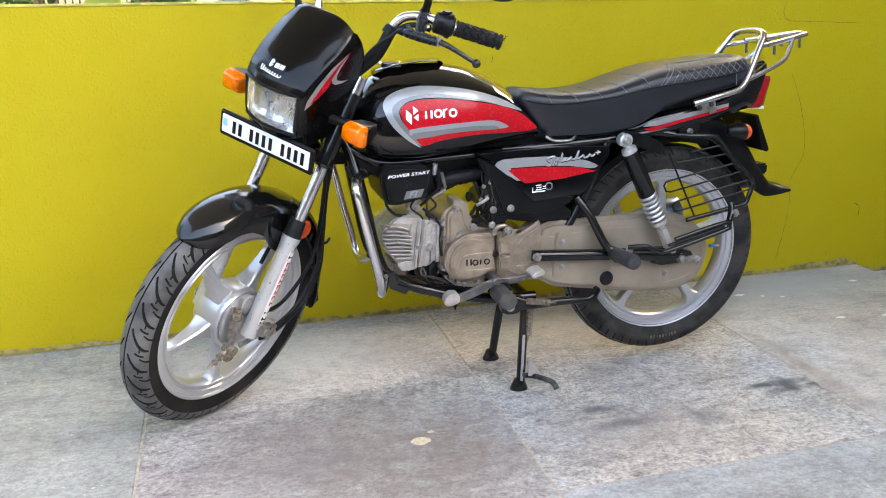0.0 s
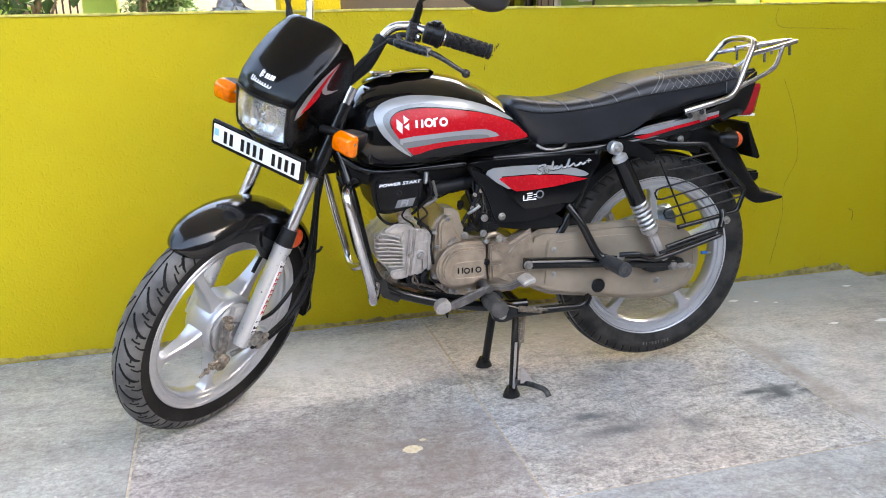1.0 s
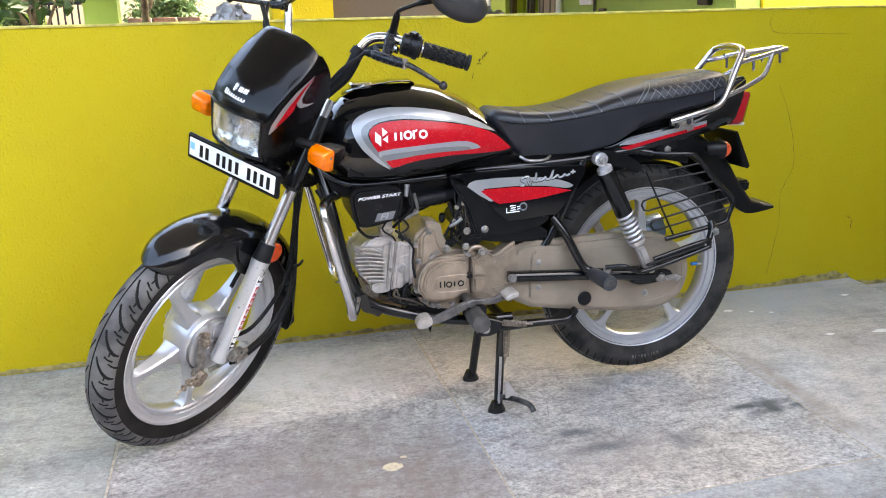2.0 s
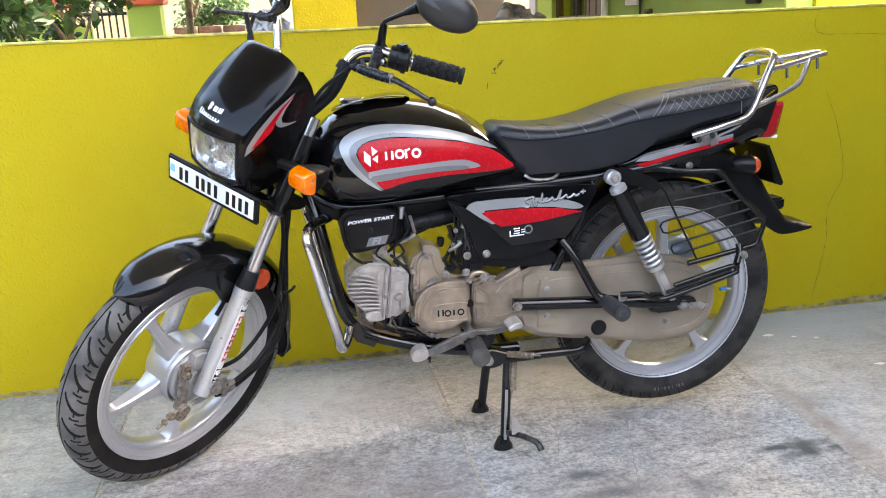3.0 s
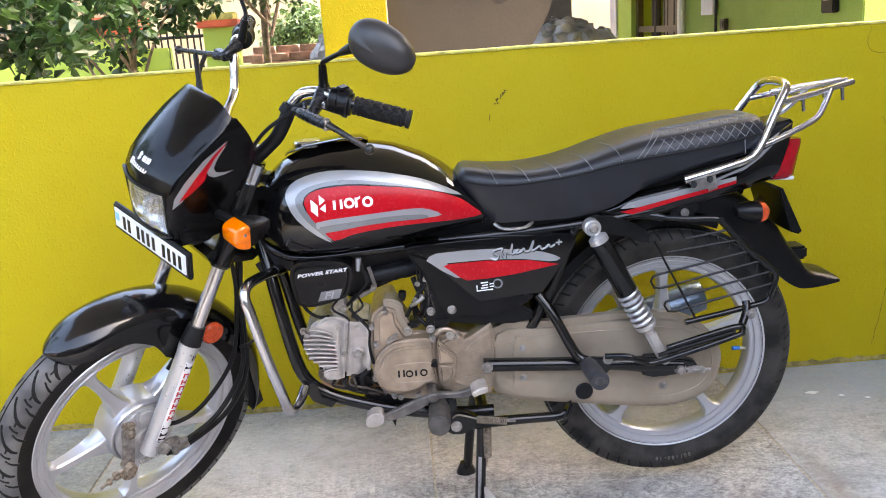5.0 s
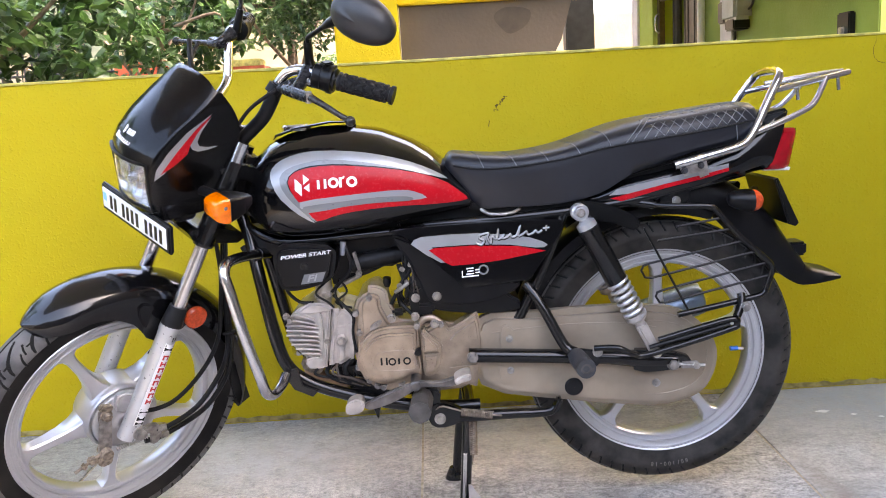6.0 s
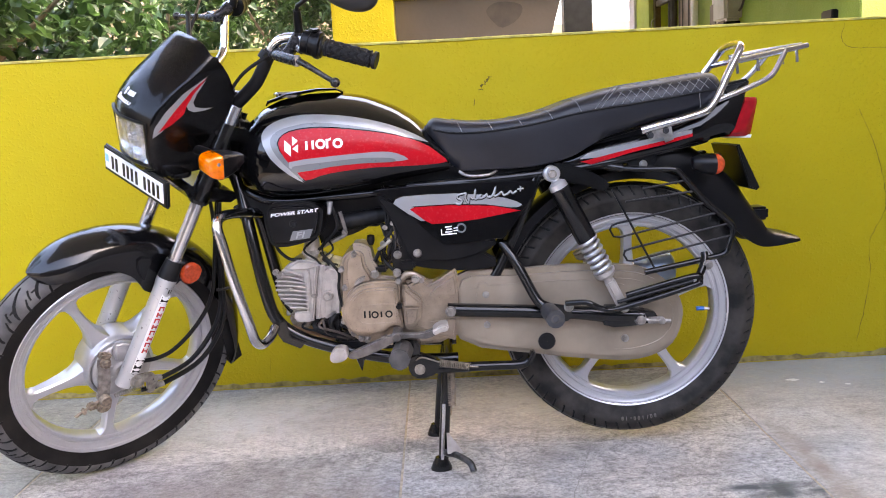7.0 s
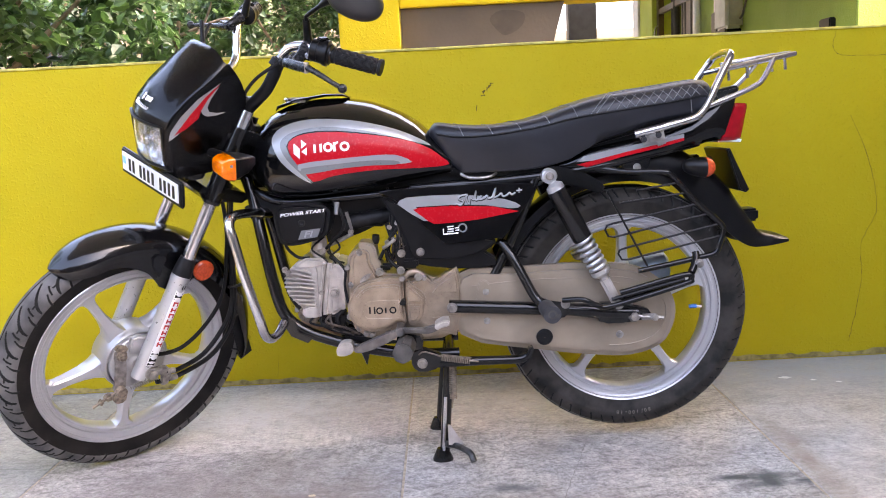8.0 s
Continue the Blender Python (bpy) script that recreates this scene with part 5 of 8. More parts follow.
for s in (1, -1):
    for o, m_, k in (([(0.502, 0.731), (0.520, 0.744), (0.56, 0.753), (0.62, 0.763), (0.70, 0.776), (0.76, 0.786), (0.76, 0.777), (0.70, 0.765), (0.62, 0.750), (0.54, 0.733)], SILVER, 0.0),
                     ([(0.504, 0.725), (0.54, 0.733), (0.62, 0.750), (0.70, 0.765), (0.76, 0.777), (0.76, 0.770), (0.70, 0.756), (0.62, 0.741), (0.528, 0.718)], RED, 0.0004)):
        bm = sheet(o, lambda x, z: on_tail(x, z, k), 0.02, 1)
        bmesh.ops.scale(bm, vec=(1, s, 1), verts=bm.verts)
        part("tail_stripe", bm, m_, tail)
rings = []
for x, zl, zu, w, lean in ((0.876, 0.764, 0.853, 0.084, 0.038), (0.905, 0.763, 0.852, 0.076, 0.026), (0.922, 0.763, 0.850, 0.060, 0.018), (0.931, 0.766, 0.847, 0.038, 0.016)):
    rings.append([(x + lean * (k - 0.5), y * w, zl + k * (zu - zl)) for y, k in ((-0.9, 0), (-1, 0.1), (-1, 0.9), (-0.9, 1), (0.9, 1), (1, 0.9), (1, 0.1), (0.9, 0))])
lamp2 = part("tail_lamp", loft(bmesh.new(), rings), REDLENS, bike, "red tail lamp")
bm = prism(bmesh.new(), [(0.858, 0.760), (0.915, 0.758), (0.917, 0.765), (0.862, 0.768)], -0.062, 0.062, 0.002)
part("lamp_base", bm, WHITE, lamp2)
bm = prism(bmesh.new(), [(0.845, 0.884), (0.905, 0.895), (0.912, 0.888), (0.906, 0.866), (0.86, 0.85)], -0.06, 0.06, 0.006)
part("tail_top", bm, PLASTIC, bike)
line = spline([(0.62, 0, 0.725), (0.70, 0, 0.715), (0.755, 0, 0.690), (0.815, 0, 0.640), (0.875, 0, 0.568), (0.925, 0, 0.520), (0.965, 0, 0.505), (1.035, 0, 0.508)], 6)
rings = []
for i, p in enumerate(line):
    t = (line[min(i + 1, len(line) - 1)] - line[max(i - 1, 0)]).normalized()
    n = Vector((-t.z, 0, t.x))
    k = i / (len(line) - 1)
    w, d = 0.075 - 0.012 * k, float(np.interp(k, (0, 0.5, 0.8, 1), (0.050, 0.062, 0.04, 0.008)))
    sec = [(-w, -d * 0.3), (-w * 1.0, d * 0.4), (-w * 0.86, d * 0.8), (-w * 0.5, d), (0, d * 1.06), (w * 0.5, d), (w * 0.86, d * 0.8), (w, d * 0.4), (w, -d * 0.3), (w * 0.9, -d * 0.3), (0, d * 0.8), (-w * 0.9, -d * 0.3)]
    rings.append([(p.x + n.x * h, y, p.z + n.z * h) for y, h in sec])
rear_guard = part("rear_mudguard", loft(bmesh.new(), rings), PLASTIC, bike, "matt black plastic rear mudguard with upturned tip", None, 45)
bm = prism(bmesh.new(), [(0.870, 0.742), (0.879, 0.745), (0.926, 0.643), (0.919, 0.636), (0.902, 0.642)], -0.090, 0.090, 0.003)
part("rear_plate", bm, PLASTIC, rear_guard, "black rear plate carrier seen from behind")
bm = block(bmesh.new(), (0.950, 0, 0.572), (0.045, 0.06, 0.032), 0.006)
part("plate_mount", bm, PLASTIC, rear_guard)
for s in (-1, 1):
    y = 0.125 * s
    rings = [[(x, y + r * math.cos(a), 0.7065 + h * math.sin(a) - (x - 0.79) * 0.10) for a in np.linspace(0, 2 * math.pi, 21)[:-1]] for x, r, h in ((0.754, 0.006, 0.008), (0.758, 0.014, 0.014), (0.770, 0.021, 0.0195), (0.787, 0.0255, 0.0235), (0.806, 0.027, 0.0250))]
    bm = loft(bmesh.new(), rings)
    tube(bm, [(0.80, y, 0.712), (0.82, y * 0.7, 0.715), (0.84, y * 0.4, 0.718)], 0.010, 8, 2)
    ind = part("rear_indicator", bm, PLASTIC, bike, "rear indicator with orange lens")
    rings = [[(x, y + r * math.cos(a), 0.7047 + h * math.sin(a)) for a in np.linspace(0, 2 * math.pi, 21)[:-1]] for x, r, h in ((0.806, 0.0268, 0.0248), (0.813, 0.0258, 0.0238), (0.820, 0.0225, 0.0208), (0.826, 0.0165, 0.0152), (0.829, 0.006, 0.006))]
    part("lens", loft(bmesh.new(), rings), ORANGE_R, ind, "orange lens")
# inner guard over the rear tyre
rings = []
for a in np.linspace(70, 178, 24):
    c, s = math.cos(radians(a)), math.sin(radians(a))
    sec = [(0.318, -0.062), (0.338, -0.060), (0.346, -0.045), (0.349, 0), (0.346, 0.045), (0.338, 0.060), (0.318, 0.062), (0.318, 0.058), (0.342, 0.04), (0.345, 0), (0.342, -0.04), (0.318, -0.058)]
    rings.append([(RX + r * c, y, RZ + 0.010 + r * s) for r, y in sec])
part("inner_mudguard", loft(bmesh.new(), rings), PLASTIC, bike)

# grab rail and carrier
rail = [(0.638, -0.131, 0.790), (0.72, -0.129, 0.808), (0.780, -0.122, 0.822), (0.804, -0.116, 0.838), (0.824, -0.107, 0.866), (0.856, -0.090, 0.920), (0.882, -0.074, 0.960), (0.890, -0.056, 0.972), (0.893, -0.030, 0.976)]
bm = tube(bmesh.new(), rail + [(0.894, 0.0, 0.977)] + flip(rail[::-1]), 0.0095, 14, 6)
carrier = part("grab_rail", bm, CHROME, bike, "chromed grab rail with luggage rack")
for s in (-1, 1):
    bm = tube(bmesh.new(), [(0.868, 0.080 * s, 0.934), (0.96, 0.060 * s, 0.949), (1.056, 0.032 * s, 0.965)], 0.0068, 12, 4)
    part("rack_rail", bm, CHROME, carrier)
    bm = tube(bmesh.new(), [(0.812, 0.112 * s, 0.846), (0.88, 0.100 * s, 0.868), (0.938, 0.086 * s, 0.890), (0.960, 0.078 * s, 0.905), (0.980, 0.064 * s, 0.930), (0.996, 0.052 * s, 0.954)], 0.0068, 12, 5)
    part("rack_brace", bm, CHROME, carrier)
    for x, y, z in ((0.926, 0.066, 0.943), (1.027, 0.041, 0.959)):
        part("rack_peg", tube(bmesh.new(), [(x, y * s, z), (x + 0.003, y * s, z - 0.032)], 0.0040, 8, 1), CHROME, carrier)
    part("rack_bar", tube(bmesh.new(), [(0.893, 0.028 * s, 0.950), (0.97, 0.022 * s, 0.960), (1.052, 0.012 * s, 0.969)], 0.0055, 10, 3), CHROME, carrier)
    bm = prism(bmesh.new(), [(0.646, 0.790), (0.706, 0.804), (0.713, 0.766), (0.694, 0.760), (0.690, 0.773), (0.660, 0.765)], 0.1285 * s - 0.002, 0.1285 * s + 0.002, 0.001)
    pl = part("rail_bracket", bm, STEEL, carrier, "bare steel bracket")
    bm = hexbolt(hexbolt(bmesh.new(), 0.660, 0.128 * s - 0.003, 0.778, 0.0055), 0.695, 0.128 * s - 0.003, 0.787, 0.0055)
    tagged(part("bolt", bm, IRON, pl), kind="stuff")
part("rack_end", tube(bmesh.new(), [(1.055, -0.033, 0.965), (1.060, 0, 0.967), (1.055, 0.033, 0.965)], 0.0062, 10, 3), CHROME, carrier)
part("rack_cross", tube(bmesh.new(), [(0.93, -0.066, 0.944), (0.93, 0.066, 0.944)], 0.005, 8, 1), CHROME, carrier)

# side panels and frame
for s in (-1, 1):
    bm = prism(bmesh.new(), smooth2([(0.022, 0.682), (0.07, 0.689), (0.20, 0.692), (0.380, 0.689), (0.394, 0.682), (0.396, 0.664), (0.362, 0.616), (0.323, 0.563), (0.295, 0.5585), (0.195, 0.5505), (0.170, 0.558), (0.115, 0.612), (0.060, 0.666)], 3), 0.085 * s, 0.124 * s, 0.008, 3)
    panel = part("side_panel", bm, BLACK, bike, "gloss black side panel with silver and red flash", None, 45)
    bm = prism(bmesh.new(), smooth2([(0.028, 0.672), (0.060, 0.612), (0.080, 0.562), (0.092, 0.528), (0.108, 0.514), (0.150, 0.510), (0.205, 0.509), (0.272, 0.526), (0.300, 0.556), (0.200, 0.575), (0.10, 0.64)], 3), 0.080 * s, 0.116 * s, 0.006, 3)
    part("panel_skirt", bm, PLASTIC, panel, "satin black lower skirt")
    k = -s

    def flank(out):
        return lambda x, z: Vector((x, s * (0.1242 + out), z))

    part("panel_flash", sheet([(0.068, 0.653), (0.074, 0.662), (0.090, 0.668), (0.150, 0.670), (0.213, 0.669), (0.280, 0.662), (0.325, 0.653), (0.352, 0.643), (0.364, 0.635), (0.355, 0.630), (0.337, 0.630), (0.281, 0.640), (0.200, 0.645), (0.112, 0.644), (0.146, 0.609), (0.130, 0.609), (0.100, 0.628)], flank(0.0006), 0.03, 1), SILVER, panel)
    part("panel_flash", sheet([(0.105, 0.638), (0.118, 0.642), (0.200, 0.643), (0.298, 0.636), (0.360, 0.622), (0.320, 0.616), (0.262, 0.607), (0.200, 0.602), (0.154, 0.601), (0.140, 0.609)], flank(0.0012), 0.03, 1), RED, panel)
    swirl = [(0.208, 0.648), (0.220, 0.644), (0.226, 0.652), (0.216, 0.658), (0.218, 0.665), (0.236, 0.668), (0.233, 0.660), (0.240, 0.645), (0.243, 0.660), (0.252, 0.655), (0.258, 0.676), (0.255, 0.655), (0.264, 0.657), (0.270, 0.664), (0.266, 0.655), (0.277, 0.658), (0.283, 0.664), (0.286, 0.657), (0.296, 0.660), (0.305, 0.680), (0.300, 0.659), (0.310, 0.662), (0.318, 0.667), (0.322, 0.660), (0.332, 0.663), (0.338, 0.668), (0.343, 0.663), (0.352, 0.668)]
    part("scroll_shade", tube(bmesh.new(), [(x + 0.0008, s * 0.1246, z - 0.0012) for x, z in swirl], 0.0034, 6, 4), PLASTIC, panel, "black edge behind the scroll")
    badge = part("panel_badge", tube(bmesh.new(), [(x, s * 0.1268, z) for x, z in swirl], 0.0023, 6, 4), SILVER, panel, "raised silver scroll")
    part("scroll_end", tube(bmesh.new(), [(0.354, s * 0.1268, 0.6715), (0.368, s * 0.1268, 0.6725)], 0.0019, 6, 1), SILVER, badge)
    part("scroll_end", tube(bmesh.new(), [(0.3605, s * 0.1268, 0.666), (0.3615, s * 0.1268, 0.678)], 0.0019, 6, 1), SILVER, badge)
    bm = bmesh.new()
    for o in ([(0.174, 0.588), (0.1765, 0.588), (0.1765, 0.5765), (0.211, 0.578), (0.211, 0.575), (0.174, 0.5735)], [(0.184, 0.594), (0.2, 0.595), (0.2, 0.592), (0.184, 0.591)], [(0.186, 0.588), (0.2, 0.589), (0.2, 0.586), (0.186, 0.585)], [(0.184, 0.582), (0.2, 0.583), (0.2, 0.580), (0.184, 0.579)], [(0.2035, 0.590), (0.213, 0.591), (0.213, 0.5885), (0.2035, 0.5875)], [(0.2035, 0.584), (0.213, 0.585), (0.213, 0.5825), (0.2035, 0.5815)]):
        merge(bm, sheet(o, flank(0.0012), 0.03, 1))
    tagged(part("panel_mark", bm, WHITE, panel), kind="stuff")
    bm = lathe(bmesh.new(), [(0.0075, 0.1252 * s), (0.0115, 0.1254 * s)], 0.2215, 0.5885, 24)
    part("panel_ring", bm, GREY, panel)
bm = bmesh.new()
disc(bm, 0.117, 0.533, 0.0105, -0.119, -0.110, 20, 0.002)
hexbolt(bm, 0.117, -0.120, 0.533, 0.0062, 0.006)
part("panel_bolt", bm, STEEL, bike)
bm = prism(bmesh.new(), smooth2([(0.085, 0.56), (0.13, 0.54), (0.27, 0.53), (0.30, 0.49), (0.20, 0.485), (0.09, 0.505), (0.06, 0.53)], 2), -0.105, 0.105, 0.006)
part("battery_case", bm, PLASTIC, bike)
part("neck_cover", block(bmesh.new(), (-0.315, 0, 0.800), (0.10, 0.10, 0.15), 0.02, None, 3), PLASTIC, bike)
# Three added black fillers that keep the gaps below the tank dark.
part("under_tank_plate", prism(bmesh.new(), [(0.0, 0.690), (0.05, 0.725), (0.25, 0.722), (0.26, 0.690)], -0.06, 0.06, 0.004), PLASTIC, bike)
part("cable_tray", prism(bmesh.new(), smooth2([(-0.09, 0.655), (0.05, 0.665), (0.06, 0.62), (0.02, 0.59), (-0.05, 0.60), (-0.09, 0.62)], 2), -0.035, 0.035, 0.006), PLASTIC, bike)
part("under_tank_plate", prism(bmesh.new(), [(-0.275, 0.650), (-0.25, 0.715), (0.04, 0.700), (0.05, 0.650), (-0.06, 0.645)], -0.048, 0.048, 0.004), PLASTIC, bike)


def pipe(name, pts, r, material=FRAME, label="", seg=12, steps=6, mirrored=False):
    ob = part(name, tube(bmesh.new(), pts, r, seg, steps), material, bike, label)
    if mirrored:
        part(name, tube(bmesh.new(), flip(pts), r, seg, steps), material, bike, label)
    return ob


pipe("down_tube", [(-0.325, -0.012, 0.76), (-0.295, -0.045, 0.68), (-0.275, -0.070, 0.585), (-0.250, -0.082, 0.450), (-0.228, -0.085, 0.385), (-0.185, -0.085, 0.346), (-0.12, -0.085, 0.318), (-0.02, -0.088, 0.290), (0.09, -0.09, 0.272), (0.20, -0.09, 0.268)], 0.0145, mirrored=True, label="black frame cradle tube")
pipe("backbone", [(-0.34, 0, 0.80), (-0.20, 0, 0.745), (0.05, 0, 0.700), (0.22, 0, 0.64)], 0.028)
pipe("tank_rail", [(-0.300, -0.04, 0.705), (-0.22, -0.065, 0.668), (-0.05, -0.07, 0.672), (0.12, -0.07, 0.680), (0.35, -0.085, 0.69)], 0.010, mirrored=True)
pipe("seat_rail", [(0.10, -0.085, 0.685), (0.40, -0.095, 0.700), (0.60, -0.10, 0.725), (0.80, -0.09, 0.765)], 0.012, mirrored=True)
pipe("rear_stay", [(0.405, -0.095, 0.70), (0.36, -0.092, 0.59), (0.30, -0.088, 0.47), (0.25, -0.085, 0.40)], 0.012, mirrored=True)
bm = bmesh.new()
prism(bm, smooth2([(-0.30, 0.70), (-0.24, 0.69), (-0.18, 0.665), (-0.16, 0.625), (-0.23, 0.63), (-0.28, 0.655)], 2), -0.055, 0.055, 0.006)
part("horn_bracket", bm, PLASTIC, bike)
for y in (-0.105, 0.098):
    bm = prism(bmesh.new(), [(-0.238, 0.375), (-0.205, 0.385), (-0.195, 0.345), (-0.16, 0.330), (-0.175, 0.316), (-0.215, 0.335)], y, y + 0.007, 0.002)
    part("guard_bracket", bm, FRAME, bike)
guard = [(-0.262, -0.045, 0.640), (-0.290, -0.130, 0.650), (-0.310, -0.195, 0.650), (-0.314, -0.220, 0.632), (-0.305, -0.224, 0.592), (-0.286, -0.222, 0.500), (-0.264, -0.212, 0.405), (-0.258, -0.195, 0.364), (-0.250, -0.162, 0.348), (-0.238, -0.128, 0.356), (-0.230, -0.104, 0.372)]
gu = pipe("crash_guard", guard, 0.0115, CHROME, "chromed engine crash guard", 14)
pipe("crash_guard", flip(guard), 0.0115, CHROME, "chromed engine crash guard", 14)
part("guard_clamp", tube(bmesh.new(), [(-0.258, -0.036, 0.639), (-0.272, -0.076, 0.644)], 0.0128, 12, 1), FRAME, gu)

# engine
def head_fins():
    bm = prism(bmesh.new(), smooth2([(-0.215, 0.496), (-0.175, 0.524), (-0.116, 0.514), (-0.118, 0.47), (-0.139, 0.378), (-0.182, 0.380), (-0.190, 0.399), (-0.222, 0.434), (-0.226, 0.470)], 2), -0.074, 0.074, 0.010, 3)
    head = part("cylinder_head", bm, CAST, bike, "cast aluminium cylinder head with fins")
    for k in range(9):
        z = 0.409 + 0.0098 * k
        x0 = float(np.interp(k, (0, 1, 2, 4, 6, 7, 8), (-0.195, -0.207, -0.216, -0.2255, -0.2245, -0.219, -0.209)))
        x1 = -0.149 - (0.010 if k > 6 else 0.0)
        bow = 0.004 + 0.0012 * k
        pts = [(x0 + (x1 - x0) * t / 6, z + bow * (1 - (t / 6) ** 2)) for t in range(7)]
        bm = prism(bmesh.new(), [(x, zz - 0.0019) for x, zz in pts] + [(x, zz + 0.0019) for x, zz in pts[::-1]], -0.0885, 0.0885, 0.0011, 1)
        part("fin", bm, CAST, head)
    part("fin_end", prism(bmesh.new(), smooth2([(-0.152, 0.492), (-0.143, 0.494), (-0.146, 0.404), (-0.155, 0.402)], 2), -0.0865, 0.0865, 0.003), CAST, head)
    part("fin_pin", disc(bmesh.new(), -0.190, 0.458, 0.0035, -0.094, -0.08, 10), CAST, head)
    for x0, x1, t in ((-0.142, -0.132, 0.092), (-0.128, -0.116, 0.086)):
        part("head_rib", prism(bmesh.new(), [(x0 + 0.012, 0.512), (x1 + 0.012, 0.511), (x1 - 0.008, 0.382), (x0 - 0.008, 0.381)], -t, t, 0.004, 3), CAST, head)
    part("head_lug", prism(bmesh.new(), smooth2([(-0.185, 0.398), (-0.150, 0.402), (-0.140, 0.378), (-0.180, 0.376)], 2), -0.086, 0.086, 0.004), CAST, head)
    part("head_top", prism(bmesh.new(), smooth2([(-0.196, 0.508), (-0.170, 0.526), (-0.124, 0.520), (-0.124, 0.502), (-0.180, 0.498)], 2), -0.082, 0.082, 0.006, 3), CAST, head)
    for x, z in ((-0.214, 0.492), (-0.222, 0.500), (-0.135, 0.440)):
        part("head_bolt", hexbolt(bmesh.new(), x, -0.084, z, 0.006, 0.012), DULL, head)
    return head


head = head_fins()
bm = prism(bmesh.new(), smooth2([(-0.122, 0.496), (-0.076, 0.502), (-0.068, 0.445), (-0.080, 0.394), (-0.136, 0.384)], 2), -0.080, 0.080, 0.008, 3)
barrel = part("cylinder_barrel", bm, CAST, bike, "cast aluminium cylinder barrel")
for k, (x, t) in enumerate(((-0.110, 0.086), (-0.092, 0.083), (-0.076, 0.092))):
    part("barrel_rib", prism(bmesh.new(), [(x - 0.004, 0.496), (x + 0.004, 0.497), (x - 0.002, 0.395), (x - 0.010, 0.393)], -t, t, 0.003, 2), CAST, barrel)
part("barrel_web", prism(bmesh.new(), [(-0.112, 0.470), (-0.078, 0.476), (-0.078, 0.470), (-0.112, 0.463)], -0.084, -0.07, 0.0015), CAST, barrel)
part("barrel_boss", disc(bmesh.new(), -0.103, 0.438, 0.013, -0.090, -0.07, 20, 0.003), CAST, barrel)
part("barrel_bolt", hexbolt(bmesh.new(), -0.103, -0.091, 0.438, 0.0075, 0.008), STEEL, barrel)
part("exhaust_port", prism(bmesh.new(), smooth2([(-0.200, 0.390), (-0.160, 0.385), (-0.155, 0.360), (-0.172, 0.352), (-0.200, 0.366)], 2), -0.055, 0.055, 0.004), RUST, head)
bm = prism(bmesh.new(), smooth2([(-0.07, 0.492), (-0.062, 0.528), (-0.030, 0.546), (-0.012, 0.536), (0.014, 0.482), (0.10, 0.474), (0.14, 0.464), (0.20, 0.44), (0.20, 0.325), (0.10, 0.305), (-0.03, 0.318), (-0.07, 0.37), (-0.074, 0.43)], 2), -0.088, 0.09, 0.008, 3)
crank = part("crankcase", bm, TAN, bike, "bronze painted crankcase")
part("chain_cover", prism(bmesh.new(), smooth2([(-0.056, 0.466), (-0.054, 0.515), (-0.048, 0.532), (-0.030, 0.543), (-0.012, 0.536), (-0.008, 0.510), (0.004, 0.484), (0.014, 0.455), (-0.052, 0.446)], 3), -0.106, -0.080, 0.007, 3), TAN, crank)
part("chain_cover_back", prism(bmesh.new(), smooth2([(-0.036, 0.550), (-0.022, 0.560), (0.004, 0.548), (0.010, 0.520), (0.028, 0.476), (-0.010, 0.470)], 3), -0.088, -0.02, 0.005, 2), CASE, crank)
bm = prism(bmesh.new(), smooth2([(-0.069, 0.398), (-0.060, 0.432), (-0.038, 0.458), (-0.008, 0.470), (0.034, 0.472), (0.064, 0.469), (0.071, 0.454), (0.070, 0.400), (0.074, 0.359), (0.052, 0.360), (0.026, 0.341), (-0.018, 0.341), (-0.048, 0.354), (-0.064, 0.375)], 3), -0.122, -0.080, 0.006, 3)
cover = part("crank_cover", bm, TAN, crank, "bronze crank cover with a raised badge")
face = part("cover_face", prism(bmesh.new(), smooth2([(-0.056, 0.398), (-0.050, 0.424), (-0.032, 0.446), (-0.006, 0.457), (0.034, 0.458), (0.058, 0.456), (0.0625, 0.446), (0.062, 0.402), (0.064, 0.372), (0.048, 0.370), (0.024, 0.354), (-0.016, 0.353), (-0.040, 0.364), (-0.052, 0.380)], 3), -0.136, -0.118, 0.0125, 4), TAN, cover)
bm = prism(bmesh.new(), smooth2([(0.0785, 0.460), (0.100, 0.446), (0.121, 0.428), (0.122, 0.400), (0.116, 0.374), (0.100, 0.355), (0.080, 0.356), (0.077, 0.40)], 3), -0.122, -0.080, 0.006, 3)
sprocket = part("sprocket_cover", bm, TAN, crank)
part("sprocket_face", prism(bmesh.new(), [(0.0795, 0.452), (0.086, 0.450), (0.113, 0.424), (0.114, 0.410), (0.0795, 0.412)], -0.132, -0.118, 0.005, 3), TAN, sprocket)
part("sprocket_face", prism(bmesh.new(), [(0.0795, 0.407), (0.114, 0.406), (0.110, 0.378), (0.098, 0.363), (0.081, 0.363)], -0.131, -0.118, 0.005, 3), TAN, sprocket)
bm = prism(bmesh.new(), [(0.080, 0.452), (0.108, 0.466), (0.128, 0.469), (0.140, 0.458), (0.155, 0.463), (0.203, 0.491), (0.2085, 0.470), (0.2125, 0.423), (0.2095, 0.380), (0.195, 0.318), (0.152, 0.332), (0.109, 0.352), (0.08, 0.36)], -0.112, -0.06, 0.006, 3)
rear = part("rear_cover", bm, TAN, crank)
part("cover_web", prism(bmesh.new(), [(0.128, 0.425), (0.150, 0.452), (0.200, 0.480), (0.204, 0.462), (0.207, 0.425)], -0.117, -0.10, 0.006, 3), TAN, rear)
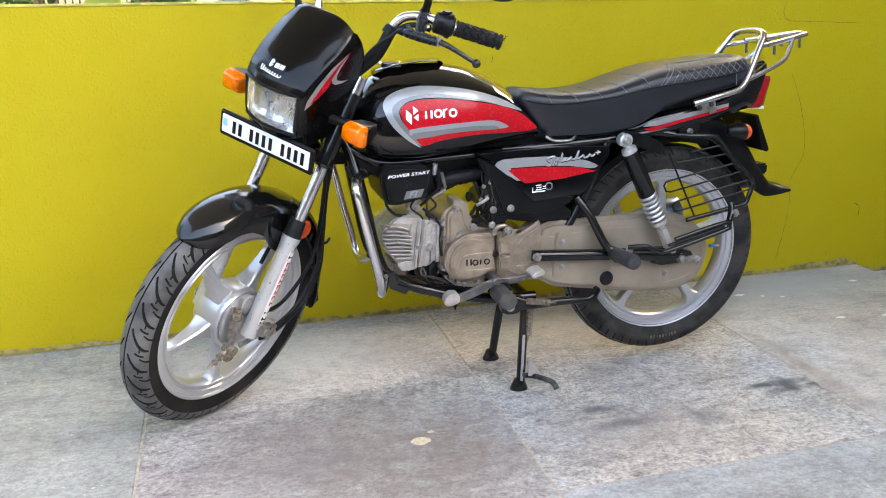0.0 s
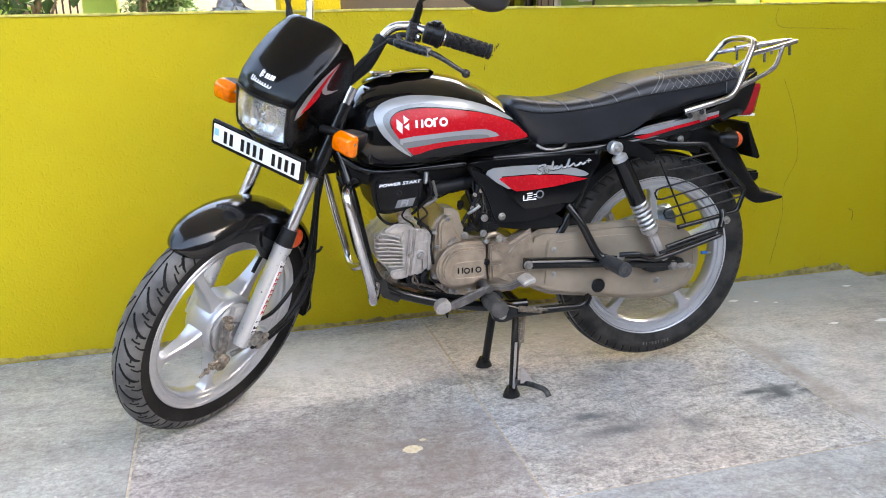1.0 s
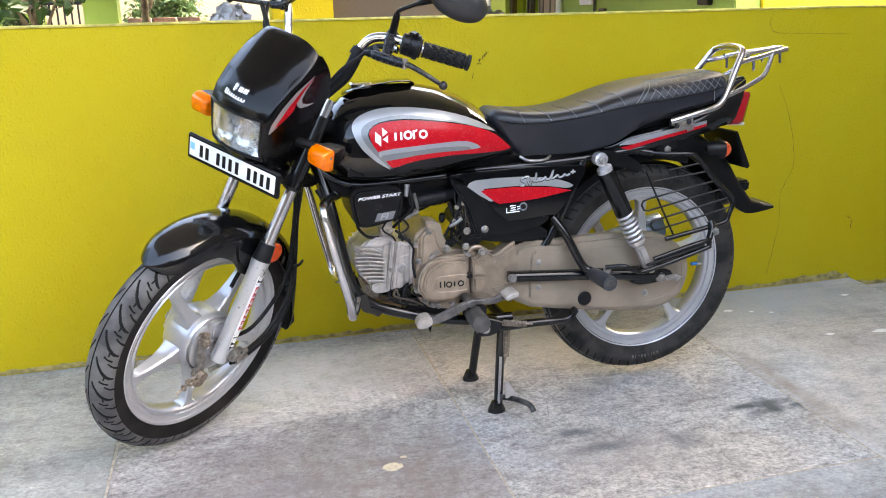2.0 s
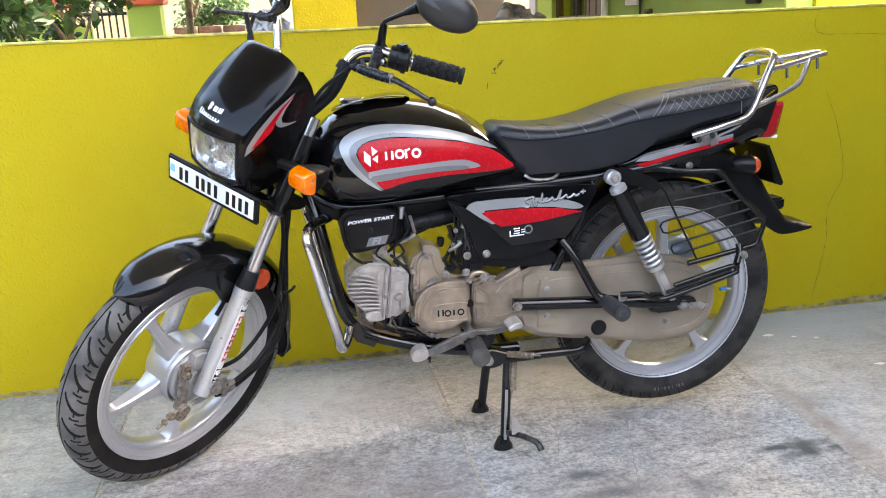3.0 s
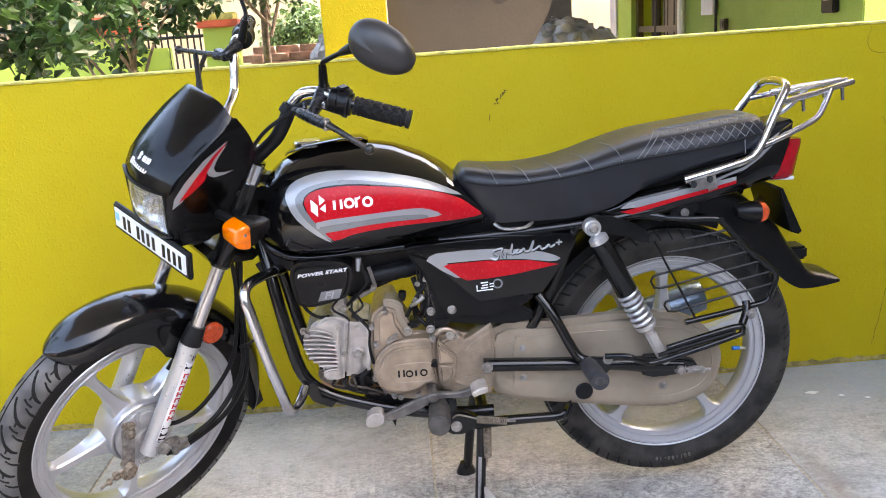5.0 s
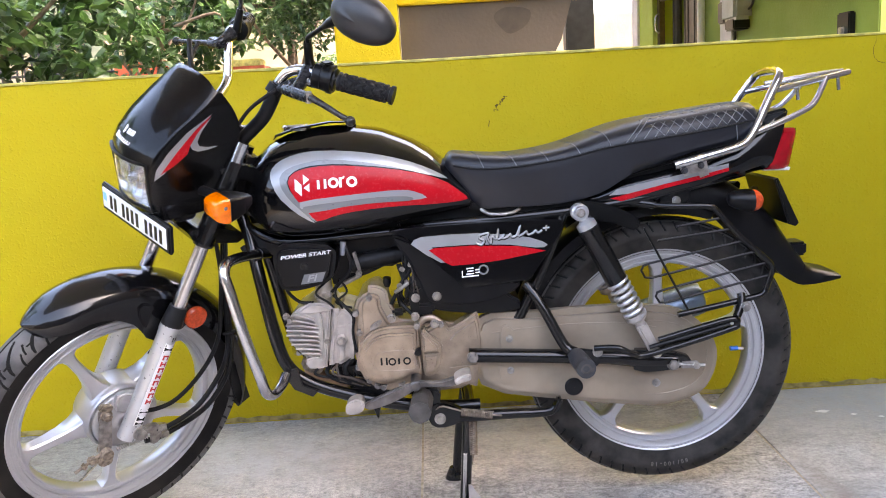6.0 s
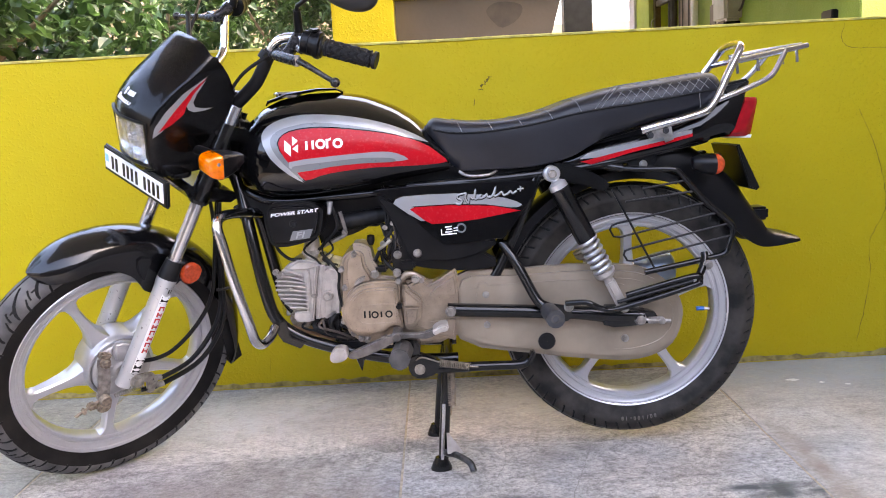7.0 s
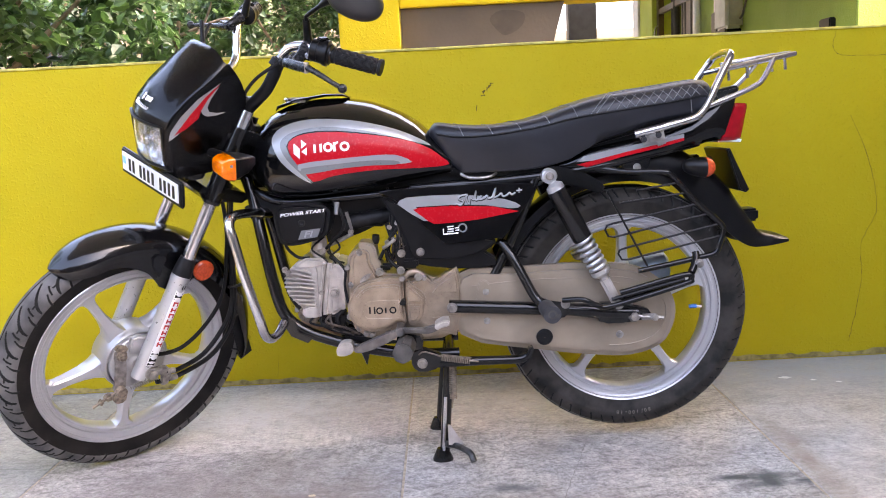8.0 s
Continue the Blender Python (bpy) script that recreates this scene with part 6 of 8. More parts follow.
part("cover_web", prism(bmesh.new(), [(0.126, 0.372), (0.205, 0.378), (0.193, 0.326), (0.156, 0.338)], -0.116, -0.10, 0.005, 3), TAN, rear)
# badge on the crank cover: dark plain shapes in a ring
bm = bmesh.new()
ring = smooth2([(-0.030, 0.398), (-0.022, 0.415), (-0.004, 0.4205), (0.057, 0.419), (0.059, 0.398), (0.057, 0.378), (-0.004, 0.377), (-0.022, 0.381)], 5)
tube(bm, [(x, -0.1362, z) for x, z in ring[22:] + ring[:17]], 0.0009, 6, 1)
part("badge_ring", bm, TAN, face)
for x in (-0.013, -0.0015):
    part("badge_shape", block(bmesh.new(), (x, -0.1365, 0.3985), (0.0042, 0.002, 0.017), 0.0006), PLASTIC, face)
for x in (0.0105, 0.043):
    part("badge_shape", lathe(bmesh.new(), [(0.0052, -0.1360), (0.0052, -0.1375), (0.0086, -0.1375), (0.0086, -0.1360)], x, 0.397, 24), PLASTIC, face)
part("badge_shape", block(bmesh.new(), (0.0255, -0.1365, 0.397), (0.0042, 0.002, 0.014), 0.0006), PLASTIC, face)
for x, y, z in ((-0.066, -0.098, 0.500), (-0.033, -0.108, 0.536), (-0.060, -0.10, 0.456), (0.069, -0.124, 0.470), (-0.068, -0.10, 0.376), (-0.028, -0.11, 0.334), (-0.014, -0.112, 0.331), (0.026, -0.11, 0.333), (0.122, -0.113, 0.468), (-0.046, -0.10, 0.345)):
    bm = disc(bmesh.new(), x, z, 0.0072, y - 0.001, y + 0.03, 16)
    hexbolt(bm, x, y - 0.002, z, 0.0050, 0.005)
    part("cover_bolt", bm, DULL, crank)
part("cover_lug", prism(bmesh.new(), smooth2([(-0.034, 0.464), (-0.018, 0.470), (-0.008, 0.482), (-0.016, 0.484), (-0.032, 0.474)], 2), -0.118, -0.09, 0.003), DULL, crank)
part("cover_slot", prism(bmesh.new(), smooth2([(0.060, 0.414), (0.066, 0.420), (0.074, 0.421), (0.074, 0.408), (0.062, 0.408)], 2), -0.1375, -0.12, 0.001), PLASTIC, cover)
# starter, intake, injector and wiring behind
part("injector_cap", tube(bmesh.new(), [(0.008, -0.085, 0.556), (0.008, -0.088, 0.566), (0.009, -0.090, 0.577)], [0.006, 0.0095, 0.0085], 12, 2), PLASTIC, bike)
bm = tube(bmesh.new(), [(-0.140, -0.05, 0.512), (-0.140, -0.05, 0.530), (-0.138, -0.05, 0.545), (-0.136, -0.05, 0.575)], [0.019, 0.016, 0.021, 0.017], 16, 3)
part("intake_stub", bm, CAST, bike)
part("stub_clip", block(bmesh.new(), (-0.139, -0.065, 0.541), (0.040, 0.016, 0.016), 0.004), DULL, bike)
duct = [(-0.075 + 0.125 * k / 28, -0.05, 0.604 + 0.018 * k / 28) for k in range(29)]
bm = tube(bmesh.new(), duct, [0.0205 if k % 7 in (1, 2) else 0.0190 for k in range(29)], 18, 1)
part("intake_duct", bm, RUBBER, bike, "ribbed black rubber intake duct")
bm = prism(bmesh.new(), smooth2([(-0.118, 0.556), (-0.093, 0.560), (-0.040, 0.574), (-0.012, 0.585), (0.028, 0.602), (0.062, 0.606), (0.060, 0.660), (-0.10, 0.660), (-0.12, 0.60)], 2), -0.032, 0.032, 0.006)
chamber = part("air_chamber", bm, PLASTIC, bike, "black plastic air chamber")
part("chamber_arm", tube(bmesh.new(), [(-0.112, -0.045, 0.553), (-0.085, -0.048, 0.563), (-0.052, -0.050, 0.578)], [0.006, 0.0055, 0.005], 10, 3), DULL, chamber)
part("chamber_screw", hexbolt(bmesh.new(), -0.055, -0.062, 0.584, 0.0055, 0.008), DULL, chamber)
part("chamber_clip", prism(bmesh.new(), [(-0.066, 0.634), (-0.058, 0.636), (-0.048, 0.592), (-0.055, 0.590)], -0.074, -0.068, 0.001), WORN, chamber)
bm = prism(bmesh.new(), smooth2([(-0.227, 0.657), (-0.200, 0.668), (-0.130, 0.664), (-0.104, 0.652), (-0.097, 0.638), (-0.104, 0.602), (-0.114, 0.582), (-0.140, 0.572), (-0.185, 0.563), (-0.215, 0.566), (-0.227, 0.582), (-0.235, 0.632)], 3), -0.118, 0.10, 0.012, 3)
airbox = part("air_cover", bm, PLASTIC, bike, "black plastic air cover with white lettering")
bm = lathe(bmesh.new(), [(0.0005, -0.1188), (0.0035, -0.1190), (0.0045, -0.1205), (0.0075, -0.1205), (0.0085, -0.1185), (0.0085, -0.115)], -0.166, 0.618, 24)
part("cover_screw", bm, GROOVE, airbox, "recessed black cover screw")


def lettering(text, size, place, shear, material, parent, name, squeeze=1.0):
    """Words as thin raised letters, from the built-in font."""
    cu = bpy.data.curves.new("letters", "FONT")
    cu.body, cu.size, cu.shear, cu.extrude, cu.offset = text, size, shear, 0.0006, size * 0.02
    cu.resolution_u = 3
    ob = bpy.data.objects.new("letters", cu)
    me = bpy.data.meshes.new_from_object(ob)
    me.transform(place @ Matrix.Diagonal((squeeze, 1, 1, 1)))
    bpy.data.objects.remove(ob)
    me.materials.append(material)
    o = new(name, me)
    o.parent = parent
    return o


lettering("POWER START", 0.0108, Matrix.Translation((-0.217, -0.1188, 0.6355)) @ Matrix.Rotation(radians(-4), 4, "Y") @ Matrix.Rotation(radians(90), 4, "X"), 0.25, WHITE, airbox, "lettering", 1.52)
bm = sheet([(-0.177, 0.5785), (-0.168, 0.600), (-0.121, 0.604), (-0.130, 0.5825)], lambda x, z: Vector((x, -0.1188, z)), 0.03, 1)
part("air_cover_badge", bm, GREY, airbox, "grey badge")
lettering("FI", 0.0205, Matrix.Translation((-0.164, -0.1196, 0.5832)) @ Matrix.Rotation(radians(-4), 4, "Y") @ Matrix.Rotation(radians(90), 4, "X"), 0.3, SILVER, airbox, "lettering", 1.45)
random.seed(4)
for k, (pts, r) in enumerate((
    ([(-0.09, -0.07, 0.66), (-0.075, -0.085, 0.64), (-0.07, -0.08, 0.60), (-0.10, -0.07, 0.565), (-0.12, -0.06, 0.545)], 0.004),
    ([(0.05, -0.08, 0.66), (0.055, -0.095, 0.62), (0.045, -0.09, 0.57), (0.035, -0.08, 0.52), (0.06, -0.09, 0.49)], 0.0045),
    ([(0.055, -0.07, 0.66), (0.06, -0.09, 0.60), (0.036, -0.09, 0.555), (0.014, -0.085, 0.515)], 0.0045),
    ([(0.06, -0.08, 0.64), (0.07, -0.10, 0.58), (0.06, -0.10, 0.53), (0.07, -0.09, 0.49), (0.10, -0.10, 0.478)], 0.0055),
    ([(-0.21, -0.075, 0.60), (-0.215, -0.08, 0.56), (-0.19, -0.075, 0.53), (-0.16, -0.07, 0.525)], 0.004),
    ([(-0.115, -0.07, 0.54), (-0.085, -0.09, 0.512), (-0.072, -0.09, 0.49), (-0.076, -0.09, 0.455), (-0.070, -0.09, 0.41)], 0.0035),
    ([(0.035, -0.06, 0.60), (0.05, -0.07, 0.56), (0.08, -0.08, 0.53)], 0.006),
    ([(-0.31, -0.05, 0.66), (-0.28, -0.06, 0.60), (-0.258, -0.06, 0.50), (-0.245, -0.06, 0.44)], 0.008),
    ([(-0.08, -0.07, 0.39), (-0.10, -0.085, 0.375), (-0.09, -0.08, 0.345), (-0.04, -0.07, 0.33)], 0.006),
)):
    cable("wiring", pts, r, "", False)
LOOM = mat("brown_loom_tape", (0.06, 0.045, 0.035), 0.6, var=0.4, scale=60)
rng = np.random.default_rng(21)
for k in range(10):
    x0, x1 = rng.uniform(0.045, 0.085), rng.uniform(0.030, 0.09)
    pts = [(x0, -0.05 - 0.04 * rng.random(), 0.655), (x0 + rng.normal() * 0.012, -0.085 - 0.02 * rng.random(), 0.61), (x1 + rng.normal() * 0.015, -0.09 - 0.02 * rng.random(), 0.55), (x1, -0.08, 0.50 + 0.015 * rng.random())]
    cable("wiring", pts, rng.uniform(0.0016, 0.0034), "", False, (RUBBER, RUBBER, LOOM)[k % 3], 6)
for k in range(3):
    x0 = rng.uniform(-0.20, -0.10)
    pts = [(x0, -0.06, 0.575), (x0 + rng.normal() * 0.02, -0.085, 0.55), (x0 + rng.normal() * 0.02, -0.08, 0.525), (x0 + 0.03 * rng.random(), -0.07, 0.508)]
    cable("wiring", pts, rng.uniform(0.0016, 0.0028), "", False, RUBBER, 6)
for k in range(7):
    x0 = rng.uniform(-0.19, -0.05)
    pts = [(x0, -0.06, 0.385), (x0 + rng.normal() * 0.02, -0.09, 0.365), (x0 + 0.03 + rng.normal() * 0.02, -0.085, 0.345), (x0 + 0.06, -0.075, 0.325)]
    cable("wiring", pts, rng.uniform(0.002, 0.004), "", False, (RUBBER, LOOM)[k % 2], 6)
for x, z in ((0.044, 0.596), (0.062, 0.606), (0.036, 0.560), (0.052, 0.566)):
    part("clip", block(bmesh.new(), (x, -0.105, z), (0.010, 0.006, 0.012), 0.002, Matrix.Rotation(rng.uniform(-1, 1), 3, "Y").to_4x4()), DULL if x > 0.03 else PLASTIC, bike)
for x, y, z, sx, sz in ((0.070, -0.085, 0.520, 0.026, 0.05), (0.030, -0.07, 0.497, 0.03, 0.018), (0.078, -0.085, 0.575, 0.022, 0.05), (0.09, -0.09, 0.505, 0.04, 0.025), (-0.10, -0.05, 0.36, 0.045, 0.04), (-0.02, -0.05, 0.31, 0.16, 0.03)):
    part("connector", block(bmesh.new(), (x, y, z), (sx, 0.05, sz), 0.006), PLASTIC, bike)
bm = bmesh.new()
for x, y, z in ((0.066, -0.110, 0.489), (0.070, -0.110, 0.531), (0.108, -0.118, 0.472), (0.014, -0.11, 0.488)):
    hexbolt(bm, x, y, z, 0.0075, 0.008)
tube(bm, [(0.026, -0.10, 0.545), (0.042, -0.11, 0.556), (0.056, -0.11, 0.566)], 0.0045, 8, 3)
tagged(part("fitting", bm, STEEL, bike), kind="stuff")
part("case_hump", tube(bmesh.new(), [(0.074, -0.100, 0.468), (0.086, -0.102, 0.481), (0.104, -0.102, 0.482), (0.124, -0.102, 0.468)], 0.008, 12, 4), TAN, crank)
part("spark_cap", tube(bmesh.new(), [(-0.082, -0.085, 0.662), (-0.086, -0.085, 0.632)], [0.0070, 0.005], 10, 1), SILVER, bike)
pipe("exhaust_pipe", [(-0.185, -0.01, 0.37), (-0.190, 0.0, 0.345), (-0.155, 0.03, 0.315), (-0.05, 0.07, 0.275), (0.10, 0.11, 0.27), (0.30, 0.13, 0.30)], 0.0155, COPPER, "heat tinted exhaust pipe", 14)
bm = tube(bmesh.new(), [(0.28, 0.135, 0.295), (0.34, 0.14, 0.305), (0.45, 0.15, 0.335), (0.75, 0.155, 0.415), (0.785, 0.155, 0.424), (0.79, 0.155, 0.425)], [0.018, 0.032, 0.040, 0.042, 0.036, 0.012], 24, 3)
part("muffler", bm, MUFFLER, bike, "dark metal muffler on the far side")

for k, ch in enumerate("80/100-18"):
    q = radians(-77.5 - 2.15 * k)
    up_, right_ = Vector((math.cos(q), 0, math.sin(q))), Vector((math.sin(q), 0, -math.cos(q)))
    at_ = Vector((RX, -0.0418, RZ)) + up_ * 0.2705
    lettering(ch, 0.0135, Matrix(((right_.x, up_.x, 0, at_.x), (right_.y, up_.y, -1, at_.y), (right_.z, up_.z, 0, at_.z), (0, 0, 0, 1))), 0.0, DUST, rear_wheel, "sidewall_letter", 0.95)

# swinging arm, chain case, shock absorbers
bm = tube(bmesh.new(), [(0.180, -0.120, 0.396), (0.30, -0.120, 0.387), (0.48, -0.120, 0.373), (0.56, -0.120, 0.364), (0.64, -0.120, 0.358)], [0.016, 0.016, 0.016, 0.020, 0.018], 14, 4)
prism(bm, smooth2([(0.55, 0.388), (0.625, 0.377), (0.665, 0.367), (0.665, 0.345), (0.60, 0.335), (0.545, 0.342)], 2), -0.134, -0.110, 0.004)
swing = part("swinging_arm", bm, FRAME, bike, "black swinging arm")
part("swinging_arm", tube(bmesh.new(), [(0.180, 0.11, 0.396), (0.64, 0.11, 0.358)], 0.017, 12, 1), FRAME, bike)
part("pivot_nut", hexbolt(bmesh.new(), 0.187, -0.137, 0.395, 0.0095, 0.008), DULL, swing)
part("axle_nut", hexbolt(bmesh.new(), 0.630, -0.136, 0.352, 0.011, 0.012), DULL, swing)
bm = tube(bmesh.new(), [(0.64, -0.137, 0.352), (0.70, -0.137, 0.345)], 0.0045, 8, 1)
block(bm, (0.665, -0.137, 0.349), (0.035, 0.008, 0.016), 0.002)
disc(bm, 0.680, 0.347, 0.009, -0.144, -0.130, 6)
part("axle_adjuster", bm, STEEL, swing, "bare steel axle nut and adjuster")
outline = smooth2([(0.206, 0.470), (0.338, 0.478), (0.474, 0.482), (0.584, 0.478), (0.660, 0.462), (0.716, 0.420), (0.742, 0.367), (0.735, 0.311), (0.704, 0.266), (0.635, 0.243), (0.551, 0.246), (0.399, 0.268), (0.206, 0.316)], 3)
bm = prism(bmesh.new(), outline, -0.104, -0.056, 0.014, 4)
case = part("chain_case", bm, CASE, bike, "bronze painted full chain case", None, 50)
inner = [(0.475 + (x - 0.475) * 0.90, 0.362 + (z - 0.362) * 0.74) for x, z in outline]
part("case_ridge", tube(bmesh.new(), [(x, -0.1045, z) for x, z in inner[8:-9]], 0.0012, 6, 1), CASE, case)
part("case_ridge", tube(bmesh.new(), [(0.235, -0.1042, 0.440), (0.32, -0.1045, 0.446), (0.43, -0.1045, 0.449), (0.53, -0.1045, 0.444), (0.60, -0.1042, 0.430)], 0.0011, 6, 5), CASE, case)
for x, zs2 in ((0.268, (0.425, 0.352)),):
    bm = prism(bmesh.new(), smooth2([(x - 0.012, 0.452), (x + 0.008, 0.452), (x + 0.020, 0.425), (x + 0.020, 0.345), (x + 0.012, 0.325), (x - 0.020, 0.325), (x - 0.020, 0.40)], 2), -0.110, -0.10, 0.003)
    tab = part("case_tab", bm, CASE, case)
    for z in zs2:
        part("bolt", hexbolt(bmesh.new(), x + 0.004, -0.111, z, 0.0062, 0.005), STEEL, tab)
part("inspection_plug", disc(bmesh.new(), 0.413, 0.303, 0.0205, -0.110, -0.10, 32, 0.003), RUBBER, case, "round black rubber plug")
bm = bmesh.new()
hexbolt(bm, 0.600, -0.106, 0.300, 0.007, 0.005)
hexbolt(bm, 0.625, -0.106, 0.378, 0.007, 0.005)
tagged(part("case_bolt", bm, STEEL, case), kind="stuff")
for s in (-1, 1):
    y = 0.142 * s
    top, low = Vector((0.431, y, 0.704)), Vector((0.588, y * 0.98, 0.388))
    at = lambda k: top.lerp(low, k)
    bm = tube(bmesh.new(), [at(0.10), at(0.115), at(0.48), at(0.50)], [0.018, 0.0235, 0.0245, 0.022], 22, 1)
    shock = part("shock_absorber", bm, FRAME, bike, "rear shock absorber with black cover and bare spring")
    bm = tube(bmesh.new(), [at(0.02), at(0.055), at(0.075), at(0.115)], [0.010, 0.010, 0.021, 0.0215], 18, 1)
    disc(bm, top.x, top.z, 0.0185, y - 0.014, y + 0.014, 24, 0.004)
    part("shock_eye", bm, ALLOY, shock)
    bm = disc(bmesh.new(), top.x, top.z, 0.0095, y - 0.022, y, 20, 0.003)
    part("shock_nut", bm, DULL, shock)
    part("spring", spring(bmesh.new(), at(0.49), at(0.745), 0.0212, 0.0047, 6.2, 8), ALLOY, shock, "bare coil spring")
    bm = tube(bmesh.new(), [at(0.45), at(0.90)], 0.011, 14, 1)
    tube(bm, [at(0.73), at(0.76), at(0.78)], [0.024, 0.024, 0.017], 18, 1)
    block(bm, at(0.90), (0.024, 0.028, 0.075), 0.006, Matrix.Rotation(radians(-26), 3, "Y").to_4x4())
    part("shock_foot", bm, CAST, shock)
    part("shock_bolt", hexbolt(bmesh.new(), low.x, low.y - 0.020, low.z, 0.009, 0.008), STEEL, shock)
bm = prism(bmesh.new(), smooth2([(0.425, 0.722), (0.47, 0.722), (0.53, 0.700), (0.565, 0.672), (0.55, 0.655), (0.51, 0.672), (0.44, 0.690)], 2), -0.128, -0.112, 0.004)
part("shock_mount", bm, FRAME, bike)

# footrests, gear lever and stands
pipe("footrest_stay", [(0.315, -0.098, 0.545), (0.345, -0.120, 0.50), (0.388, -0.140, 0.414), (0.412, -0.150, 0.397)], 0.0115)
bm = prism(bmesh.new(), smooth2([(0.405, 0.398), (0.455, 0.396), (0.47, 0.380), (0.46, 0.358), (0.42, 0.360)], 2), -0.140, -0.130, 0.003)
part("peg_plate", bm, FRAME, bike)
bm = tube(bmesh.new(), [(0.410, -0.140, 0.392), (0.411, -0.165, 0.392), (0.412, -0.170, 0.392), (0.415, -0.252, 0.3942), (0.4153, -0.256, 0.3942)], [0.015, 0.0165, 0.0195, 0.0210, 0.0195], 24, 2)
peg = part("pillion_footrest", bm, PEG, bike, "black rubber pillion footrest with worn end")
part("peg_end", lathe(bmesh.new(), [(0.0005, -0.2575), (0.0065, -0.2575), (0.0068, -0.2590), (0.0105, -0.2590), (0.0108, -0.2575), (0.0170, -0.2572), (0.0180, -0.2550)], 0.4153, 0.3942, 28), WORN_RUBBER, peg, "worn grey rubber end")
part("peg_bolt", hexbolt(bmesh.new(), 0.462, -0.142, 0.392, 0.0085, 0.007), STEEL, peg)
bm = tube(bmesh.new(), [(0.075, -0.125, 0.312), (0.072, -0.145, 0.312), (0.067, -0.245, 0.317)], [0.014, 0.025, 0.025], 8, 2)
bmesh.ops.bevel(bm, geom=bm.edges[:], offset=0.002, segments=2, affect="EDGES", clamp_overlap=True)
peg = part("rider_footrest", bm, WORN_RUBBER, bike, "worn black rubber rider footrest")
bm = prism(bmesh.new(), smooth2([(0.05, 0.335), (0.105, 0.330), (0.11, 0.30), (0.085, 0.285), (0.055, 0.30)], 2), -0.145, -0.09, 0.004)
part("peg_mount", bm, FRAME, peg)
bm = prism(bmesh.new(), smooth2([(-0.056, 0.314), (-0.020, 0.331), (0.015, 0.345), (0.050, 0.356), (0.062, 0.360), (0.110, 0.357), (0.140, 0.364), (0.158, 0.376), (0.170, 0.374), (0.156, 0.354), (0.130, 0.342), (0.092, 0.345), (0.060, 0.341), (0.030, 0.325), (-0.010, 0.309), (-0.044, 0.302)], 3), -0.172, -0.158, 0.004, 3)
gear = part("gear_lever", bm, WORN, bike, "heel and toe gear lever in dull worn metal")
part("lever_boss", disc(bmesh.new(), 0.060, 0.350, 0.0115, -0.178, -0.10, 20, 0.003), WORN, gear)
bm = prism(bmesh.new(), smooth2([(-0.090, 0.326), (-0.076, 0.338), (-0.056, 0.336), (-0.053, 0.316), (-0.070, 0.306), (-0.090, 0.308)], 3), -0.205, -0.165, 0.004, 2)
part("toe_pad", bm, CAST, gear, "pale worn toe rubber")
bm = prism(bmesh.new(), smooth2([(0.144, 0.371), (0.160, 0.381), (0.177, 0.382), (0.178, 0.370), (0.160, 0.365), (0.148, 0.361)], 3), -0.215, -0.160, 0.004, 3)
part("heel_pad", bm, CAST, gear)
bm = tube(bmesh.new(), [(0.098, -0.130, 0.262), (0.16, -0.130, 0.258), (0.26, -0.125, 0.256), (0.345, -0.122, 0.254), (0.366, -0.122, 0.262)], [0.016, 0.013, 0.0115, 0.011, 0.010], 12, 4)
block(bm, (0.372, -0.122, 0.270), (0.012, 0.030, 0.035), 0.004, Matrix.Rotation(radians(25), 3, "Y").to_4x4())
side_stand = part("side_stand", bm, FRAME, bike, "black folded side stand")
bm = prism(bmesh.new(), smooth2([(0.085, 0.30), (0.12, 0.295), (0.16, 0.275), (0.14, 0.245), (0.10, 0.240), (0.082, 0.26)], 2), -0.145, -0.118, 0.004)
part("stand_lug", bm, FRAME, side_stand)
part("pivot_bolt", hexbolt(bmesh.new(), 0.108, -0.147, 0.262, 0.0095, 0.008), STEEL, side_stand)
bm = spring(bmesh.new(), (0.155, -0.148, 0.276), (0.225, -0.142, 0.262), 0.0075, 0.0017, 16)
tube(bm, [(0.10, -0.148, 0.285), (0.115, -0.150, 0.292), (0.155, -0.148, 0.278)], 0.002, 6, 3)
tube(bm, [(0.225, -0.142, 0.262), (0.245, -0.138, 0.258)], 0.002, 6, 1)
part("stand_spring", bm, RUST, side_stand, "rusted return spring")
stand = pipe("stand_leg", [(0.175, -0.085, 0.275), (0.163, -0.100, 0.15), (0.150, -0.118, 0.006)], 0.0125, FRAME, "black centre stand leg", 12)
pipe("stand_leg", [(0.175, 0.075, 0.275), (0.155, 0.088, 0.15), (0.140, 0.105, 0.012)], 0.0125, FRAME, "black centre stand leg", 12)
part("stand_cross", tube(bmesh.new(), [(0.175, -0.095, 0.268), (0.175, 0.095, 0.268)], 0.014, 12, 1), FRAME, stand)
for x, y, z in ((0.150, -0.118, 0.004), (0.140, 0.105, 0.004)):
    bm = loft(bmesh.new(), [[(x - 0.004 + k * 0.026 * math.cos(a), y + k * 0.020 * math.sin(a), z + h) for a in np.linspace(0, 2 * math.pi, 15)[:-1]] for k, h in ((1.0, -0.003), (1.0, 0.002), (0.55, 0.028))])
    part("stand_foot", bm, FRAME, stand)
part("stand_tread", tube(bmesh.new(), [(0.153, -0.122, 0.044), (0.180, -0.152, 0.050), (0.203, -0.188, 0.052), (0.215, -0.205, 0.048), (0.221, -0.217, 0.034)], 0.0080, 10, 4), STAND_WORN, stand, "black tread worn to metal")
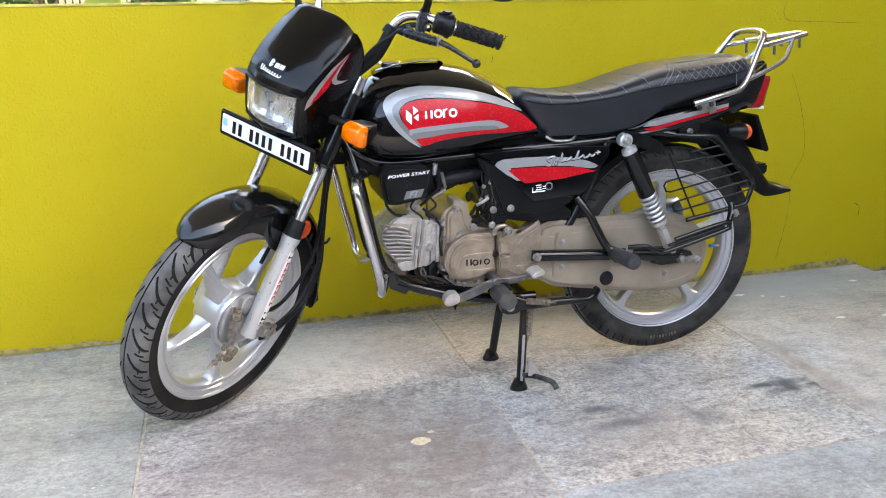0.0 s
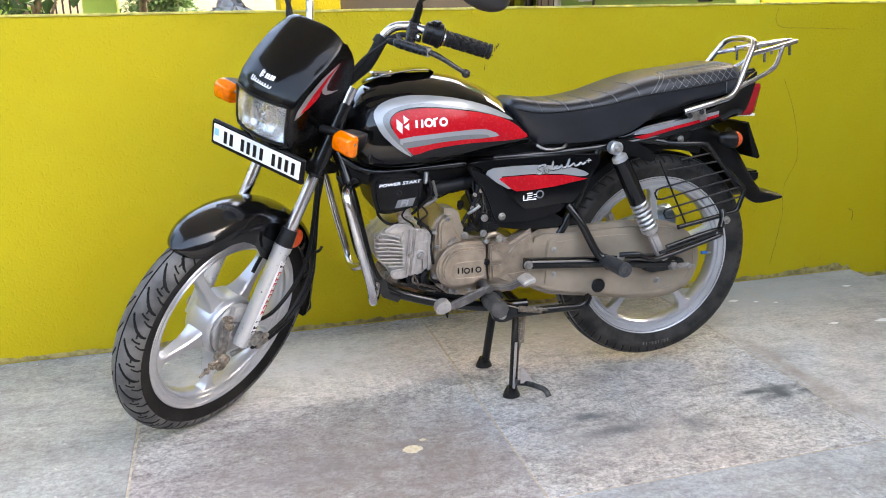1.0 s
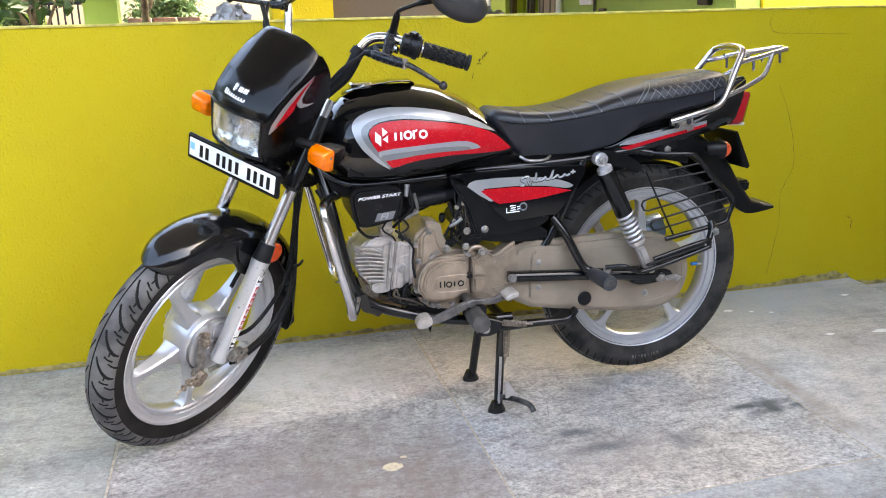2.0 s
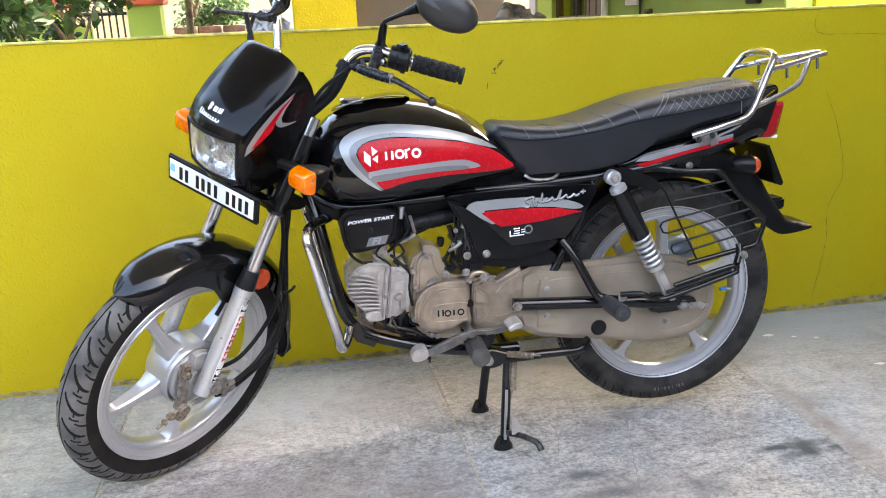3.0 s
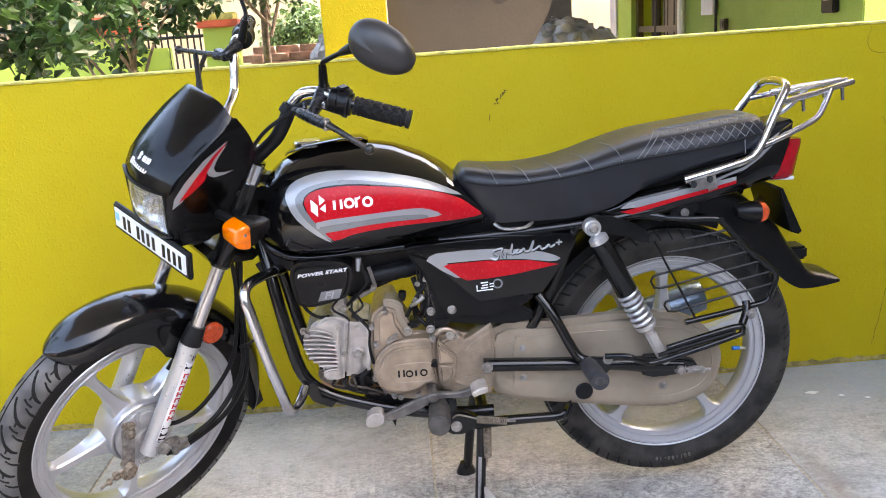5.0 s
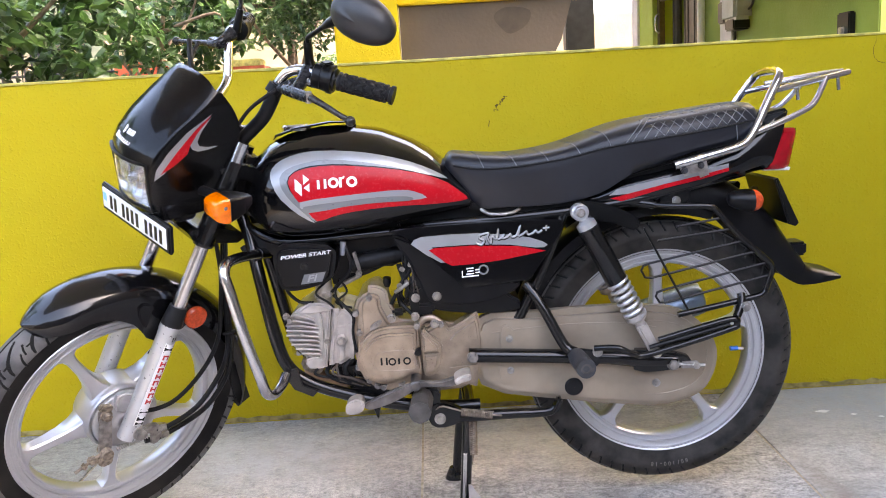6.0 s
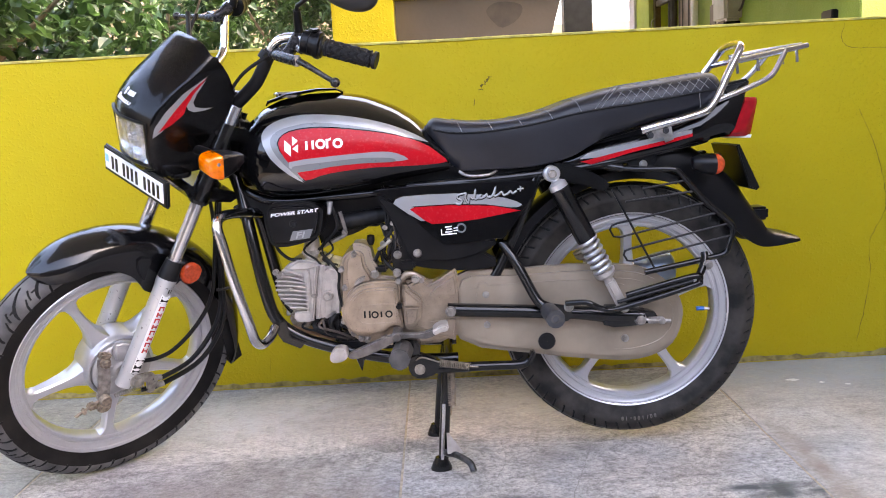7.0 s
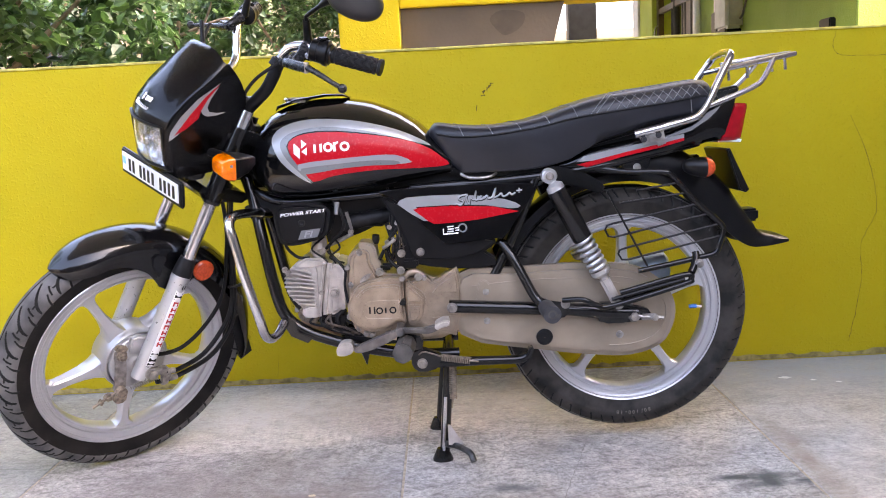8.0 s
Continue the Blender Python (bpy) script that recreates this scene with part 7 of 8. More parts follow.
part("stand_gusset", prism(bmesh.new(), [(0.162, 0.104), (0.168, 0.104), (0.201, 0.052), (0.162, 0.052)], -0.152, -0.148, 0.001), CAST, stand, "bare metal gusset")
part("worn_strip", tube(bmesh.new(), [(0.160, -0.117, 0.165), (0.149, -0.130, 0.03)], 0.0042, 8, 1), CHROME, stand, "leg scuffed to bright metal")
bm = spring(bmesh.new(), (0.182, -0.108, 0.262), (0.178, -0.104, 0.155), 0.0085, 0.0018, 20)
tube(bm, [(0.178, -0.104, 0.155), (0.174, -0.100, 0.13)], 0.0025, 6, 1)
part("stand_spring", bm, RUST, stand, "rusted centre stand spring")
part("peg_spike", tube(bmesh.new(), [(-0.035, -0.09, 0.285), (-0.033, -0.09, 0.25)], [0.012, 0.001], 8, 1), FRAME, bike)

# saree guard and lower step
y = -0.133
frame_pts = [(0.600, -0.108, 0.705), (0.640, -0.125, 0.702), (0.706, y, 0.699), (0.728, y, 0.687), (0.778, y, 0.629), (0.830, y, 0.580), (0.848, y, 0.556), (0.839, y, 0.520), (0.828, y, 0.498), (0.790, y, 0.489), (0.731, y, 0.478), (0.642, y, 0.463)]
sg = pipe("wheel_guard", frame_pts, 0.0068, FRAME, "black wire guard beside the rear wheel", 10)
for pts in ([(0.569, y - 0.004, 0.661), (0.664, y - 0.004, 0.472)], [(0.640, y, 0.658), (0.741, y, 0.672)], [(0.600, y, 0.630), (0.764, y, 0.647)], [(0.788, y, 0.619), (0.583, y, 0.582), (0.568, y, 0.577), (0.563, y, 0.567), (0.571, y, 0.551), (0.585, y, 0.549), (0.813, y, 0.594)], [(0.834, y, 0.567), (0.612, y, 0.521), (0.597, y, 0.516), (0.594, y, 0.507), (0.602, y, 0.493), (0.616, y, 0.492), (0.846, y, 0.540)]):
    part("guard_wire", tube(bmesh.new(), pts, 0.0027, 6, 1), PLASTIC, sg)
bm = prism(bmesh.new(), smooth2([(0.615, 0.735), (0.680, 0.735), (0.668, 0.700), (0.640, 0.690), (0.620, 0.700)], 2), -0.108, -0.100, 0.002)
part("guard_mount", bm, FRAME, sg)
part("guard_bolt", hexbolt(bmesh.new(), 0.648, -0.110, 0.712, 0.007, 0.006), STEEL, sg)
pipe("guard_stay", [(0.600, -0.108, 0.705), (0.56, -0.10, 0.712), (0.52, -0.10, 0.715)], 0.010)
y = -0.165
st1 = pipe("step", [(0.455, -0.145, 0.402), (0.500, y, 0.406), (0.535, y, 0.390), (0.575, y, 0.388), (0.742, y, 0.432), (0.760, y, 0.443), (0.742, y, 0.454), (0.59, y, 0.418)], 0.0068, FRAME, "black rod step beside the rear wheel", 10)
for pts in ([(0.57, y, 0.403), (0.745, y, 0.444)], [(0.58, y + 0.012, 0.396), (0.745, y + 0.012, 0.438)]):
    part("step_rod", tube(bmesh.new(), pts, 0.0045, 8, 1), PLASTIC, st1)
bm = tube(bmesh.new(), [(0.780, -0.134, 0.502), (0.778, -0.145, 0.485), (0.762, -0.160, 0.458)], 0.009, 10, 2)
part("step_link", bm, FRAME, st1)
part("bolt", hexbolt(bmesh.new(), 0.782, -0.158, 0.478, 0.0085, 0.008), STEEL, st1)

# ---- beyond the wall ----
ORANGE = mat("orange_red_paint", (0.62, 0.12, 0.05), 0.6, var=0.15, scale=10)
BRICK = mat("old_brick", (0.42, 0.25, 0.20), 0.85, var=0.35, scale=12, bump=0.002)
BOARD = mat("brown_grey_sheet", (0.062, 0.049, 0.038), 0.7, var=0.18, scale=2.2, bump=0.0008, bump_scale=60)
WOOD = mat("dark_door_wood", (0.035, 0.022, 0.018), 0.35, var=0.4, scale=30)
CLOTH = mat("grey_cover_cloth", (0.30, 0.30, 0.31), 0.45, 0.3, var=0.3, scale=7, bump=0.004, bump_scale=25)
PVC = mat("white_pvc", (0.72, 0.72, 0.72), 0.4, var=0.06)
LILAC = mat("pale_board", (0.62, 0.60, 0.62), 0.6, var=0.08)
METER = mat("grey_meter_case", (0.34, 0.37, 0.37), 0.35, var=0.15)
BARK = mat("grey_brown_bark", (0.20, 0.15, 0.11), 0.9, var=0.35, scale=20, bump=0.006, bump_scale=40)


def leaf_mat(name, rgb, rgb2):
    """Leaves that differ one from another and let some light through."""
    m = bpy.data.materials.new(name)
    m.use_nodes = True
    n, l = m.node_tree.nodes, m.node_tree.links
    b, out = n["Principled BSDF"], n["Material Output"]
    g = n.new("ShaderNodeNewGeometry")
    r = n.new("ShaderNodeValToRGB")
    r.color_ramp.elements[0].color, r.color_ramp.elements[1].color = (*rgb, 1), (*rgb2, 1)
    l.new(g.outputs["Random Per Island"], r.inputs["Fac"])
    l.new(r.outputs["Color"], b.inputs["Base Color"])
    b.inputs["Roughness"].default_value = 0.42
    t, mix = n.new("ShaderNodeBsdfTranslucent"), n.new("ShaderNodeMixShader")
    l.new(r.outputs["Color"], t.inputs["Color"])
    mix.inputs["Fac"].default_value = 0.35
    l.new(b.outputs["BSDF"], mix.inputs[1])
    l.new(t.outputs["BSDF"], mix.inputs[2])
    l.new(mix.outputs["Shader"], out.inputs["Surface"])
    return m


LEAF = leaf_mat("broad_leaf_green", (0.014, 0.040, 0.010), (0.060, 0.125, 0.030))
LEAF2 = leaf_mat("fine_leaf_green", (0.024, 0.058, 0.016), (0.095, 0.17, 0.05))
LEAF3 = leaf_mat("far_leaf_green", (0.03, 0.07, 0.02), (0.11, 0.18, 0.06))


def foliage(name, clumps, count, size, material, parent, rng, droop=0.4, slim=0.55):
    """Leaves scattered about clump centres (x, y, z, radius), each a folded blade with a point."""
    c = np.array(clumps)
    wt = c[:, 3] ** 2
    pick = rng.choice(len(c), count, p=wt / wt.sum())
    d = rng.normal(size=(count, 3))
    d /= np.linalg.norm(d, axis=1)[:, None]
    pos = c[pick, :3] + d * (c[pick, 3] * rng.random(count) ** 0.45)[:, None]
    ax = rng.normal(size=(count, 3)) * (1, 1, 0.5) - (0, 0, droop)
    ax /= np.linalg.norm(ax, axis=1)[:, None]
    up = rng.normal(size=(count, 3)) * 0.5 + (0, 0, 1)
    sd = np.cross(ax, up)
    sd /= np.linalg.norm(sd, axis=1)[:, None]
    nm = np.cross(sd, ax)
    L = size * (0.6 + 0.8 * rng.random(count))[:, None]
    w = L * slim * 0.5
    v = np.stack([pos, pos + ax * L * 0.35 + sd * w + nm * L * 0.08, pos + ax * L * 0.4, pos + ax * L * 0.35 - sd * w + nm * L * 0.08, pos + ax * L * 0.75 + sd * w * 0.6 - nm * L * 0.02, pos + ax * L * 0.75 - sd * w * 0.6 - nm * L * 0.02, pos + ax * L - nm * L * 0.12], 1)
    base = (np.arange(count) * 7)[:, None]
    f = np.concatenate([base + t for t in ((0, 1, 2), (0, 2, 3), (1, 4, 2), (2, 5, 3), (2, 4, 6), (2, 6, 5))], 0)
    me = bpy.data.meshes.new(name)
    me.from_pydata(v.reshape(-1, 3).tolist(), [], f.tolist())
    me.materials.append(material)
    ob = new(name, me)
    ob.parent = parent
    return ob


def tree(name, label, base, top, clumps, count, size, material, seed, trunk=0.05, slim=0.55, limbs=9):
    rng = np.random.default_rng(seed)
    root = new(name)
    tagged(root, label, "tree" if "tree" in name else "shrub")
    base, top = Vector(base), Vector(top)
    mid = base.lerp(top, 0.5) + Vector((rng.normal() * 0.05, rng.normal() * 0.05, 0))
    bm = tube(bmesh.new(), [base, mid, top], [trunk, trunk * 0.75, trunk * 0.4], 10, 5)
    tr = part("trunk", bm, BARK, root)
    for k in range(min(limbs, len(clumps))):
        c = Vector(clumps[k][:3])
        a = base.lerp(top, 0.35 + 0.6 * rng.random())
        m_ = a.lerp(c, 0.5) + Vector(rng.normal(size=3) * 0.08)
        part("limb", tube(bmesh.new(), [a, m_, c], [trunk * 0.45, trunk * 0.3, trunk * 0.08], 7, 5), BARK, tr)
    foliage("crown", clumps, count, size, material, root, rng, slim=slim)
    return root


def spread(rng, n, x, y, z, r):
    return [(rng.uniform(*x), rng.uniform(*y), rng.uniform(*z), rng.uniform(*r)) for _ in range(n)]


rng = np.random.default_rng(11)
tree("broadleaf_shrub", "broad-leaved green shrub leaning over the far side of the wall", (-2.55, 2.5, -0.2), (-2.2, 2.3, 1.9), spread(rng, 26, (-3.2, -1.45), (1.7, 2.9), (1.45, 2.2), (0.15, 0.30)) + spread(rng, 10, (-3.0, -1.9), (1.6, 2.6), (1.0, 1.4), (0.12, 0.24)) + spread(rng, 16, (-2.4, -1.2), (1.9, 2.7), (1.15, 1.62), (0.10, 0.20)), 5200, 0.078, LEAF, 3, 0.06, 0.62, 12)
tree("creeper_shrub", "thin twiggy green creeper beside the gate", (-1.75, 3.6, -0.2), (-1.5, 3.5, 1.6), spread(rng, 16, (-2.3, -1.15), (3.2, 4.0), (1.42, 2.0), (0.12, 0.24)) + spread(rng, 7, (-2.1, -1.3), (3.3, 3.9), (1.0, 1.4), (0.08, 0.16)), 2600, 0.070, LEAF, 4, 0.03, 0.6, 12)
tree("neem_tree", "light green tree with fine drooping leaves", (-1.2, 6.4, -0.2), (-1.0, 6.0, 3.0), spread(rng, 34, (-2.6, 0.1), (4.8, 6.6), (1.75, 3.0), (0.25, 0.45)) + spread(rng, 9, (-1.7, -0.55), (4.8, 6.2), (1.62, 1.9), (0.14, 0.24)), 17000, 0.070, LEAF2, 5, 0.045, 0.42, 12)
tree("courtyard_tree", "dense green tree behind the gate", (-4.2, 8.6, -0.2), (-3.8, 8.3, 3.2), spread(rng, 34, (-6.5, -1.6), (7.2, 9.5), (1.9, 4.2), (0.4, 0.8)), 15000, 0.13, LEAF3, 6, 0.14)
# Added outside the view; its crown darkens the western sky in the gloss paint.
tree("garden_tree", "unseen leafy green tree beside the open end of the porch, darkens reflections", (-5.2, 1.4, -0.2), (-5.0, 1.2, 3.0), spread(rng, 40, (-6.4, -4.2), (-1.2, 3.6), (0.9, 4.4), (0.35, 0.6)), 9000, 0.12, LEAF, 15, 0.11, 0.6, 14)
tree("small_bush", "rounded grey-green bush by the brick heap", (-0.9, 8.0, -0.2), (-0.9, 8.0, 1.2), spread(rng, 14, (-1.35, -0.55), (7.6, 8.4), (0.9, 1.65), (0.15, 0.3)), 2600, 0.07, LEAF3, 7, 0.03)
tree("street_tree", "tall leafy tree far behind the houses", (-7.0, 19.0, -0.2), (-6.5, 19.0, 4.5), spread(rng, 30, (-11, -1.0), (17, 21), (2.8, 8.0), (0.9, 1.8)), 6000, 0.32, LEAF3, 8, 0.25)


def thing(name, label, category, location=(0, 0, 0)):
    ob = new(name)
    return tagged(ob, label, category)


# neighbour's pillar with its beam and hung sheet
pil = thing("porch_pillar", "plain yellow plastered porch pillar and beam", "pillar")
part("shaft", box(-0.27, 0.012, 1.88, 2.14, -0.2, 2.30, 0.006), YELLOW, pil, "", None, 30, False)
part("beam", box(0.012, 2.2, 1.93, 2.12, 1.388, 2.30, 0.006), YELLOW, pil, "", None, 30, False)
# Invented slab, unseen, that holds sky light off the court.
part("roof_slab", box(-0.27, 2.2, 1.88, 6.5, 2.30, 2.42), CEIL, pil, "", None, 30, False)
bm = prism(bmesh.new(), [(0.018, 0.30), (0.56, 0.30), (0.66, 1.05), (0.745, 1.20), (0.80, 1.386), (0.018, 1.386)], 1.965, 1.985, 0.002)
hung = tagged(part("hung_sheet", bm, BOARD, None), "stained brown-grey sheet closing the bay beside the pillar", "sheet")
DAMP = mat("damp_stain", (0.042, 0.033, 0.025), 0.7, var=0.3, scale=12)
part("stain", sheet([(0.442, 1.322), (0.500, 1.358), (0.606, 1.340), (0.592, 1.278), (0.516, 1.240), (0.470, 1.272)], lambda x, z: Vector((x, 1.9615, z)), 0.03, 3), DAMP, hung, "dark damp stain")

# house on the right of the court
house = thing("neighbour_house", "lime green house wall with a dark barred door", "house")
part("side_wall", rough_wall(2.20, 2.36, 1.97, 4.42, -0.2, 3.2, 0.2), LIME, house)
part("door_lintel", box(2.20, 2.36, 4.42, 5.74, 2.1, 3.2), LIME, house, "", None, 30, False)
part("door_jamb", box(2.18, 2.36, 5.74, 6.20, -0.2, 3.2, 0.004), LIMEPALE, house, "pale lime door surround", None, 30, False)
part("front_wall", rough_wall(2.36, 7.0, 1.955, 2.10, -0.2, 3.2, 0.25), YELLOW, house)
part("room_back", box(3.2, 3.3, 4.0, 6.2, -0.2, 3.2), LIMEPALE, house, "", None, 30, False)
part("room_side", box(2.36, 3.3, 6.10, 6.2, -0.2, 3.2), LIME, house, "", None, 30, False)
part("end_strip", box(2.16, 2.30, 6.20, 6.42, -0.2, 3.2, 0.004), LILAC, house, "pale unpainted wall end", None, 30, False)
# Unseen slab added above the house to keep its walls shaded.
part("roof_slab", box(2.2, 7.0, 1.95, 6.5, 3.2, 3.35), CEIL, house, "", None, 30, False)
door = part("door", box(2.22, 2.27, 5.66, 5.735, -0.2, 2.1, 0.004), WOOD, house, "dark wooden door frame with bars", None, 30, False)
part("frame_post", box(2.22, 2.27, 4.42, 4.50, -0.2, 2.1, 0.004), WOOD, door, "", None, 30, False)
for z in (0.3, 1.02, 1.72):
    part("door_rail", box(2.225, 2.265, 4.50, 5.66, z, z + 0.05, 0.003), WOOD, door, "", None, 30, False)
for y in (5.30, 5.18, 4.98, 4.90, 4.74, 4.62):
    part("door_bar", tube(bmesh.new(), [(2.245, y, -0.1), (2.245, y, 2.1)], 0.012 if y != 5.18 else 0.03, 8, 1), IRON, door)
part("door_leaf", box(2.24, 2.27, 4.50, 5.02, -0.1, 2.05, 0.003), WOOD, door, "", None, 30, False)
part("door_pull", tube(bmesh.new(), [(2.20, 5.60, 1.45), (2.17, 5.60, 1.48), (2.17, 5.60, 1.58), (2.20, 5.60, 1.61)], 0.008, 8, 3), CHROME, door)
pp = part("drain_pipe", tube(bmesh.new(), [(2.165, 4.36, -0.1), (2.165, 4.36, 3.1)], 0.028, 12, 1), PVC, None)
tagged(pp, "white plastic drain pipe on the green wall", "pipe")
mt = thing("electric_meter", "grey electric meter on a pale wall board", "meter")
part("back_board", box(2.165, 2.20, 3.74, 3.96, 1.13, 2.1, 0.003), LILAC, mt, "", None, 30, False)
part("meter_case", box(2.08, 2.20, 3.46, 3.70, 1.36, 1.72, 0.02), METER, mt)
part("cutout_box", box(2.10, 2.20, 3.70, 3.82, 1.36, 1.50, 0.008), PLASTIC, mt)
part("terminal_cover", box(2.09, 2.20, 3.50, 3.66, 1.30, 1.37, 0.01), PLASTIC, mt)
part("conduit", tube(bmesh.new(), [(2.18, 3.72, 0.4), (2.18, 3.72, 1.40)], 0.010, 8, 1), IRON, mt)
part("meter_wire", tube(bmesh.new(), [(2.17, 3.45, 1.42), (2.16, 3.36, 1.45), (2.17, 3.30, 1.60), (2.18, 3.26, 1.80)], 0.008, 8, 4), IRON, mt)
sw = thing("wall_switch", "small dark switch box on the green wall", "switch")
part("switch_case", box(2.165, 2.20, 2.18, 2.30, 1.10, 1.27, 0.006), PLASTIC, sw)
part("switch_knob", box(2.15, 2.167, 2.22, 2.26, 1.16, 1.20, 0.003), STEEL, sw)
sw2 = thing("socket", "small brown socket on the green wall", "socket")
part("socket_case", box(2.17, 2.20, 3.55, 3.63, 1.03, 1.10, 0.004), WOOD, sw2)
part("socket_face", box(2.164, 2.172, 3.565, 3.615, 1.045, 1.085, 0.002), PLASTIC, sw2)

# covered vehicle, dark post and beige end wall
rng = np.random.default_rng(2)


def draped(name, label, cx, cy, lx, ly, top, seed):
    bm = bmesh.new()
    bmesh.ops.create_uvsphere(bm, u_segments=96, v_segments=56, radius=1.0)
    for v in bm.verts:
        p = v.co.copy()
        a = math.atan2(p.y, p.x)
        fold = 1 + 0.07 * math.sin(a * 9 + seed) * (1 - p.z) + 0.05 * math.sin(a * 17 + 2 * seed)
        z = max(p.z, -0.2)
        v.co = Vector((cx + p.x * lx * fold * (1.15 - 0.25 * z), cy + p.y * ly * fold, -0.2 + (top + 0.2) * (0.5 + 0.5 * p.z) ** 0.6 + 0.04 * noise.noise(p * 4 + Vector((seed, 0, 0)))))
        v.co += Vector((noise.noise(p * 7), noise.noise(p * 7 + Vector((3, 0, 0))), abs(noise.noise(p * 6 + Vector((0, 5, 0)))) - 0.2)) * 0.06
    return tagged(part(name, bm, CLOTH, None), label, "cover")


draped("vehicle_cover", "crumpled grey cloth cover over a parked scooter", 1.12, 3.55, 0.42, 0.35, 1.16, 1)
draped("vehicle_cover", "grey cloth cover over a vehicle behind the pillar", -0.42, 4.7, 0.22, 0.5, 1.20, 5)
tagged(structure("wall_far", rough_wall(1.2, 4.2, 9.0, 9.2, -0.2, 1.95, 0.4), BEIGE, "beige boundary wall with damp streaks"), "", "wall")
# Plain black upright that fills the dark strip before the beige wall.
tagged(part("dark_post", box(1.61, 1.91, 7.0, 7.2, -0.2, 3.0, 0.01), IRON, None, "", None, 30, False), "dark upright strip beyond the court", "post")
structure("wall_house_far", rough_wall(-7.0, 1.2, 11.0, 11.2, -0.2, 3.2, 0.5), BEIGE, "sunlit cream house wall across the lane")
structure("wall_court", rough_wall(-6.0, -1.93, 5.65, 5.80, -0.2, 1.17, 0.3), LIMEPALE, "yellow-green court wall under the gate grille")

# gate with posts
gp = thing("gate_post", "lime green gate post with an orange cap", "gate post")
part("shaft", box(-1.60, -1.33, 5.6, 5.85, -0.2, 1.31, 0.006), LIMEPALE, gp, "", None, 30, False)
part("cap", box(-1.64, -1.29, 5.56, 5.89, 1.31, 1.37, 0.008), ORANGE, gp, "orange cap", None, 30, False)
part("cap_top", box(-1.60, -1.33, 5.60, 5.85, 1.37, 1.43, 0.008), CREAM, gp, "", None, 30, False)
gp2 = thing("gate_post", "lime green gate post with an orange-red cap", "gate post")
part("shaft", box(-2.50, -2.16, 5.5, 5.8, -0.2, 1.30, 0.006), LIMEPALE, gp2, "", None, 30, False)
part("cap", box(-2.56, -2.10, 5.45, 5.85, 1.30, 1.45, 0.008), ORANGE, gp2, "orange-red cap", None, 30, False)
gate = thing("iron_gate", "black iron gate with upright bars", "gate")
for z in (0.2, 0.9, 1.25):
    part("gate_rail", tube(bmesh.new(), [(-2.14, 5.7, z), (-1.62, 5.7, z)], 0.014, 8, 1), IRON, gate)
for k in range(9):
    x = -2.10 + 0.056 * k
    part("gate_bar", tube(bmesh.new(), [(x, 5.7, 0.0), (x, 5.7, 1.32)], 0.008, 6, 1), IRON, gate)
grille = thing("iron_grille", "black iron grille on top of the court wall", "grille")
for z in (1.20, 1.40, 1.62):
    part("grille_rail", tube(bmesh.new(), [(-4.2, 5.72, z), (-2.52, 5.72, z)], 0.012, 8, 1), IRON, grille)
for k in range(24):
    x = -4.15 + 0.07 * k
    part("grille_bar", tube(bmesh.new(), [(x, 5.72, 1.16), (x, 5.72, 1.66)], 0.009, 6, 1), IRON, grille)

# heap of old bricks
heap = thing("brick_heap", "stacked heap of old red-brown bricks", "brick heap")
bm = block(bmesh.new(), (0, 0, 0), (0.215, 0.10, 0.068), 0.004, None, 1)
first = part("brick", bm, BRICK, heap)
me = first.data
rng = np.random.default_rng(9)
spots = [(-1.34 + 0.225 * i + (0.11 if r % 2 else 0), 6.6, 0.42 + 0.074 * r) for r in range(10) for i in range(3)]
for k, p in enumerate(spots):
    ob = first if k == 0 else new("brick", me)
    ob.parent = heap
    ob.matrix_basis = pose(p[0] + rng.normal() * 0.012, p[1] + rng.normal() * 0.02, p[2] if p[2] > 0 else 0, 0, 0, rng.normal() * 4)
part("heap_core", box(-1.40, -0.70, 6.66, 7.1, -0.2, 1.05, 0.02), BRICK, heap, "", None, 30, False)

# ---- flagstones ----
def slab(x0, x1, y0, y1, stone):
    bm = block(bmesh.new(), (0, 0, -0.03), (x1 - x0 - 0.006, y1 - y0 - 0.006, 0.06), 0.0022, None, 1)
    bmesh.ops.translate(bm, vec=((x0 + x1) / 2, (y0 + y1) / 2, 0), verts=bm.verts)
    ob = part("flagstone", bm, stone, bpy.data.objects["floor"])
    return ob


xs_f = [-1.9, -0.878, 0.050, 0.982, 1.912]
ys_f = [(-2.6, -2.0, -0.66, 0.588), (-2.6, -2.3, -0.75, 0.588), (-2.6, -1.9, -0.632, 0.588), (-2.6, -2.1, -0.70, 0.588)]
for i in range(4):
    for a, b in zip(ys_f[i], ys_f[i][1:]):
        slab(xs_f[i], xs_f[i + 1], a, b, SLABS[i] if b > 0.5 else SLABS[(0, 3, 0, 3)[i]])


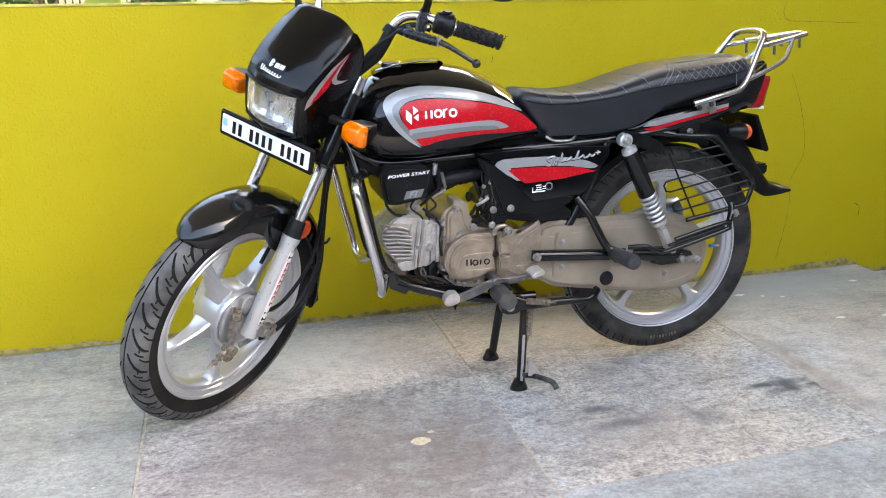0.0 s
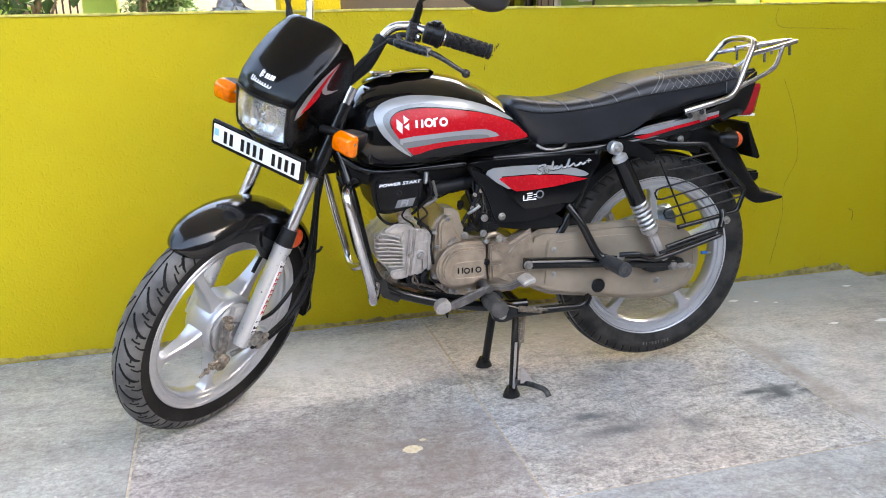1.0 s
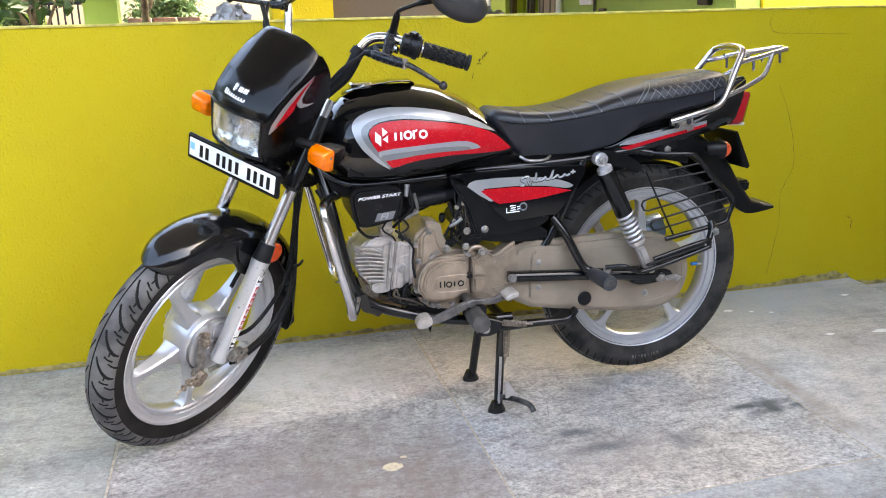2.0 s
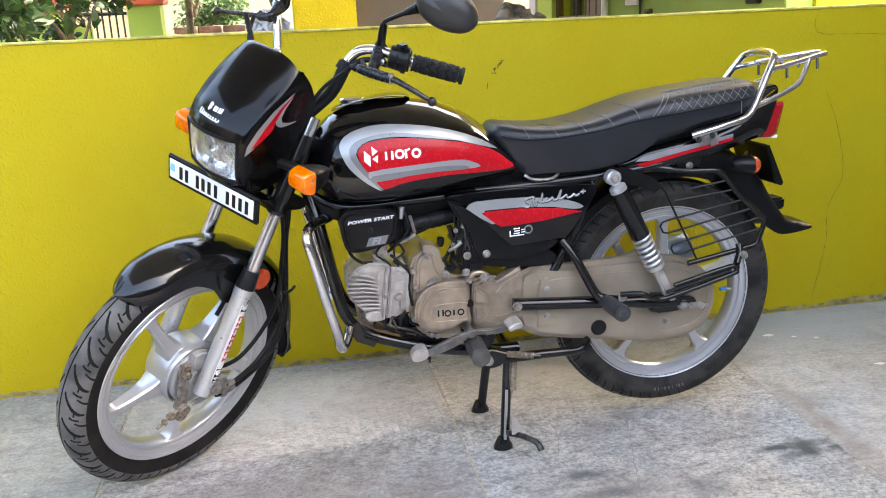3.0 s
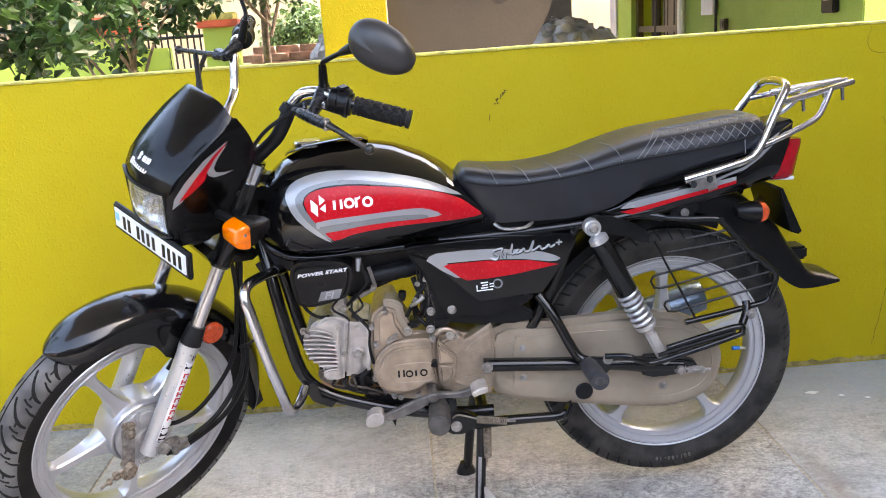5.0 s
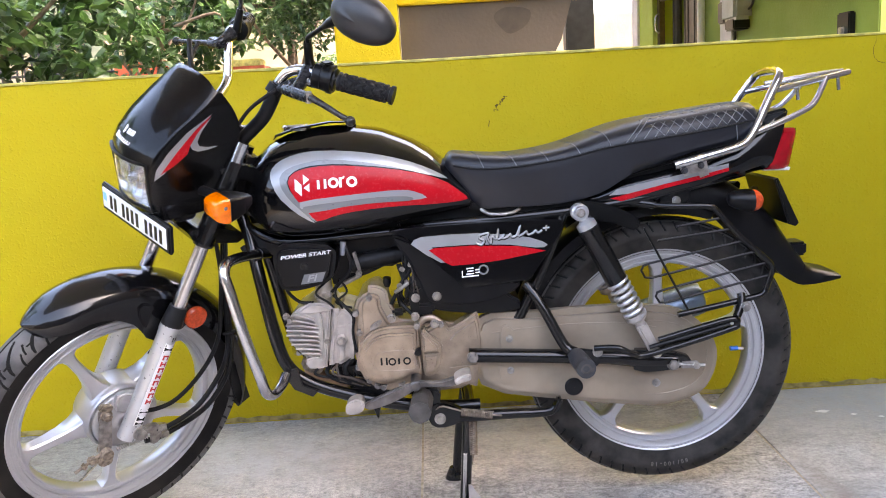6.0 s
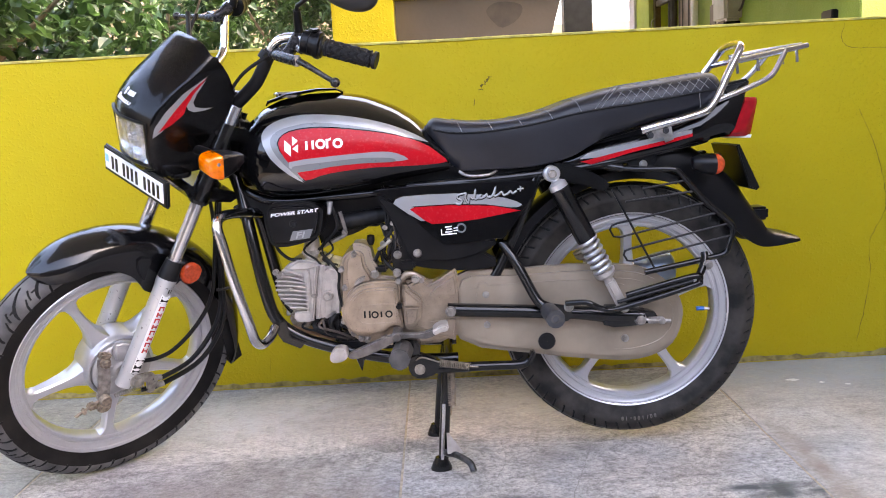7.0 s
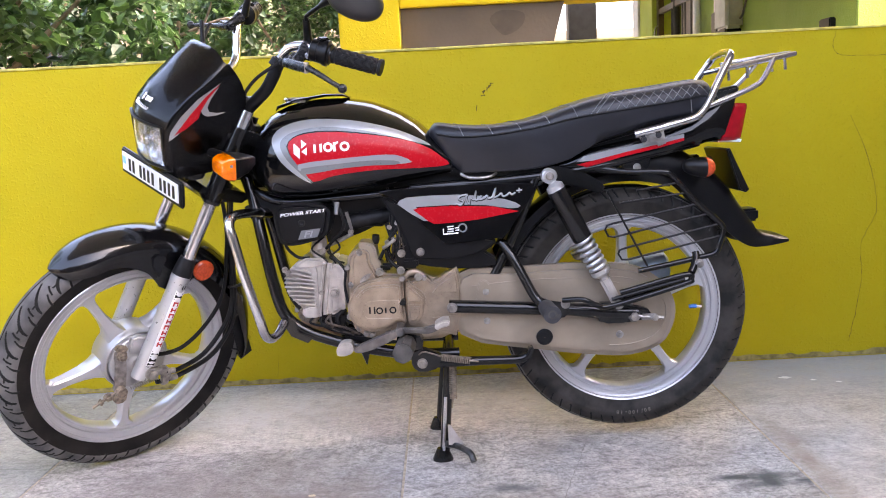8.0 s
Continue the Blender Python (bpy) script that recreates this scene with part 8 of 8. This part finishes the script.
def patch(cx, cy, r, stretch, lobes, z):
    """A flat blot with an uneven edge."""
    bm = bmesh.new()
    ring = []
    for k in range(64):
        a = 2 * math.pi * k / 64
        q = r * (1 + 0.30 * noise.noise(Vector((3 * math.cos(a), 3 * math.sin(a), cx * 9))) + 0.16 * noise.noise(Vector((11 * math.cos(a), 11 * math.sin(a), cy * 9)))) * (1 + lobes * math.cos(4 * a))
        ring.append(bm.verts.new((cx + stretch * q * math.cos(a), cy + q * math.sin(a), z)))
    bm.faces.new(ring)
    return bm


BLOT = mat("pale_cement_blot", (0.66, 0.57, 0.40), 0.8, var=0.15, scale=60, bump=0.0006, bump_scale=200)
SEAM = mat("dark_stone_crack", (0.25, 0.235, 0.22), 0.9, var=0.3, scale=120)
for bm, m, lab in (
    (patch(-0.196, -0.33, 0.019, 1.35, 0.05, 0.0012), BLOT, "pale cement blot on grey flagstone"),
    (patch(-0.16, -0.29, 0.006, 1.5, 0.05, 0.0012), BLOT, "pale cement blot on grey flagstone"),
    (patch(1.595, 0.055, 0.013, 2.6, 0.12, 0.0016), WHITE, "white paint fleck on pale flagstone"),
    (patch(1.737, 0.404, 0.010, 1.8, 0.1, 0.0016), WHITE, "white paint fleck on pale flagstone"),
    (patch(1.217, 0.388, 0.010, 1.9, 0.1, 0.0016), WHITE, "white paint fleck on pale flagstone"),
    (patch(1.290, 0.353, 0.006, 1.4, 0.1, 0.0016), WHITE, "white paint fleck on pale flagstone"),
    (patch(1.356, 0.325, 0.006, 1.4, 0.1, 0.0016), WHITE, "white paint fleck on pale flagstone"),
    (patch(1.411, 0.082, 0.009, 2.0, 0.1, 0.0016), WHITE, "white paint fleck on pale flagstone"),
):
    structure("floor_stain", bm, m, lab)
for pts, w in (
    ([(0.53, -0.01), (0.49, -0.14), (0.45, -0.26), (0.40, -0.42), (0.35, -0.60)], 0.0016),
    ([(0.30, 0.05), (0.305, -0.08), (0.27, -0.20)], 0.0014),
    ([(-0.30, -0.15), (-0.12, -0.24), (0.03, -0.27)], 0.0016),
):
    structure("floor_crack", strip(pts, w, lambda x, y: (x, y, 0.0014)), SEAM, "thin crack in worn grey flagstone")
